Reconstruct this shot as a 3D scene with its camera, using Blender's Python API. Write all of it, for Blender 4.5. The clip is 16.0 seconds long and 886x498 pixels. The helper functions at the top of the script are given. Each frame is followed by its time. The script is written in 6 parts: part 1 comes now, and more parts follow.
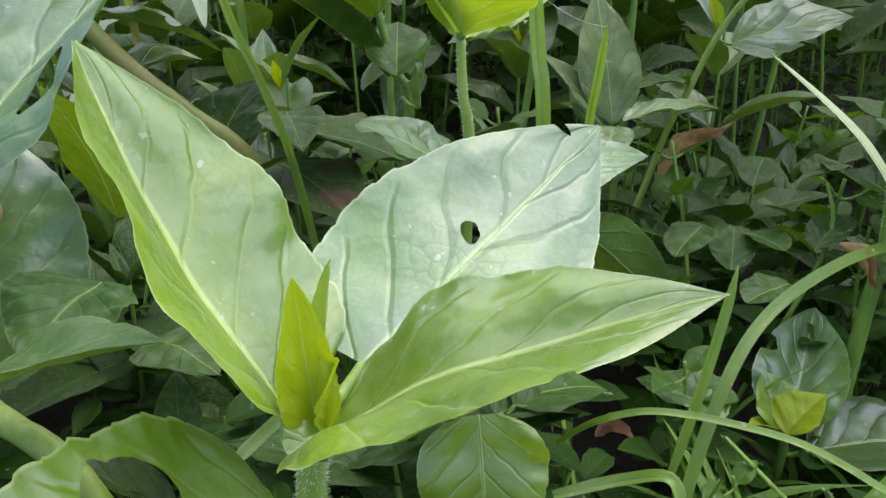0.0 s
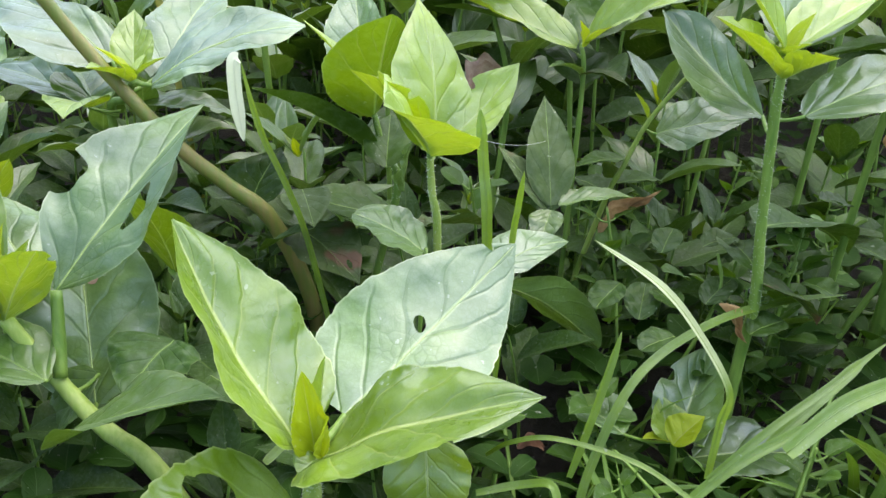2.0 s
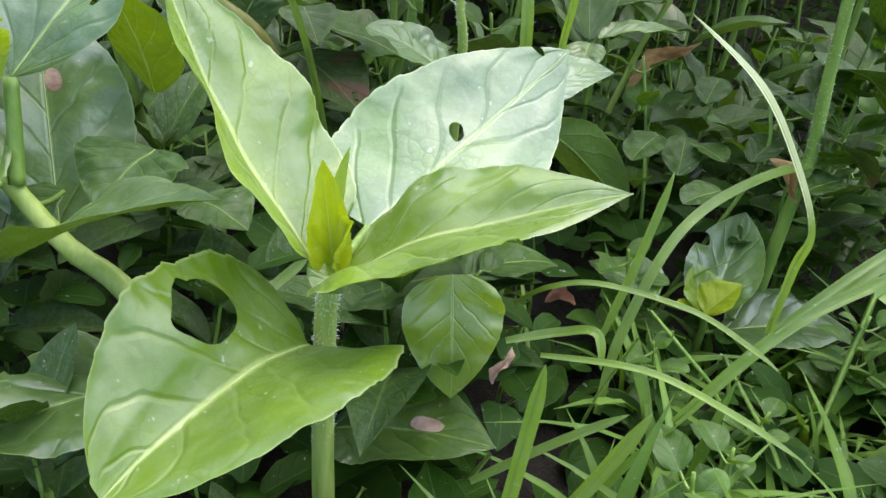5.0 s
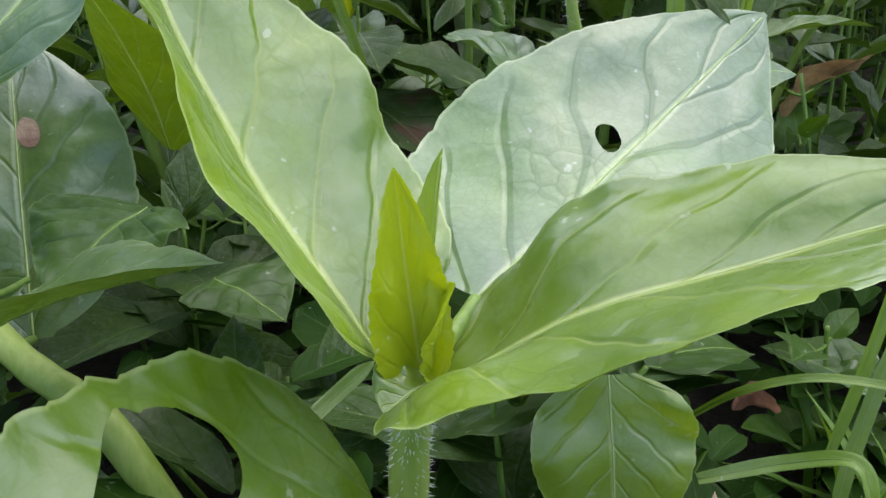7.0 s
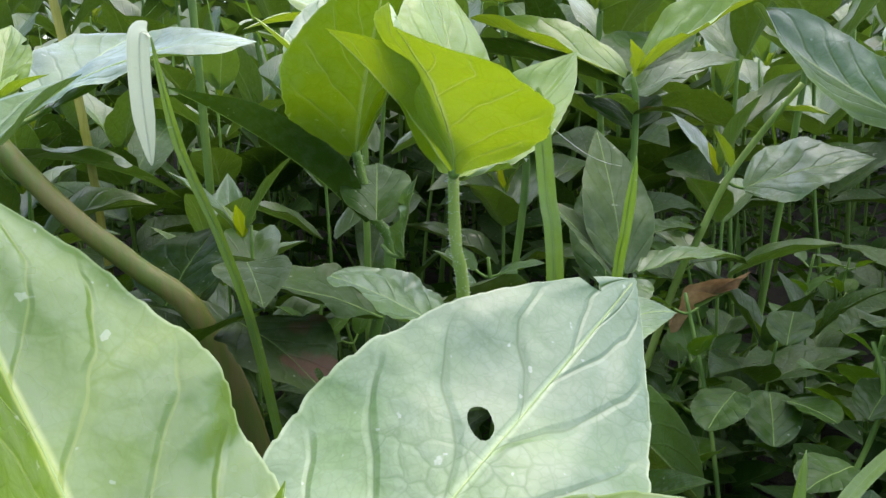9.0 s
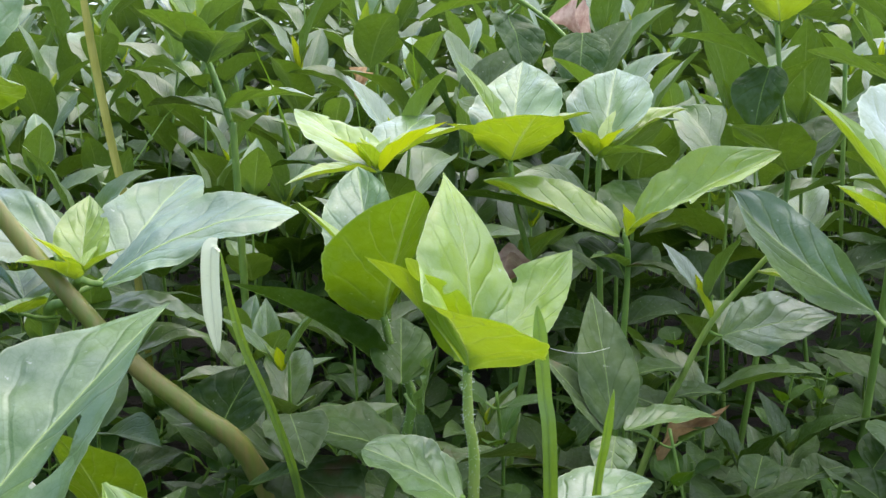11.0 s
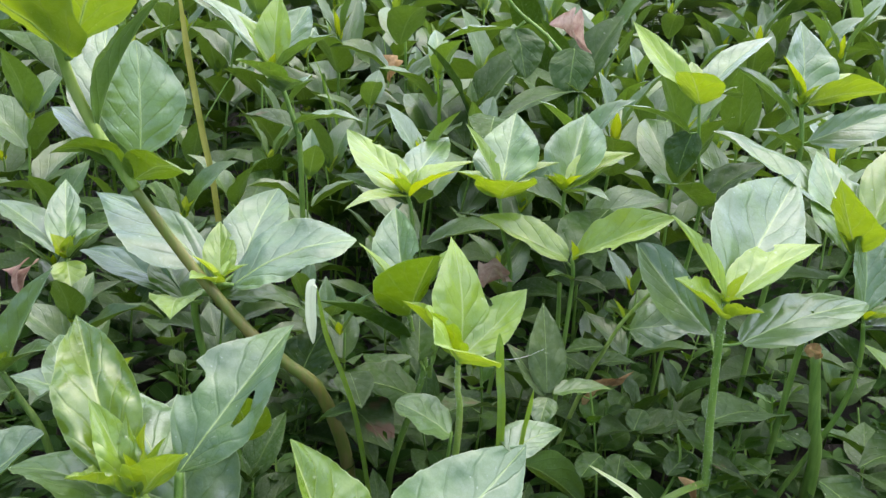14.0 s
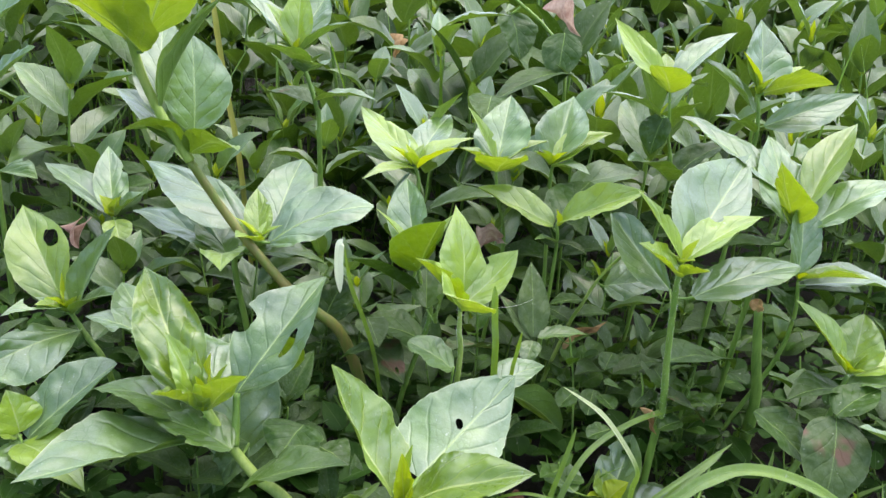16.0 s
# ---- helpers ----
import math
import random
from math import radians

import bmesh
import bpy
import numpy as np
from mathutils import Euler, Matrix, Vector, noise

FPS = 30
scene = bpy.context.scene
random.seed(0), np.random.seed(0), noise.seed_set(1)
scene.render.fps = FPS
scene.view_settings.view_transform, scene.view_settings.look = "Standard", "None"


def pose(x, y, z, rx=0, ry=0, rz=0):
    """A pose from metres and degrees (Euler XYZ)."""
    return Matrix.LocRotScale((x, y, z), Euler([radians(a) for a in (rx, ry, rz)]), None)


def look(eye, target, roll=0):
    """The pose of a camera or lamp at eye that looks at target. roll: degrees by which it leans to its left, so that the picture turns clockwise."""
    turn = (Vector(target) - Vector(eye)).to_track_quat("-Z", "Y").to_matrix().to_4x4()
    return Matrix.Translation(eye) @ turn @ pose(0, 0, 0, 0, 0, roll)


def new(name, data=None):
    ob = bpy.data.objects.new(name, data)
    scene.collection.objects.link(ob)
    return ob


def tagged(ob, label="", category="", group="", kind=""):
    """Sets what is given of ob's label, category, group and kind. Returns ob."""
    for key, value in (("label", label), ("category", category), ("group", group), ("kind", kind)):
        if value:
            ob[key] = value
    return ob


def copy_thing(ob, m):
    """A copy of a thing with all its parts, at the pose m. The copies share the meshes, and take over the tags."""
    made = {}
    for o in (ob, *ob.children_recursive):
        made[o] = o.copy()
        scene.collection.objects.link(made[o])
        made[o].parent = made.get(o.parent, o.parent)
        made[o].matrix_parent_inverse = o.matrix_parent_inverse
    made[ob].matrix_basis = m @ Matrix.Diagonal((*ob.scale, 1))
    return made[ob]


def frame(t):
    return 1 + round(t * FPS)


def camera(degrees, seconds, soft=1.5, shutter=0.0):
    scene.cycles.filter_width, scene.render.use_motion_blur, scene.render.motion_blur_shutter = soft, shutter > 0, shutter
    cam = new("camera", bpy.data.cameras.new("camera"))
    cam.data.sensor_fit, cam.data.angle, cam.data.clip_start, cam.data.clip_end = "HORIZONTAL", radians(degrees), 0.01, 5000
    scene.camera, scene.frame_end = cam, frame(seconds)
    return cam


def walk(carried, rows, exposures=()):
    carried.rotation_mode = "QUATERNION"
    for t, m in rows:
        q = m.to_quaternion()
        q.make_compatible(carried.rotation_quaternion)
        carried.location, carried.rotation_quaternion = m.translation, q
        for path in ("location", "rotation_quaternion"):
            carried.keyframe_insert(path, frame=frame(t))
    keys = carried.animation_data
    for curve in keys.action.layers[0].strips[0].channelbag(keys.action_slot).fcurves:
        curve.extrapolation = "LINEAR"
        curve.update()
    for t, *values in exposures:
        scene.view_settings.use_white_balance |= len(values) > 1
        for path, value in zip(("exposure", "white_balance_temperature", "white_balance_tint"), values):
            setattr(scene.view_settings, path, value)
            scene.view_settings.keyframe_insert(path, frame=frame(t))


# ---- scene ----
cam = camera(58.8, 16.0, soft=1.5)
METRES, EYE, TILT, LEAN, TURN = 0.6, 0.17, -22.0, 0.0, 0.0
ROWS = [
    (0.0, 0.0, 0.0, 0.0, 0.0, 0.0, -0.0),
    (0.5, 0.0079, -0.0177, 0.01, 0.11, -2.21, -0.43),
    (1.0, 0.0086, -0.0461, 0.0257, 0.73, -2.32, -0.93),
    (1.5, 0.0202, -0.0781, 0.0409, 0.34, -4.19, -1.55),
    (2.0, 0.0256, -0.1236, 0.0569, 1.22, -2.62, -1.43),
    (2.5, 0.0132, -0.1624, 0.0644, 2.13, -1.74, -2.71),
    (3.0, 0.0094, -0.1457, 0.0483, 0.58, -4.77, -5.43),
    (3.5, 0.0029, -0.1385, 0.0447, 0.67, -7.2, -5.28),
    (4.0, -0.0021, -0.1259, 0.0356, 0.03, -8.79, -5.54),
    (6.5, -0.0001, 0.0312, -0.0222, 0.16, -3.87, -0.63),
    (7.0, -0.0178, 0.0518, -0.017, 3.88, -1.43, -0.7),
    (7.5, -0.0193, 0.0729, -0.0137, 2.17, -1.46, -0.08),
    (8.0, -0.0141, 0.082, -0.0122, -0.65, 1.09, -0.54),
    (8.5, -0.0027, 0.0814, -0.0076, -2.29, 3.78, 0.64),
    (9.0, -0.0065, 0.0595, 0.0104, -1.99, 10.83, 0.52),
    (9.5, -0.0074, 0.0428, 0.0195, -1.25, 13.23, 0.63),
    (10.0, -0.0052, 0.0287, 0.0303, -1.21, 15.1, 0.64),
    (12.5, -0.022, -0.1339, 0.1297, -0.67, 3.83, -3.39),
    (13.0, -0.0164, -0.1923, 0.1414, -0.08, 2.18, -3.92),
    (13.5, -0.0136, -0.2392, 0.1389, -1.87, 2.79, -3.11),
    (14.0, -0.0159, -0.2633, 0.1382, -0.87, 3.49, -3.42),
    (14.5, -0.0144, -0.3, 0.1454, 0.11, 3.13, -3.4),
    (15.0, -0.0132, -0.3343, 0.1449, 0.29, 2.13, -3.52),
    (15.5, -0.0201, -0.3758, 0.1441, -1.22, 1.8, -3.83),
    (16.0, -0.0327, -0.3847, 0.136, -1.67, 0.62, -4.26),
]
walk(cam, [(t, pose(0, 0, EYE, TILT, LEAN, TURN) @ pose(METRES * x, METRES * y, METRES * z, 90 + pitch, roll, yaw)) for t, x, y, z, yaw, pitch, roll in ROWS], exposures=[(0.0, 1.36, 6800, 15), (1.0, 1.54, 6800, 15), (2.0, 1.64, 6800, 15), (4.0, 1.66, 6800, 15), (6.5, 1.36, 6800, 16), (7.5, 1.02, 6700, 16), (8.5, 1.12, 6700, 16), (9.5, 1.42, 6700, 15), (12.5, 1.38, 6700, 15), (16.0, 1.54, 6800, 15)])

# ---- world and light: bright open shade under a hazy sky ----
SUN_UP, SUN_ROUND = 70.0, 40.0
world = bpy.data.worlds.new("world")
scene.world = world
world.use_nodes = True
wt = world.node_tree
sky = wt.nodes.new("ShaderNodeTexSky")
sky.sky_type = "NISHITA"
sky.sun_disc = False
sky.sun_elevation, sky.sun_rotation = radians(SUN_UP), radians(SUN_ROUND)
sky.air_density, sky.dust_density, sky.ozone_density = 1.0, 2.0, 1.5
wt.nodes["Background"].inputs["Strength"].default_value = 0.15
wt.links.new(sky.outputs["Color"], wt.nodes["Background"].inputs["Color"])
sun = new("sun", bpy.data.lights.new("sun", "SUN"))
sun.data.energy, sun.data.angle, sun.data.color = 2.1, radians(115), (0.985, 0.985, 1.0)
away = Vector((math.sin(radians(SUN_ROUND)) * math.cos(radians(SUN_UP)), math.cos(radians(SUN_ROUND)) * math.cos(radians(SUN_UP)), math.sin(radians(SUN_UP))))
sun.matrix_world = look(away * 5, (0, 0, 0))


# ---- materials ----
class Nodes:
    """Short hand for a node material."""

    def __init__(self, name):
        self.mat = bpy.data.materials.new(name)
        self.mat.use_nodes = True
        self.tree = self.mat.node_tree
        self.bsdf = self.tree.nodes["Principled BSDF"]
        self.out = self.tree.nodes["Material Output"]

    def put(self, socket, value):
        if isinstance(value, bpy.types.NodeSocket):
            self.tree.links.new(value, socket)
        elif value is not None:
            socket.default_value = value

    def math(self, op, a, b=None, c=None):
        n = self.tree.nodes.new("ShaderNodeMath")
        n.operation = op
        for i, v in enumerate((a, b, c)):
            self.put(n.inputs[i], v)
        return n.outputs[0]

    def mix(self, f, a, b, blend="MIX"):
        n = self.tree.nodes.new("ShaderNodeMix")
        n.data_type, n.blend_type = "RGBA", blend
        self.put(n.inputs[0], f)
        self.put(n.inputs[6], a if not isinstance(a, tuple) else (*a, 1))
        self.put(n.inputs[7], b if not isinstance(b, tuple) else (*b, 1))
        return n.outputs[2]

    def ramp(self, f, lo, hi, a=0.0, b=1.0):
        n = self.tree.nodes.new("ShaderNodeMapRange")
        n.interpolation_type = "SMOOTHSTEP"
        for i, v in enumerate((f, lo, hi, a, b)):
            self.put(n.inputs[i], v)
        return n.outputs[0]

    def noise(self, vector, scale, detail=3.0, rough=0.55):
        n = self.tree.nodes.new("ShaderNodeTexNoise")
        self.put(n.inputs["Vector"], vector)
        n.inputs["Scale"].default_value, n.inputs["Detail"].default_value, n.inputs["Roughness"].default_value = scale, detail, rough
        return n.outputs["Fac"]

    def cells(self, vector, scale):
        n = self.tree.nodes.new("ShaderNodeTexVoronoi")
        n.feature = "DISTANCE_TO_EDGE"
        self.put(n.inputs["Vector"], vector)
        n.inputs["Scale"].default_value = scale
        return n.outputs["Distance"]

    def coords(self):
        n = self.tree.nodes.new("ShaderNodeTexCoord")
        return n.outputs["Object"], n.outputs["UV"]

    def chance(self):
        return self.tree.nodes.new("ShaderNodeObjectInfo").outputs["Random"]

    def island(self):
        return self.tree.nodes.new("ShaderNodeNewGeometry").outputs["Random Per Island"]

    def bump(self, height, strength, distance):
        n = self.tree.nodes.new("ShaderNodeBump")
        n.inputs["Strength"].default_value, n.inputs["Distance"].default_value = strength, distance
        self.put(n.inputs["Height"], height)
        return n.outputs[0]


def leaf_material(name, top, glow, vein, gloss=0.4, through_light=0.4, joined=False, blotch=None, veins=0.12, edge=0.35, groove_shade=0.22, grass=False, rough_skin=0.30, shine=0.06, bloom=0.1, bleached=None, sky_tint=(0.95, 0.98, 1.0)):
    """A thin leaf: a waxy blade that mirrors the sky, with sunken veins, quilted between them, that lets light through."""
    k = Nodes(name)
    place, uv = k.coords()
    split = k.tree.nodes.new("ShaderNodeSeparateXYZ")
    k.put(split.inputs[0], uv)
    s, v = split.outputs[0], split.outputs[1]
    off = k.math("ABSOLUTE", k.math("SUBTRACT", v, 0.5))          # 0 on the midrib, 0.5 on the margin
    luck = k.island() if joined else k.chance()
    if grass:
        q = k.math("MULTIPLY", off, 11.0)
    else:
        phase = k.tree.nodes.new("ShaderNodeUVMap")
        phase.uv_map = "Veins"
        parts = k.tree.nodes.new("ShaderNodeSeparateXYZ")
        k.put(parts.inputs[0], phase.outputs[0])
        q = k.math("ADD", parts.outputs[0], k.math("MULTIPLY", k.math("GREATER_THAN", v, 0.5), 0.42))
    tri = k.math("ABSOLUTE", k.math("SUBTRACT", k.math("FRACT", q), 0.5))   # 0 on a side vein
    fade = k.ramp(off, 0.36, 0.49, 1.0, 0.1)
    lateral = k.math("MULTIPLY", k.ramp(tri, 0.006, 0.030, 1.0, 0.0), fade)
    rib = k.ramp(off, 0.008, 0.026, 1.0, 0.0)
    rim = k.ramp(off, 0.486, 0.496, 0.0, edge)
    warp = k.tree.nodes.new("ShaderNodeVectorMath")
    warp.operation = "ADD"
    swirl = k.tree.nodes.new("ShaderNodeTexNoise")
    k.put(swirl.inputs["Vector"], place)
    swirl.inputs["Scale"].default_value = 160
    soft = k.tree.nodes.new("ShaderNodeVectorMath")
    soft.operation = "SCALE"
    soft.inputs["Scale"].default_value = 0.0035
    k.put(soft.inputs[0], swirl.outputs["Color"])
    k.put(warp.inputs[0], place)
    k.put(warp.inputs[1], soft.outputs[0])
    cell = k.cells(warp.outputs[0], 230)
    net = k.ramp(cell, 0.0, 0.07, 1.0, 0.0)
    fine = k.ramp(k.cells(warp.outputs[0], 620), 0.0, 0.12, 1.0, 0.0)
    patchy = k.ramp(k.noise(place, 60, 2), 0.38, 0.62, 0.15, 1.0)
    big = k.math("MAXIMUM", lateral, rib)
    mottle = k.noise(place, 40, 4)
    grain = k.noise(place, 300, 3)
    fleck = k.ramp(k.noise(place, 420, 2), 0.70, 0.745)
    tone = k.math("ADD", 0.70, k.math("ADD", k.math("MULTIPLY", luck, 0.36), k.math("ADD", k.math("MULTIPLY", mottle, 0.22), k.math("MULTIPLY", grain, 0.16))))
    col = k.mix(k.ramp(mottle, 0.35, 0.75, 0.0, 0.4), top, glow)
    col = k.mix(k.math("MULTIPLY", k.ramp(grain, 0.4, 0.7), bloom), col, (0.30, 0.36, 0.30))
    col = k.mix(k.math("MAXIMUM", k.math("MULTIPLY", rib, 0.6), k.math("MULTIPLY", lateral, veins)), col, vein)
    col = k.mix(rim, col, (0.50, 0.60, 0.28))
    scaled = k.tree.nodes.new("ShaderNodeVectorMath")
    scaled.operation = "SCALE"
    k.put(scaled.inputs[0], col)
    k.put(scaled.inputs["Scale"], tone)
    col = k.mix(k.math("MULTIPLY", fleck, 0.45), scaled.outputs[0], (0.50, 0.55, 0.42))
    # shade of the sunken veins and net, darkened into the leaf colour
    dark = k.math("MAXIMUM", k.math("MULTIPLY", k.math("MULTIPLY", net, patchy), 0.6), k.math("MULTIPLY", lateral, 0.9))
    dark = k.math("MAXIMUM", dark, k.math("MULTIPLY", fine, 0.25))
    col = k.mix(k.math("MULTIPLY", dark, groove_shade), col, (0.02, 0.06, 0.015))
    thin = k.mix(k.math("MULTIPLY", big, 0.45), glow, vein)
    if bleached:
        dried = k.ramp(s, 0.38, 0.52)
        col = k.mix(dried, col, bleached)
        thin = k.mix(dried, thin, bleached)
    if blotch:
        patch = k.ramp(k.noise(place, 32, 3), 0.55, 0.62)
        col = k.mix(patch, col, blotch)
        thin = k.mix(patch, thin, blotch)
    quilt = k.math("MULTIPLY", k.ramp(tri, 0.0, 0.11), fade)
    relief = k.math("ADD", k.math("MULTIPLY", quilt, 0.7), k.math("MULTIPLY", k.math("MULTIPLY", k.ramp(cell, 0.0, 0.22), patchy), 0.12))
    relief = k.math("ADD", relief, k.math("ADD", k.math("MULTIPLY", grain, 0.35), k.math("MULTIPLY", k.noise(place, 100, 2), 0.65)))
    relief = k.math("SUBTRACT", relief, k.math("MULTIPLY", rib, 0.5))
    bent = k.bump(relief, rough_skin, 0.0011)
    matt = k.tree.nodes.new("ShaderNodeBsdfDiffuse")
    k.put(matt.inputs["Color"], col)
    k.put(matt.inputs["Normal"], bent)
    lit = k.tree.nodes.new("ShaderNodeBsdfTranslucent")
    k.put(lit.inputs["Color"], thin)
    k.put(lit.inputs["Normal"], bent)
    blade = k.tree.nodes.new("ShaderNodeMixShader")
    blade.inputs[0].default_value = through_light
    k.tree.links.new(matt.outputs[0], blade.inputs[1])
    k.tree.links.new(lit.outputs[0], blade.inputs[2])
    slant = k.tree.nodes.new("ShaderNodeLayerWeight")
    slant.inputs["Blend"].default_value = 0.5
    k.put(slant.inputs["Normal"], bent)
    mirror = k.math("ADD", shine, k.math("MULTIPLY", k.math("POWER", slant.outputs["Facing"], 3.5), 0.42 * min(1.0, shine * 9)))
    mirror = k.math("MULTIPLY", mirror, k.math("SUBTRACT", 1.0, k.math("MULTIPLY", dark, 0.5)))
    wax = k.tree.nodes.new("ShaderNodeBsdfGlossy")
    # blue of the reflected sky is put into the gloss colour
    wax.inputs["Color"].default_value = (*sky_tint, 1)
    k.put(wax.inputs["Roughness"], k.math("ADD", gloss + 0.02, k.math("MULTIPLY", mottle, 0.1)))
    k.put(wax.inputs["Normal"], bent)
    both = k.tree.nodes.new("ShaderNodeMixShader")
    k.put(both.inputs[0], mirror)
    k.tree.links.new(blade.outputs[0], both.inputs[1])
    k.tree.links.new(wax.outputs[0], both.inputs[2])
    k.tree.links.new(both.outputs[0], k.out.inputs["Surface"])
    k.tree.nodes.remove(k.bsdf)
    return k.mat


def stalk_material(name, low, high, rough=0.5):
    k = Nodes(name)
    place, uv = k.coords()
    streak = k.tree.nodes.new("ShaderNodeMapping")
    streak.inputs["Scale"].default_value = (1, 1, 0.12)
    k.put(streak.inputs[0], place)
    f = k.noise(streak.outputs[0], 500, 3)
    g = k.noise(place, 40, 3)
    col = k.mix(k.ramp(k.math("ADD", k.math("MULTIPLY", f, 0.5), k.math("MULTIPLY", g, 0.5)), 0.35, 0.65), low, high)
    k.put(k.bsdf.inputs["Base Color"], col)
    k.bsdf.inputs["Roughness"].default_value = rough
    k.bsdf.inputs["Subsurface Weight"].default_value = 0.15
    k.bsdf.inputs["Subsurface Radius"].default_value = (0.002, 0.003, 0.001)
    k.bsdf.inputs["Subsurface Scale"].default_value = 1.0
    k.put(k.bsdf.inputs["Normal"], k.bump(f, 0.35, 0.0006))
    return k.mat


def dry_material(name, dark, pale):
    k = Nodes(name)
    place, uv = k.coords()
    f = k.noise(place, 90, 5, 0.65)
    k.put(k.bsdf.inputs["Base Color"], k.mix(k.ramp(f, 0.3, 0.7), dark, pale))
    k.bsdf.inputs["Roughness"].default_value = 0.8
    k.put(k.bsdf.inputs["Normal"], k.bump(k.noise(place, 260, 4), 0.8, 0.0015))
    lit = k.tree.nodes.new("ShaderNodeBsdfTranslucent")
    k.put(lit.inputs["Color"], k.mix(k.ramp(f, 0.3, 0.7), dark, pale))
    both = k.tree.nodes.new("ShaderNodeMixShader")
    both.inputs[0].default_value = 0.4
    k.tree.links.new(k.bsdf.outputs[0], both.inputs[1])
    k.tree.links.new(lit.outputs[0], both.inputs[2])
    k.tree.links.new(both.outputs[0], k.out.inputs["Surface"])
    return k.mat


def soil_material():
    k = Nodes("damp_soil")
    place, uv = k.coords()
    a, b = k.noise(place, 14, 5), k.noise(place, 160, 5, 0.7)
    col = k.mix(k.ramp(a, 0.3, 0.7), (0.008, 0.006, 0.004), (0.022, 0.017, 0.010))
    col = k.mix(k.ramp(b, 0.55, 0.75, 0.0, 0.7), col, (0.05, 0.038, 0.022))
    k.put(k.bsdf.inputs["Base Color"], col)
    k.bsdf.inputs["Roughness"].default_value = 0.9
    k.put(k.bsdf.inputs["Normal"], k.bump(k.math("ADD", a, b), 1.0, 0.006))
    return k.mat


GREEN = leaf_material("green_leaf", (0.070, 0.138, 0.028), (0.18, 0.32, 0.016), (0.30, 0.40, 0.16), 0.30, 0.25, shine=0.094, groove_shade=0.5, sky_tint=(0.86, 0.93, 1.0))
MID = leaf_material("mid_leaf", (0.076, 0.144, 0.005), (0.24, 0.36, 0.005), (0.42, 0.49, 0.16), 0.21, 0.23, veins=0.34, groove_shade=0.2, shine=0.072)
DEEP = leaf_material("deep_leaf", (0.090, 0.175, 0.010), (0.22, 0.36, 0.005), (0.34, 0.44, 0.12), 0.28, 0.27, veins=0.3, groove_shade=0.16, shine=0.060)
YOUNG = leaf_material("young_leaf", (0.150, 0.255, 0.028), (0.35, 0.49, 0.008), (0.42, 0.50, 0.18), 0.28, 0.34, veins=0.25, groove_shade=0.2, shine=0.066)
BUD = leaf_material("bud_leaf", (0.26, 0.35, 0.012), (0.45, 0.55, 0.006), (0.45, 0.50, 0.12), 0.42, 0.40, veins=0.15, groove_shade=0.06, rough_skin=0.25, shine=0.025, bloom=0.0)
# darker copy of the green leaf: understory shade is put into its colour
SHADED_LEAF = leaf_material("shaded_leaf", (0.029, 0.068, 0.009), (0.058, 0.125, 0.006), (0.10, 0.17, 0.04), 0.32, 0.20, shine=0.022, edge=0.12)
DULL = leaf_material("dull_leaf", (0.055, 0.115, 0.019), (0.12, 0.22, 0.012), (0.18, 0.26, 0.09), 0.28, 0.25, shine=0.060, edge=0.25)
SPOTTED = leaf_material("spotted_leaf", (0.044, 0.080, 0.018), (0.07, 0.12, 0.010), (0.10, 0.14, 0.06), 0.45, 0.2, blotch=(0.14, 0.080, 0.048), shine=0.025, edge=0.1)
FIELD = leaf_material("field_leaf", (0.056, 0.112, 0.024), (0.10, 0.185, 0.012), (0.16, 0.23, 0.1), 0.38, 0.24, joined=True, shine=0.055, edge=0.15)
COVER = leaf_material("cover_leaf", (0.018, 0.056, 0.006), (0.04, 0.10, 0.004), (0.08, 0.14, 0.04), 0.45, 0.2, joined=True, shine=0.010, bloom=0.0, edge=0.1)
BLADE = leaf_material("grass_blade", (0.105, 0.205, 0.026), (0.27, 0.43, 0.014), (0.24, 0.36, 0.12), 0.36, 0.42, veins=0.05, edge=0.1, groove_shade=0.1, grass=True, shine=0.039)
PALE_TIP = leaf_material("pale_tipped_grass", (0.13, 0.24, 0.045), (0.30, 0.45, 0.02), (0.24, 0.36, 0.12), 0.36, 0.35, veins=0.05, edge=0.1, groove_shade=0.1, grass=True, shine=0.06, bleached=(0.52, 0.60, 0.30))
PALE_BLADE = leaf_material("pale_grass", (0.72, 0.76, 0.58), (0.65, 0.72, 0.40), (0.7, 0.76, 0.6), 0.4, 0.25, veins=0.05, edge=0.1, groove_shade=0.05, grass=True, shine=0.028)
GRASS = leaf_material("grass_tuft", (0.085, 0.18, 0.025), (0.2, 0.38, 0.018), (0.18, 0.28, 0.1), 0.4, 0.34, joined=True, veins=0.05, edge=0.0, groove_shade=0.1, grass=True, shine=0.028, bloom=0.0)
SPRIG = leaf_material("sprig_leaf", (0.045, 0.115, 0.009), (0.12, 0.25, 0.006), (0.16, 0.25, 0.07), 0.36, 0.30, shine=0.028, edge=0.1)
STALK = stalk_material("green_stalk", (0.10, 0.20, 0.028), (0.20, 0.32, 0.06))
FRESH_STALK = stalk_material("fresh_stalk", (0.22, 0.34, 0.05), (0.36, 0.46, 0.12))
RIB = stalk_material("pale_rib", (0.24, 0.36, 0.10), (0.36, 0.48, 0.18))
RED_STALK = stalk_material("reddish_stalk", (0.13, 0.19, 0.028), (0.21, 0.18, 0.052))
YELLOW_STALK = stalk_material("yellow_stalk", (0.36, 0.34, 0.05), (0.48, 0.45, 0.10))
HAIR = stalk_material("white_hair", (0.7, 0.72, 0.64), (0.8, 0.82, 0.75), 0.6)
RUST = dry_material("rust_leaf", (0.13, 0.06, 0.035), (0.32, 0.17, 0.11))
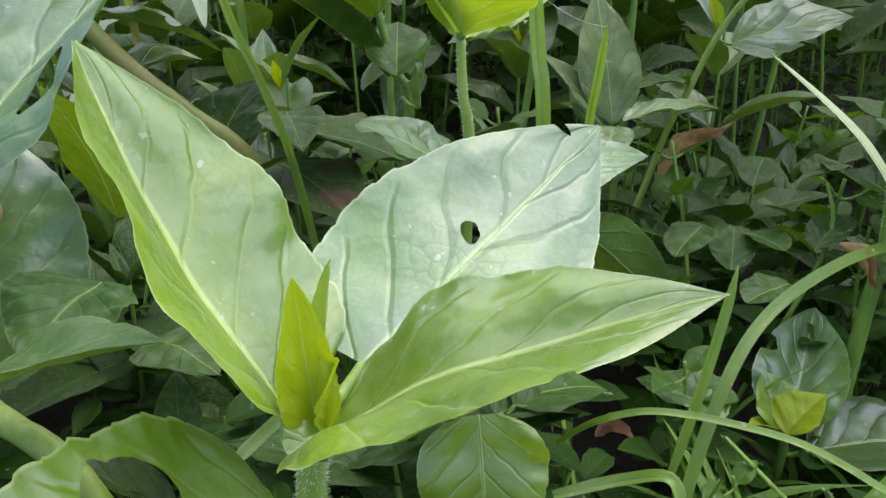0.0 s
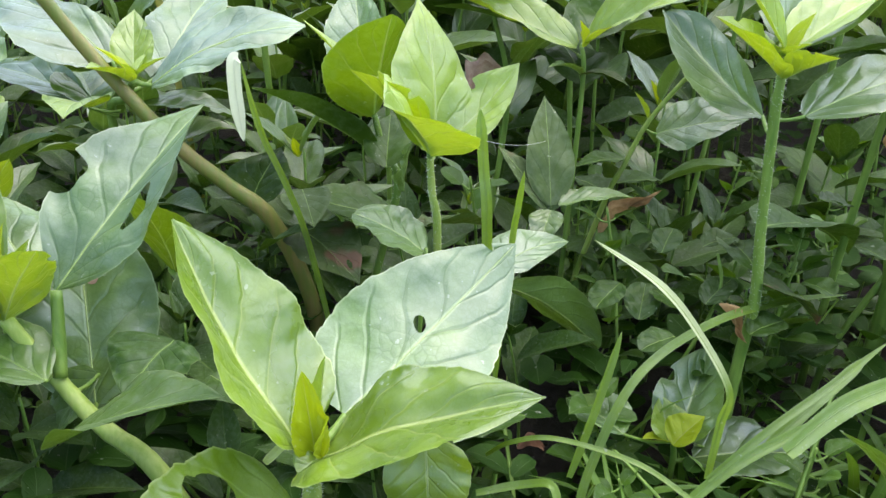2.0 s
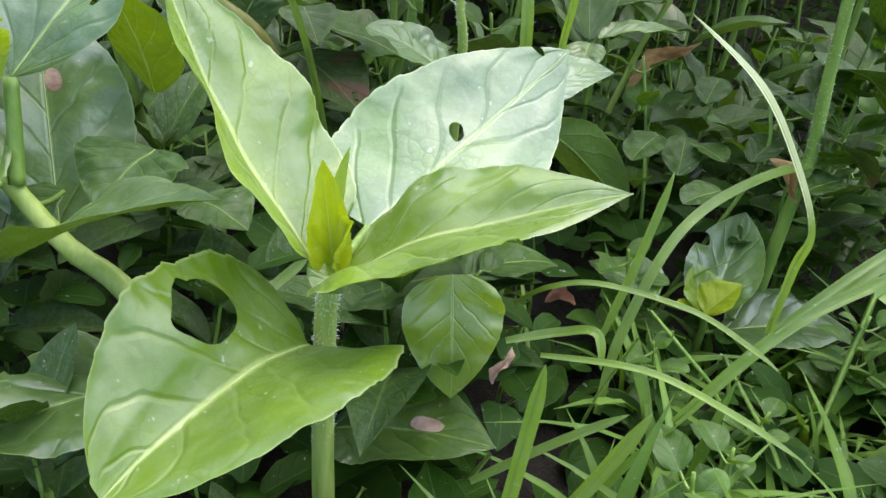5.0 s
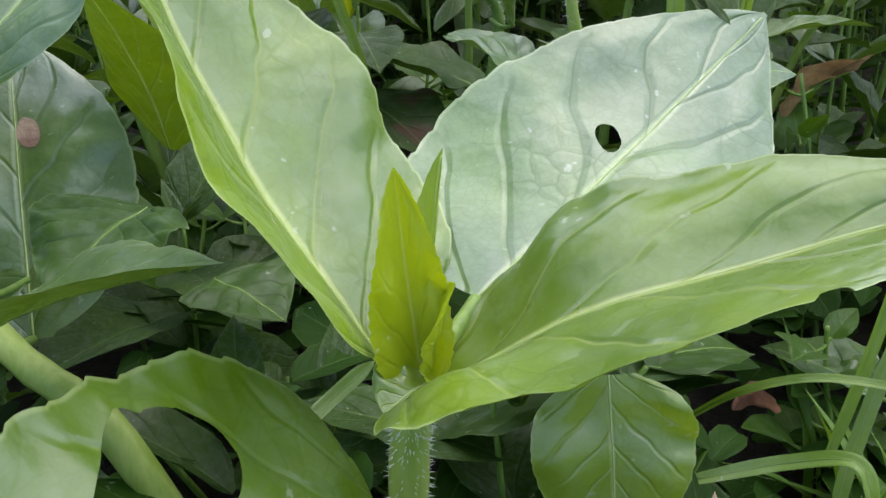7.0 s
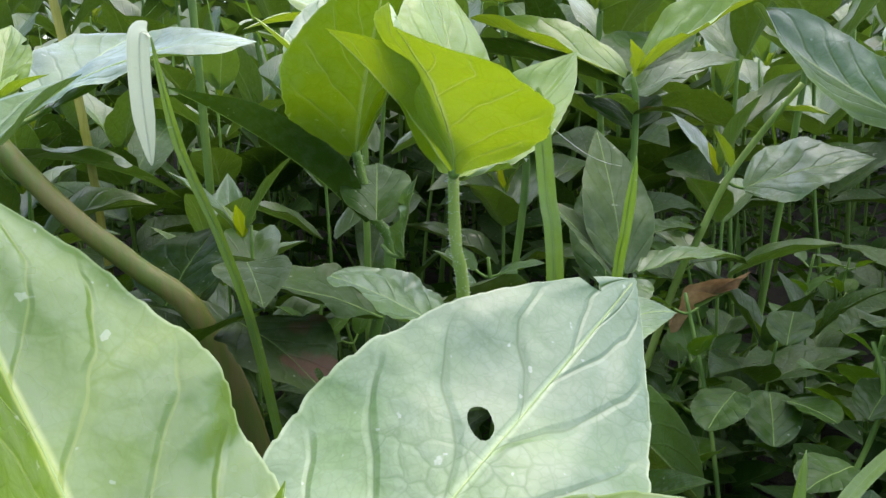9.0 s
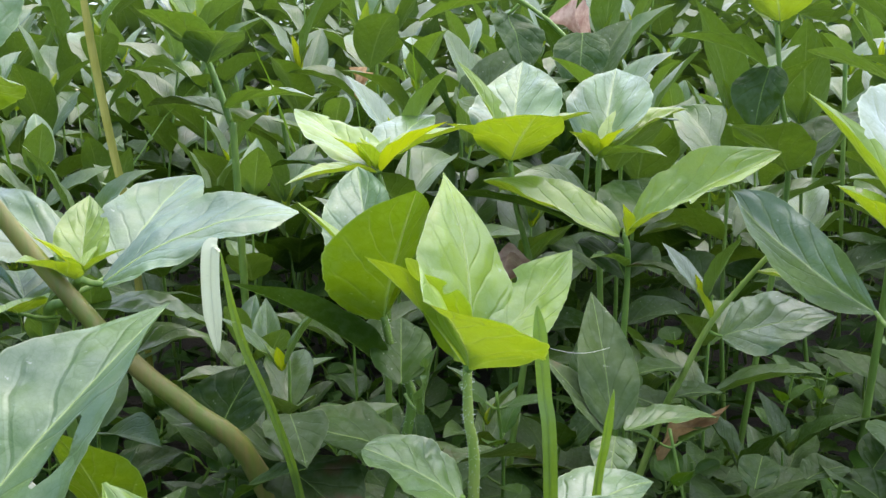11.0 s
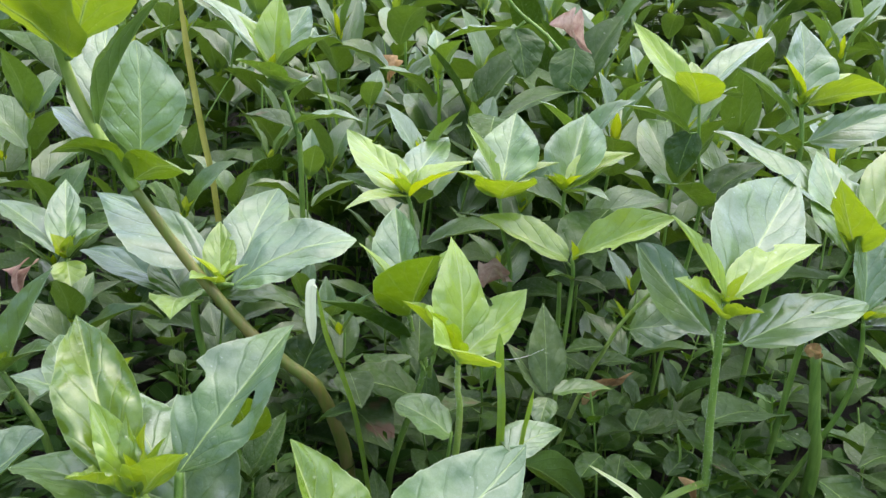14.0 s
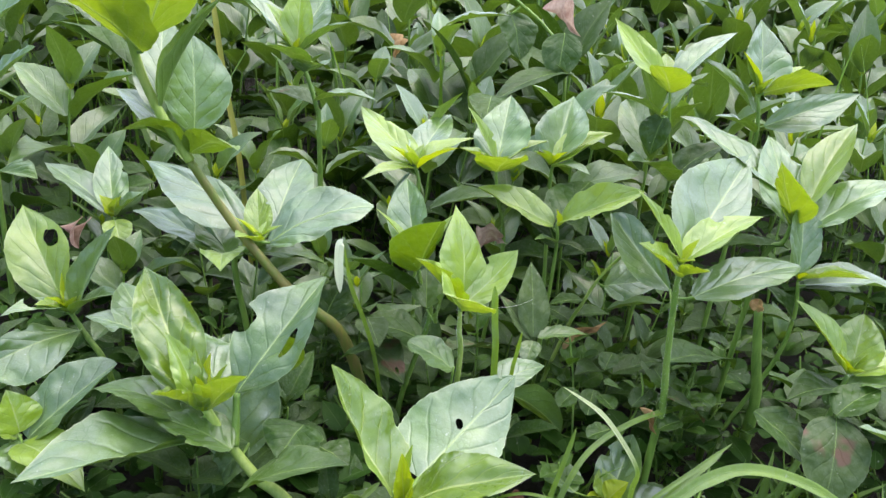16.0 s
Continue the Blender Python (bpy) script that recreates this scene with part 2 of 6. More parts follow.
DRY = dry_material("dry_leaf", (0.27, 0.15, 0.06), (0.66, 0.45, 0.22))
PALE_DRY = dry_material("pale_dry_leaf", (0.34, 0.19, 0.15), (0.62, 0.48, 0.38))
SOIL = soil_material()


def water_material():
    k = Nodes("water")
    k.bsdf.inputs["Roughness"].default_value = 0.02
    k.bsdf.inputs["IOR"].default_value = 1.33
    k.bsdf.inputs["Transmission Weight"].default_value = 1.0
    return k.mat


WATER = water_material()


# ---- builders ----
SHAPES = {"ovate": (0.60, 1.10), "wide": (0.52, 0.88), "lance": (0.75, 1.15), "round": (0.5, 0.5), "heart": (0.30, 0.75), "bud": (0.42, 1.0)}


def outline(s, shape):
    a, b = SHAPES[shape] if isinstance(shape, str) else shape
    k = a / (a + b)
    return (max(s, 0) ** a) * (max(1 - s, 0) ** b) / (k ** a * (1 - k) ** b)


def link(name, verts, faces, material, parent=None, label="", uvs=None):
    """One mesh object; coordinates are relative to its thing's foot."""
    me = bpy.data.meshes.new(name)
    me.from_pydata(verts, [], faces)
    if uvs is not None:
        layer = me.uv_layers.new(name="UVMap")
        index = np.empty(len(me.loops), dtype=np.int32)
        me.loops.foreach_get("vertex_index", index)
        flat = np.asarray(uvs, dtype=np.float32)
        layer.data.foreach_set("uv", flat[index, :2].ravel())
        if flat.shape[1] > 2:
            layer = me.uv_layers.new(name="Veins")
            layer.data.foreach_set("uv", flat[index][:, (2, 2)].ravel())
    me.polygons.foreach_set("use_smooth", [True] * len(me.polygons))
    me.materials.append(material)
    me.update()
    ob = new(name, me)
    if parent is not None:
        ob.parent = parent
    if label:
        ob["label"] = label
    return ob


def blade_axes(base, tip, roll):
    axis = tip - base
    length = axis.length
    axis = axis / length
    up = Vector((0, 0, 1)) - axis * axis.z
    up = up.normalized() if up.length > 1e-4 else Vector((0, -1, 0))
    side = axis.cross(up)
    a = radians(roll)
    return length, axis, up * math.cos(a) + side * math.sin(a), side * math.cos(a) - up * math.sin(a)


def vein_phase(x, v, seed):
    """How many side veins lie below this spot of a blade; a vein runs where the fraction is a half."""
    return (x - 0.72 * (abs(v) * 0.5) ** 0.85 + 0.05 * noise.noise((x * 3 + seed, v * 1.5, seed)) + 0.018 * noise.noise((x * 11, v * 5, seed + 3))) * 5.2


def blade_form(base, tip, width, roll, bend, fold, shape, twist=0.0, ripple=0.075, seed=0.0, uneven=1.0, hook=0.0, pucker=0.0, teeth=0.0):
    """The form of a leaf blade, as a function of the share along it (0 to 1) and across it (-1 to 1)."""
    length, axis, up, side = blade_axes(base, tip, roll)

    def at(x, v):
        half = 0.5 * width * outline(min(max(x, 0.012), 0.994), shape)
        half *= 1 + 0.022 * noise.noise((x * 22, seed, 0.3 + (v > 0))) + teeth * ((x * 15 + seed + 0.4 * noise.noise((x * 9, seed, v > 0))) % 1 - 0.45) * min(1, 6 * x) * (0.4 + 0.6 * (abs(v) > 0.8))
        tw = radians(twist) * (x - 0.3)
        u2, s2 = up * math.cos(tw) + side * math.sin(tw), side * math.cos(tw) - up * math.sin(tw)
        mid = base + axis * (length * x) + up * (length * (bend * 4 * x * (1 - x) - hook * x ** 4))
        w = half * (uneven if v > 0 else 2 - uneven)
        f = radians(fold) * (0.6 + 0.4 * min(1, 3 * abs(v)))
        span = min(1.0, half / (0.5 * width))
        wave = ripple * width * noise.noise((x * 4.5 + seed, v * 1.8, seed * 0.7)) * (0.25 + abs(v))
        wave += 0.35 * ripple * width * noise.noise((x * 13 + seed, v * 2.5 + 5, 1.7)) * v * v
        if pucker:
            q = vein_phase(x, v, seed) + (0.42 if v > 0 else 0)
            rise = abs(math.sin(math.pi * (q - 0.5))) ** 0.7
            wave += pucker * width * (rise - 0.6) * min(1, abs(v) * 4) * (1 - v ** 4) * (0.6 + 0.8 * noise.noise((x * 8, v * 3, seed + 9)) + 0.4)
            wave += 0.25 * pucker * width * noise.noise((x * 26 + seed, v * 9, seed))
        wave *= span
        return mid + s2 * (v * w * math.cos(f)) + u2 * (abs(v) * w * math.sin(f) + wave)

    return at


def blade_grid(base, tip, width, roll, bend, fold, shape, nu, nv, **more):
    """A leaf blade's grid: rows from base to tip, columns from margin to margin, as points and uvs."""
    at = blade_form(base, tip, width, roll, bend, fold, shape, **more)
    pts, uvs = [], []
    for i in range(nu + 1):
        x = 0.5 - 0.5 * math.cos(math.pi * i / nu) if nu < 16 else i / nu
        for j in range(nv + 1):
            v = 2 * j / nv - 1
            pts.append(at(x, v))
            uvs.append((x, 0.5 + 0.5 * v, vein_phase(x, v, more.get("seed", 0.0))))
    return pts, uvs


def blade_faces(nu, nv, keep=None):
    faces = []
    for i in range(nu):
        for j in range(nv):
            a = i * (nv + 1) + j
            if keep is None or keep(a, a + 1, a + nv + 2, a + nv + 1):
                faces.append((a, a + 1, a + nv + 2, a + nv + 1))
    return faces


def leaf(plant, base, tip, width, roll=0, bend=0.06, fold=18, material=None, shape="ovate", holes=(), fine=1, label="", spots=(), **more):
    """One leaf of a plant, from base to tip, in the world's metres, with its midrib. holes: (along, across, half length, half breadth) in shares of the blade; spots: the same and a material, for blighted patches."""
    foot = plant.location
    base, tip = Vector(base) - foot, Vector(tip) - foot
    seed = (base.x * 91.7 + tip.y * 57.3 + tip.z * 33.1) % 10
    if fine == 1 and not holes and material in (GREEN, DULL, YOUNG) and "pucker" not in more and (seed * 7.3) % 1 < 0.3:
        edge = 1 if (seed * 3.1) % 1 < 0.5 else -1
        holes = ((0.35 + 0.4 * ((seed * 5.7) % 1), edge * 1.0, 0.03 + 0.04 * ((seed * 2.3) % 1), 0.15 + 0.2 * ((seed * 11.9) % 1)),)
    nu, nv = (96, 32) if fine > 1 else (60, 20) if fine else (14, 8)
    if holes:
        nu, nv = (116, 60) if fine > 1 else (max(nu, 72), max(nv, 34))
    if fine and "pucker" not in more:
        more["pucker"] = 0.0055 if fine > 1 else 0.015
    if fine and "teeth" not in more:
        more["teeth"] = 0.020
    pts, uvs = blade_grid(base, tip, width, roll, bend, fold, shape, nu, nv, seed=seed, **more)
    keep = None
    if holes:
        form = blade_form(base, tip, width, roll, bend, fold, shape, seed=seed, **more)
        inside = [None] * len(pts)
        for hole in holes:
            hs, hv, rs, rv, *slant = hole
            for n, (s, v, _) in enumerate(uvs):
                a, b = (s - hs) / rs, (2 * v - 1 - hv) / rv
                edge = 1 + 0.25 * noise.noise((a / (abs(a) + abs(b) + 1e-6) * 1.6, b / (abs(a) + abs(b) + 1e-6) * 1.6, hs * 30 + seed))
                r = math.hypot((a - b) * 0.54, (a + b) * 0.92) if slant else math.hypot(a, b)
                if r < edge:
                    inside[n] = (hs + rs * a * edge / max(r, 1e-4), hv + rv * b * edge / max(r, 1e-4))
                    if abs(inside[n][1]) > 1:
                        inside[n] = (hs + rs * math.copysign(math.sqrt(max(0.0, edge * edge - b * b)), a), 2 * v - 1)
        keep = lambda *q: any(inside[c] is None for c in q)
        for n, spot in enumerate(inside):
            if spot and abs(spot[1]) <= 1 and 0 < spot[0] < 1:
                pts[n] = form(*spot)
                uvs[n] = (spot[0], 0.5 + 0.5 * spot[1], vein_phase(spot[0], spot[1], seed))
    ob = link("leaf", pts, blade_faces(nu, nv, keep), material or GREEN, plant, label, uvs)
    for hs, hv, rs, rv, skin in spots:
        form = blade_form(base, tip, width, roll, bend, fold, shape, seed=seed, **more)
        lift = blade_axes(base, tip, roll)[2] * 0.00025
        ring = lambda r: [form(hs + rs * r * math.cos(a) * (1 + 0.15 * noise.noise((a, hs, 2.0))), hv + rv * r * math.sin(a)) + lift for a in (2 * math.pi * c / 18 for c in range(18))]
        dots = ring(0.35) + ring(0.7) + ring(1.0)
        webs = [tuple(range(17, -1, -1))] + [(18 * b + c, 18 * b + (c + 1) % 18, 18 * b + 18 + (c + 1) % 18, 18 * b + 18 + c) for b in (0, 1) for c in range(18)]
        link("blight_spot", dots, webs, skin, ob, "dried pinkish patch")
    ridge = nv // 2
    line = [pts[i * (nv + 1) + ridge] for i in range(0, nu, 2)]
    if fine and all(abs(hole[1]) > hole[3] for hole in holes) and material is not BUD:
        tube("midrib", line, [max(0.00012, (0.0048 if fine > 1 else 0.007) * width * (1 - 0.85 * i / len(line))) for i in range(len(line))], RIB if material in (GREEN, MID, YOUNG, DEEP) else STALK, ob, 5)
    return ob


def tube(name, line, radii, material, parent=None, sides=7, label=""):
    """A round stalk along points."""
    verts, faces, n = [], [], len(line)
    for i, p in enumerate(line):
        way = (line[min(i + 1, n - 1)] - line[max(i - 1, 0)]).normalized()
        across = way.cross(Vector((0.3, 1, 0.2))).normalized()
        other = way.cross(across)
        for j in range(sides):
            a = 2 * math.pi * j / sides
            verts.append(p + (across * math.cos(a) + other * math.sin(a)) * radii[i])
    for i in range(n - 1):
        for j in range(sides):
            a, b = i * sides + j, i * sides + (j + 1) % sides
            faces.append((a, b, b + sides, a + sides))
    faces.append(tuple(range(sides))[::-1])
    faces.append(tuple(range((n - 1) * sides, n * sides)))
    return link(name, verts, faces, material, parent, label)


def smooth_line(points, steps=6):
    """A Catmull-Rom line through points."""
    p = [Vector(q) for q in points]
    if len(p) < 3:
        return [p[0].lerp(p[-1], i / steps) for i in range(steps + 1)]
    out = []
    for i in range(len(p) - 1):
        a, b, c, d = p[max(i - 1, 0)], p[i], p[i + 1], p[min(i + 2, len(p) - 1)]
        for k in range(steps):
            t = k / steps
            out.append(0.5 * ((2 * b) + (c - a) * t + (2 * a - 5 * b + 4 * c - d) * t * t + (3 * b - a - 3 * c + d) * t ** 3))
    return out + [p[-1]]


def weed(name, label, stem, thick=0.0022, material=None, hairy=0, category="weed", group="broad-leaved weeds"):
    """A plant: an Empty at its foot with a stem; stem: points from the top down, led on into the soil."""
    low = Vector(stem[-1])
    foot = Vector((low.x, low.y + 0.004, -0.006))
    plant = tagged(new(name), label, category, group)
    plant.location = foot
    thick *= 0.72
    line = smooth_line([Vector(p) - foot for p in stem] + ([Vector((0, 0, 0))] if low.z > 0.01 else []))
    n = len(line)
    radii = [thick * (0.72 + 0.5 * i / n) * (1 + 0.10 * noise.noise((i * 0.9, thick * 1e4, 0))) for i in range(n)]
    ob = tube("stem", line, radii, material or STALK, plant, 9)
    if hairy:
        rnd = random.Random(int(foot.x * 1e4))
        verts, faces = [], []
        for _ in range(hairy):
            i = rnd.randrange(max(1, int(n * 0.7)))
            p = line[i].lerp(line[i + 1], rnd.random())
            a = rnd.uniform(0, 2 * math.pi)
            d = Vector((math.cos(a), math.sin(a), rnd.uniform(-0.4, 0.3)))
            q = p + d * (radii[i] * 0.95)
            e = q + d * rnd.uniform(0.0004, 0.0011)
            w = Vector((-d.y, d.x, 0)) * 0.00007
            k = len(verts)
            verts += [q - w, q + w, e, q + Vector((0, 0, 0.00014))]
            faces += [(k, k + 1, k + 2), (k, k + 2, k + 3), (k + 1, k + 3, k + 2)]
        tagged(link("hairs", verts, faces, HAIR, ob, "fine white hairs"), kind="stuff")
    return plant


def petiole(plant, start, end, thick=0.0013):
    a, b = Vector(start) - plant.location, Vector(end) - plant.location
    mid = a.lerp(b, 0.5) + Vector((0, 0, -0.06)) * (b - a).length
    line = smooth_line([a, mid, b], 4)
    return tube("petiole", line, [0.75 * thick * (1.05 - 0.25 * i / len(line)) for i in range(len(line))], STALK, plant, 7)


def grass_blade(name, label, points, width, material=None, face=(0, -0.6, 0.8), group="grass blades"):
    """One long blade of grass along points, keeled, tapering to its tip."""
    line = smooth_line(points, 10)
    width *= 0.74
    foot = line[0].copy()
    n = len(line)
    verts, faces, uvs = [], [], []
    for i, p in enumerate(line):
        way = (line[min(i + 1, n - 1)] - line[max(i - 1, 0)]).normalized()
        side = way.cross(Vector(face)).normalized()
        up = side.cross(way)
        x = i / (n - 1)
        half = 0.5 * width * min(1, (1 - x) * 4.5 + 0.02) ** 0.8 * (0.72 + 0.28 * min(1, x * 5))
        for v in (-1, -0.45, 0, 0.45, 1):
            verts.append(p - foot + side * (v * half) + up * (abs(v) * half * 0.35))
            uvs.append((x, 0.5 + 0.5 * v))
    for i in range(n - 1):
        for j in range(4):
            a = i * 5 + j
            faces.append((a, a + 1, a + 6, a + 5))
    ob = link(name, verts, faces, material or BLADE, None, "", uvs)
    ob.location = foot
    tube("midrib", [verts[5 * i + 2] for i in range(0, n, 2)], [max(0.00012, 0.045 * width * (1 - 0.8 * i / n)) for i in range(0, n, 2)], material or BLADE, ob, 5)
    return tagged(ob, label, "grass blade", group)


# ---- ground ----
def ground():
    n, verts, faces = 70, [], []
    at = lambda k: math.copysign(abs(k) ** 3.2, k) * 45
    for i in range(n + 1):
        for j in range(n + 1):
            x, y = at(2 * i / n - 1), 0.35 + at(2 * j / n - 1)
            verts.append((x, y, 0.012 * noise.noise((x * 6, y * 6, 0)) + 0.006 * noise.noise((x * 25, y * 25, 3)) - 0.004))
    for i in range(n):
        for j in range(n):
            a = i * (n + 1) + j
            faces.append((a, a + n + 1, a + n + 2, a + 1))
    return tagged(link("ground", verts, faces, SOIL), "dark damp soil under the weeds", "soil", "", "structure")


ground()

# ---- the weed in the middle, with the holed leaf ----

main_weed = weed("broad_leaved_weed", "bright green weed with four large ovate leaves and yellow bud",
    [(-0.0183, 0.1010, 0.1021), (-0.0195, 0.1010, 0.0964), (-0.0206, 0.1000, 0.0875), (-0.0215, 0.1010, 0.0450)], thick=0.0036, material=FRESH_STALK, hairy=900)
petiole(main_weed, (-0.0186, 0.1010, 0.1009), (-0.0243, 0.1029, 0.1021), 0.0016)
leaf(main_weed, (-0.0243, 0.1029, 0.1021), (-0.0551, 0.1199, 0.1549), 0.048, 16, -0.048, 27, MID, (0.43, 0.85), fine=2, ripple=0.06, uneven=0.96)
petiole(main_weed, (-0.0183, 0.1010, 0.1021), (-0.0128, 0.1097, 0.1057), 0.0016)
leaf(main_weed, (-0.0128, 0.1097, 0.1057), (0.0324, 0.1603, 0.1326), 0.049, 16, -0.01, 0, GREEN, (0.38, 0.93), fine=2, holes=((0.455, -0.15, 0.032, 0.090, 1), (0.905, -1.0, 0.012, 0.55)), ripple=0.05, uneven=0.92, twist=41)
leaf(main_weed, (-0.0205, 0.1001, 0.0983), (0.0353, 0.0876, 0.1286), 0.043, 3, 0.036, 17, MID, (0.50, 1.08), fine=2, holes=((0.50, 1.03, 0.030, 0.10), (0.70, 1.02, 0.022, 0.12)), ripple=0.08, uneven=1.12, twist=21)
leaf(main_weed, (-0.0186, 0.0990, 0.1005), (-0.0211, 0.1000, 0.1252), 0.0105, -48, -0.03, 30, BUD, (0.36, 0.80), fine=2, ripple=0.16, uneven=0.85, teeth=0.07, twist=14)
leaf(main_weed, (-0.0172, 0.0995, 0.1010), (-0.0148, 0.0985, 0.1130), 0.0085, 26, 0.05, 22, BUD, (0.45, 0.55), fine=2, ripple=0.14, teeth=0.08)
leaf(main_weed, (-0.0192, 0.1010, 0.1012), (-0.0233, 0.1012, 0.1156), 0.0050, -60, 0.03, 26, BUD, (0.5, 0.9), ripple=0.12, teeth=0.08)
leaf(main_weed, (-0.0180, 0.1030, 0.1030), (-0.0166, 0.1070, 0.1252), 0.0062, -34, 0.03, 26, YOUNG, (0.55, 0.85), ripple=0.1, teeth=0.08)
leaf(main_weed, (-0.0176, 0.0985, 0.1012), (-0.0222, 0.0935, 0.1002), 0.0100, -24, 0.10, 14, YOUNG, (0.45, 0.5), ripple=0.1, teeth=0.03)
leaf(main_weed, (-0.0241, 0.0988, 0.0817), (-0.0489, 0.0493, 0.0869), 0.057, -16, 0.126, 36, DEEP, (0.42, 0.53), fine=2, holes=((0.42, 0.56, 0.15, 0.26),), label='large heart-shaped leaf with a hole eaten through it', uneven=0.91, twist=2)

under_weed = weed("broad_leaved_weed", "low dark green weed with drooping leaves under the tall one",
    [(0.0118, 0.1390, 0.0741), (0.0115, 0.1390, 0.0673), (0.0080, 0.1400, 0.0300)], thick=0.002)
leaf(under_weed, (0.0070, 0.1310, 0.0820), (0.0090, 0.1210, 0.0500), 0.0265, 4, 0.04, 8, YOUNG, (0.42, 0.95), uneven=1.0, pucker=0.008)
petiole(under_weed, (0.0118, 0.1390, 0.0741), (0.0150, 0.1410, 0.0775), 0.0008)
leaf(under_weed, (0.0150, 0.1410, 0.0775), (0.0300, 0.1500, 0.0688), 0.018, 0, 0.05, 20, SHADED_LEAF, "ovate")
leaf(under_weed, (0.0114, 0.1400, 0.0758), (0.0401, 0.1650, 0.0663), 0.022, 0, 0.08, 14, SHADED_LEAF, "ovate")
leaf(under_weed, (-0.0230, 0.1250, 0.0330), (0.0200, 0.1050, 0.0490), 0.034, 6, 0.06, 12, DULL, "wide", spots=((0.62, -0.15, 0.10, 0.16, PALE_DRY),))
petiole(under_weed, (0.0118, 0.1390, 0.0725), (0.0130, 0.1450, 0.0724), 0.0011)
leaf(under_weed, (0.0130, 0.1450, 0.0724), (-0.0300, 0.1500, 0.0500), 0.030, 0, 0.1, 10, SHADED_LEAF, "ovate")

# ---- the bitten weed beside it ----

bitten_weed = weed("broad_leaved_weed", "leafy green weed with large insect-bitten leaves and a pale crown",
    [(-0.1169, 0.1410, 0.1131), (-0.1048, 0.1400, 0.0936), (-0.0916, 0.1360, 0.0792), (-0.0734, 0.1300, 0.0670), (-0.0550, 0.1280, 0.0200)], thick=0.0042, material=FRESH_STALK)
petiole(bitten_weed, (-0.1030, 0.1390, 0.0945), (-0.1038, 0.1478, 0.1193), 0.0028)
leaf(bitten_weed, (-0.1038, 0.1478, 0.1193), (-0.0670, 0.1906, 0.1657), 0.042, 25, 0.032, 20, GREEN, (0.9, 1.03), fine=1, holes=((0.45, 0.45, 0.12, 0.1), (0.42, -1.0, 0.1, 0.35)), ripple=0.08, uneven=0.96, twist=-54)
petiole(bitten_weed, (-0.1169, 0.1410, 0.1131), (-0.1252, 0.1450, 0.1178), 0.0010)
leaf(bitten_weed, (-0.1252, 0.1450, 0.1178), (-0.1663, 0.2050, 0.1575), 0.034, -16, 0.08, 22, MID, "ovate", fine=2, ripple=0.2)
petiole(bitten_weed, (-0.1169, 0.1410, 0.1131), (-0.1124, 0.1520, 0.1171), 0.0013)
leaf(bitten_weed, (-0.1124, 0.1520, 0.1171), (-0.1470, 0.1850, 0.1357), 0.036, 10, 0.05, 14, GREEN, "ovate")
leaf(bitten_weed, (-0.1172, 0.1405, 0.1135), (-0.1240, 0.1500, 0.1420), 0.0130, -40, 0.03, 28, YOUNG, "bud", ripple=0.2, teeth=0.06)
leaf(bitten_weed, (-0.1169, 0.1405, 0.1135), (-0.1160, 0.1490, 0.1400), 0.0120, -30, 0.03, 28, BUD, "bud", ripple=0.2, teeth=0.06)
leaf(bitten_weed, (-0.1162, 0.1405, 0.1135), (-0.1070, 0.1450, 0.1370), 0.0130, -40, 0.03, 28, YOUNG, "bud", ripple=0.2, teeth=0.06)
leaf(bitten_weed, (-0.1178, 0.1405, 0.1135), (-0.1380, 0.1500, 0.1490), 0.0180, -20, 0.04, 24, YOUNG, "ovate", ripple=0.2, teeth=0.04)
leaf(bitten_weed, (-0.1172, 0.1395, 0.1140), (-0.1205, 0.1370, 0.1340), 0.0090, -60, 0.03, 28, BUD, "bud", ripple=0.2, teeth=0.06)
leaf(bitten_weed, (-0.1165, 0.1395, 0.1140), (-0.1130, 0.1400, 0.1310), 0.0080, -60, 0.03, 28, BUD, "bud", ripple=0.2, teeth=0.06)
leaf(bitten_weed, (-0.1160, 0.1390, 0.1135), (-0.0935, 0.1250, 0.1430), 0.0240, -24, 0.04, 22, YOUNG, (0.5, 0.95), ripple=0.12)
leaf(bitten_weed, (-0.1180, 0.1390, 0.1135), (-0.1370, 0.1250, 0.1300), 0.0270, 24, 0.05, 20, YOUNG, (0.5, 0.8), ripple=0.14, holes=((0.6, -0.9, 0.08, 0.3),))
petiole(bitten_weed, (-0.1096, 0.1404, 0.1013), (-0.1160, 0.1393, 0.0973), 0.0016)
leaf(bitten_weed, (-0.1160, 0.1393, 0.0973), (-0.1905, 0.0986, 0.0970), 0.052, 20, 0.009, 22, GREEN, (0.9, 1.16), holes=((0.52, -0.75, 0.13, 0.45),), ripple=0.06, uneven=1.3, twist=-25)
petiole(bitten_weed, (-0.1153, 0.1409, 0.1105), (-0.1266, 0.1450, 0.1032), 0.0012)
leaf(bitten_weed, (-0.1266, 0.1450, 0.1032), (-0.1829, 0.1650, 0.1040), 0.040, 10, 0.1, 14, DULL, "ovate", holes=((0.35, 0.3, 0.05, 0.08),))
petiole(bitten_weed, (-0.0960, 0.1375, 0.0840), (-0.1075, 0.1630, 0.0670), 0.0016)
leaf(bitten_weed, (-0.1075, 0.1630, 0.0670), (-0.1200, 0.1980, 0.1240), 0.048, 8, 0.03, 12, GREEN, (0.62, 0.72), label="broad grey-green leaf with a pinkish dried spot", spots=((0.66, 0.12, 0.055, 0.11, PALE_DRY),), ripple=0.07)
leaf(bitten_weed, (-0.0945, 0.1180, 0.0871), (-0.0441, 0.1110, 0.1093), 0.036, -10, 0.05, 14, DULL, "ovate", ripple=0.07)
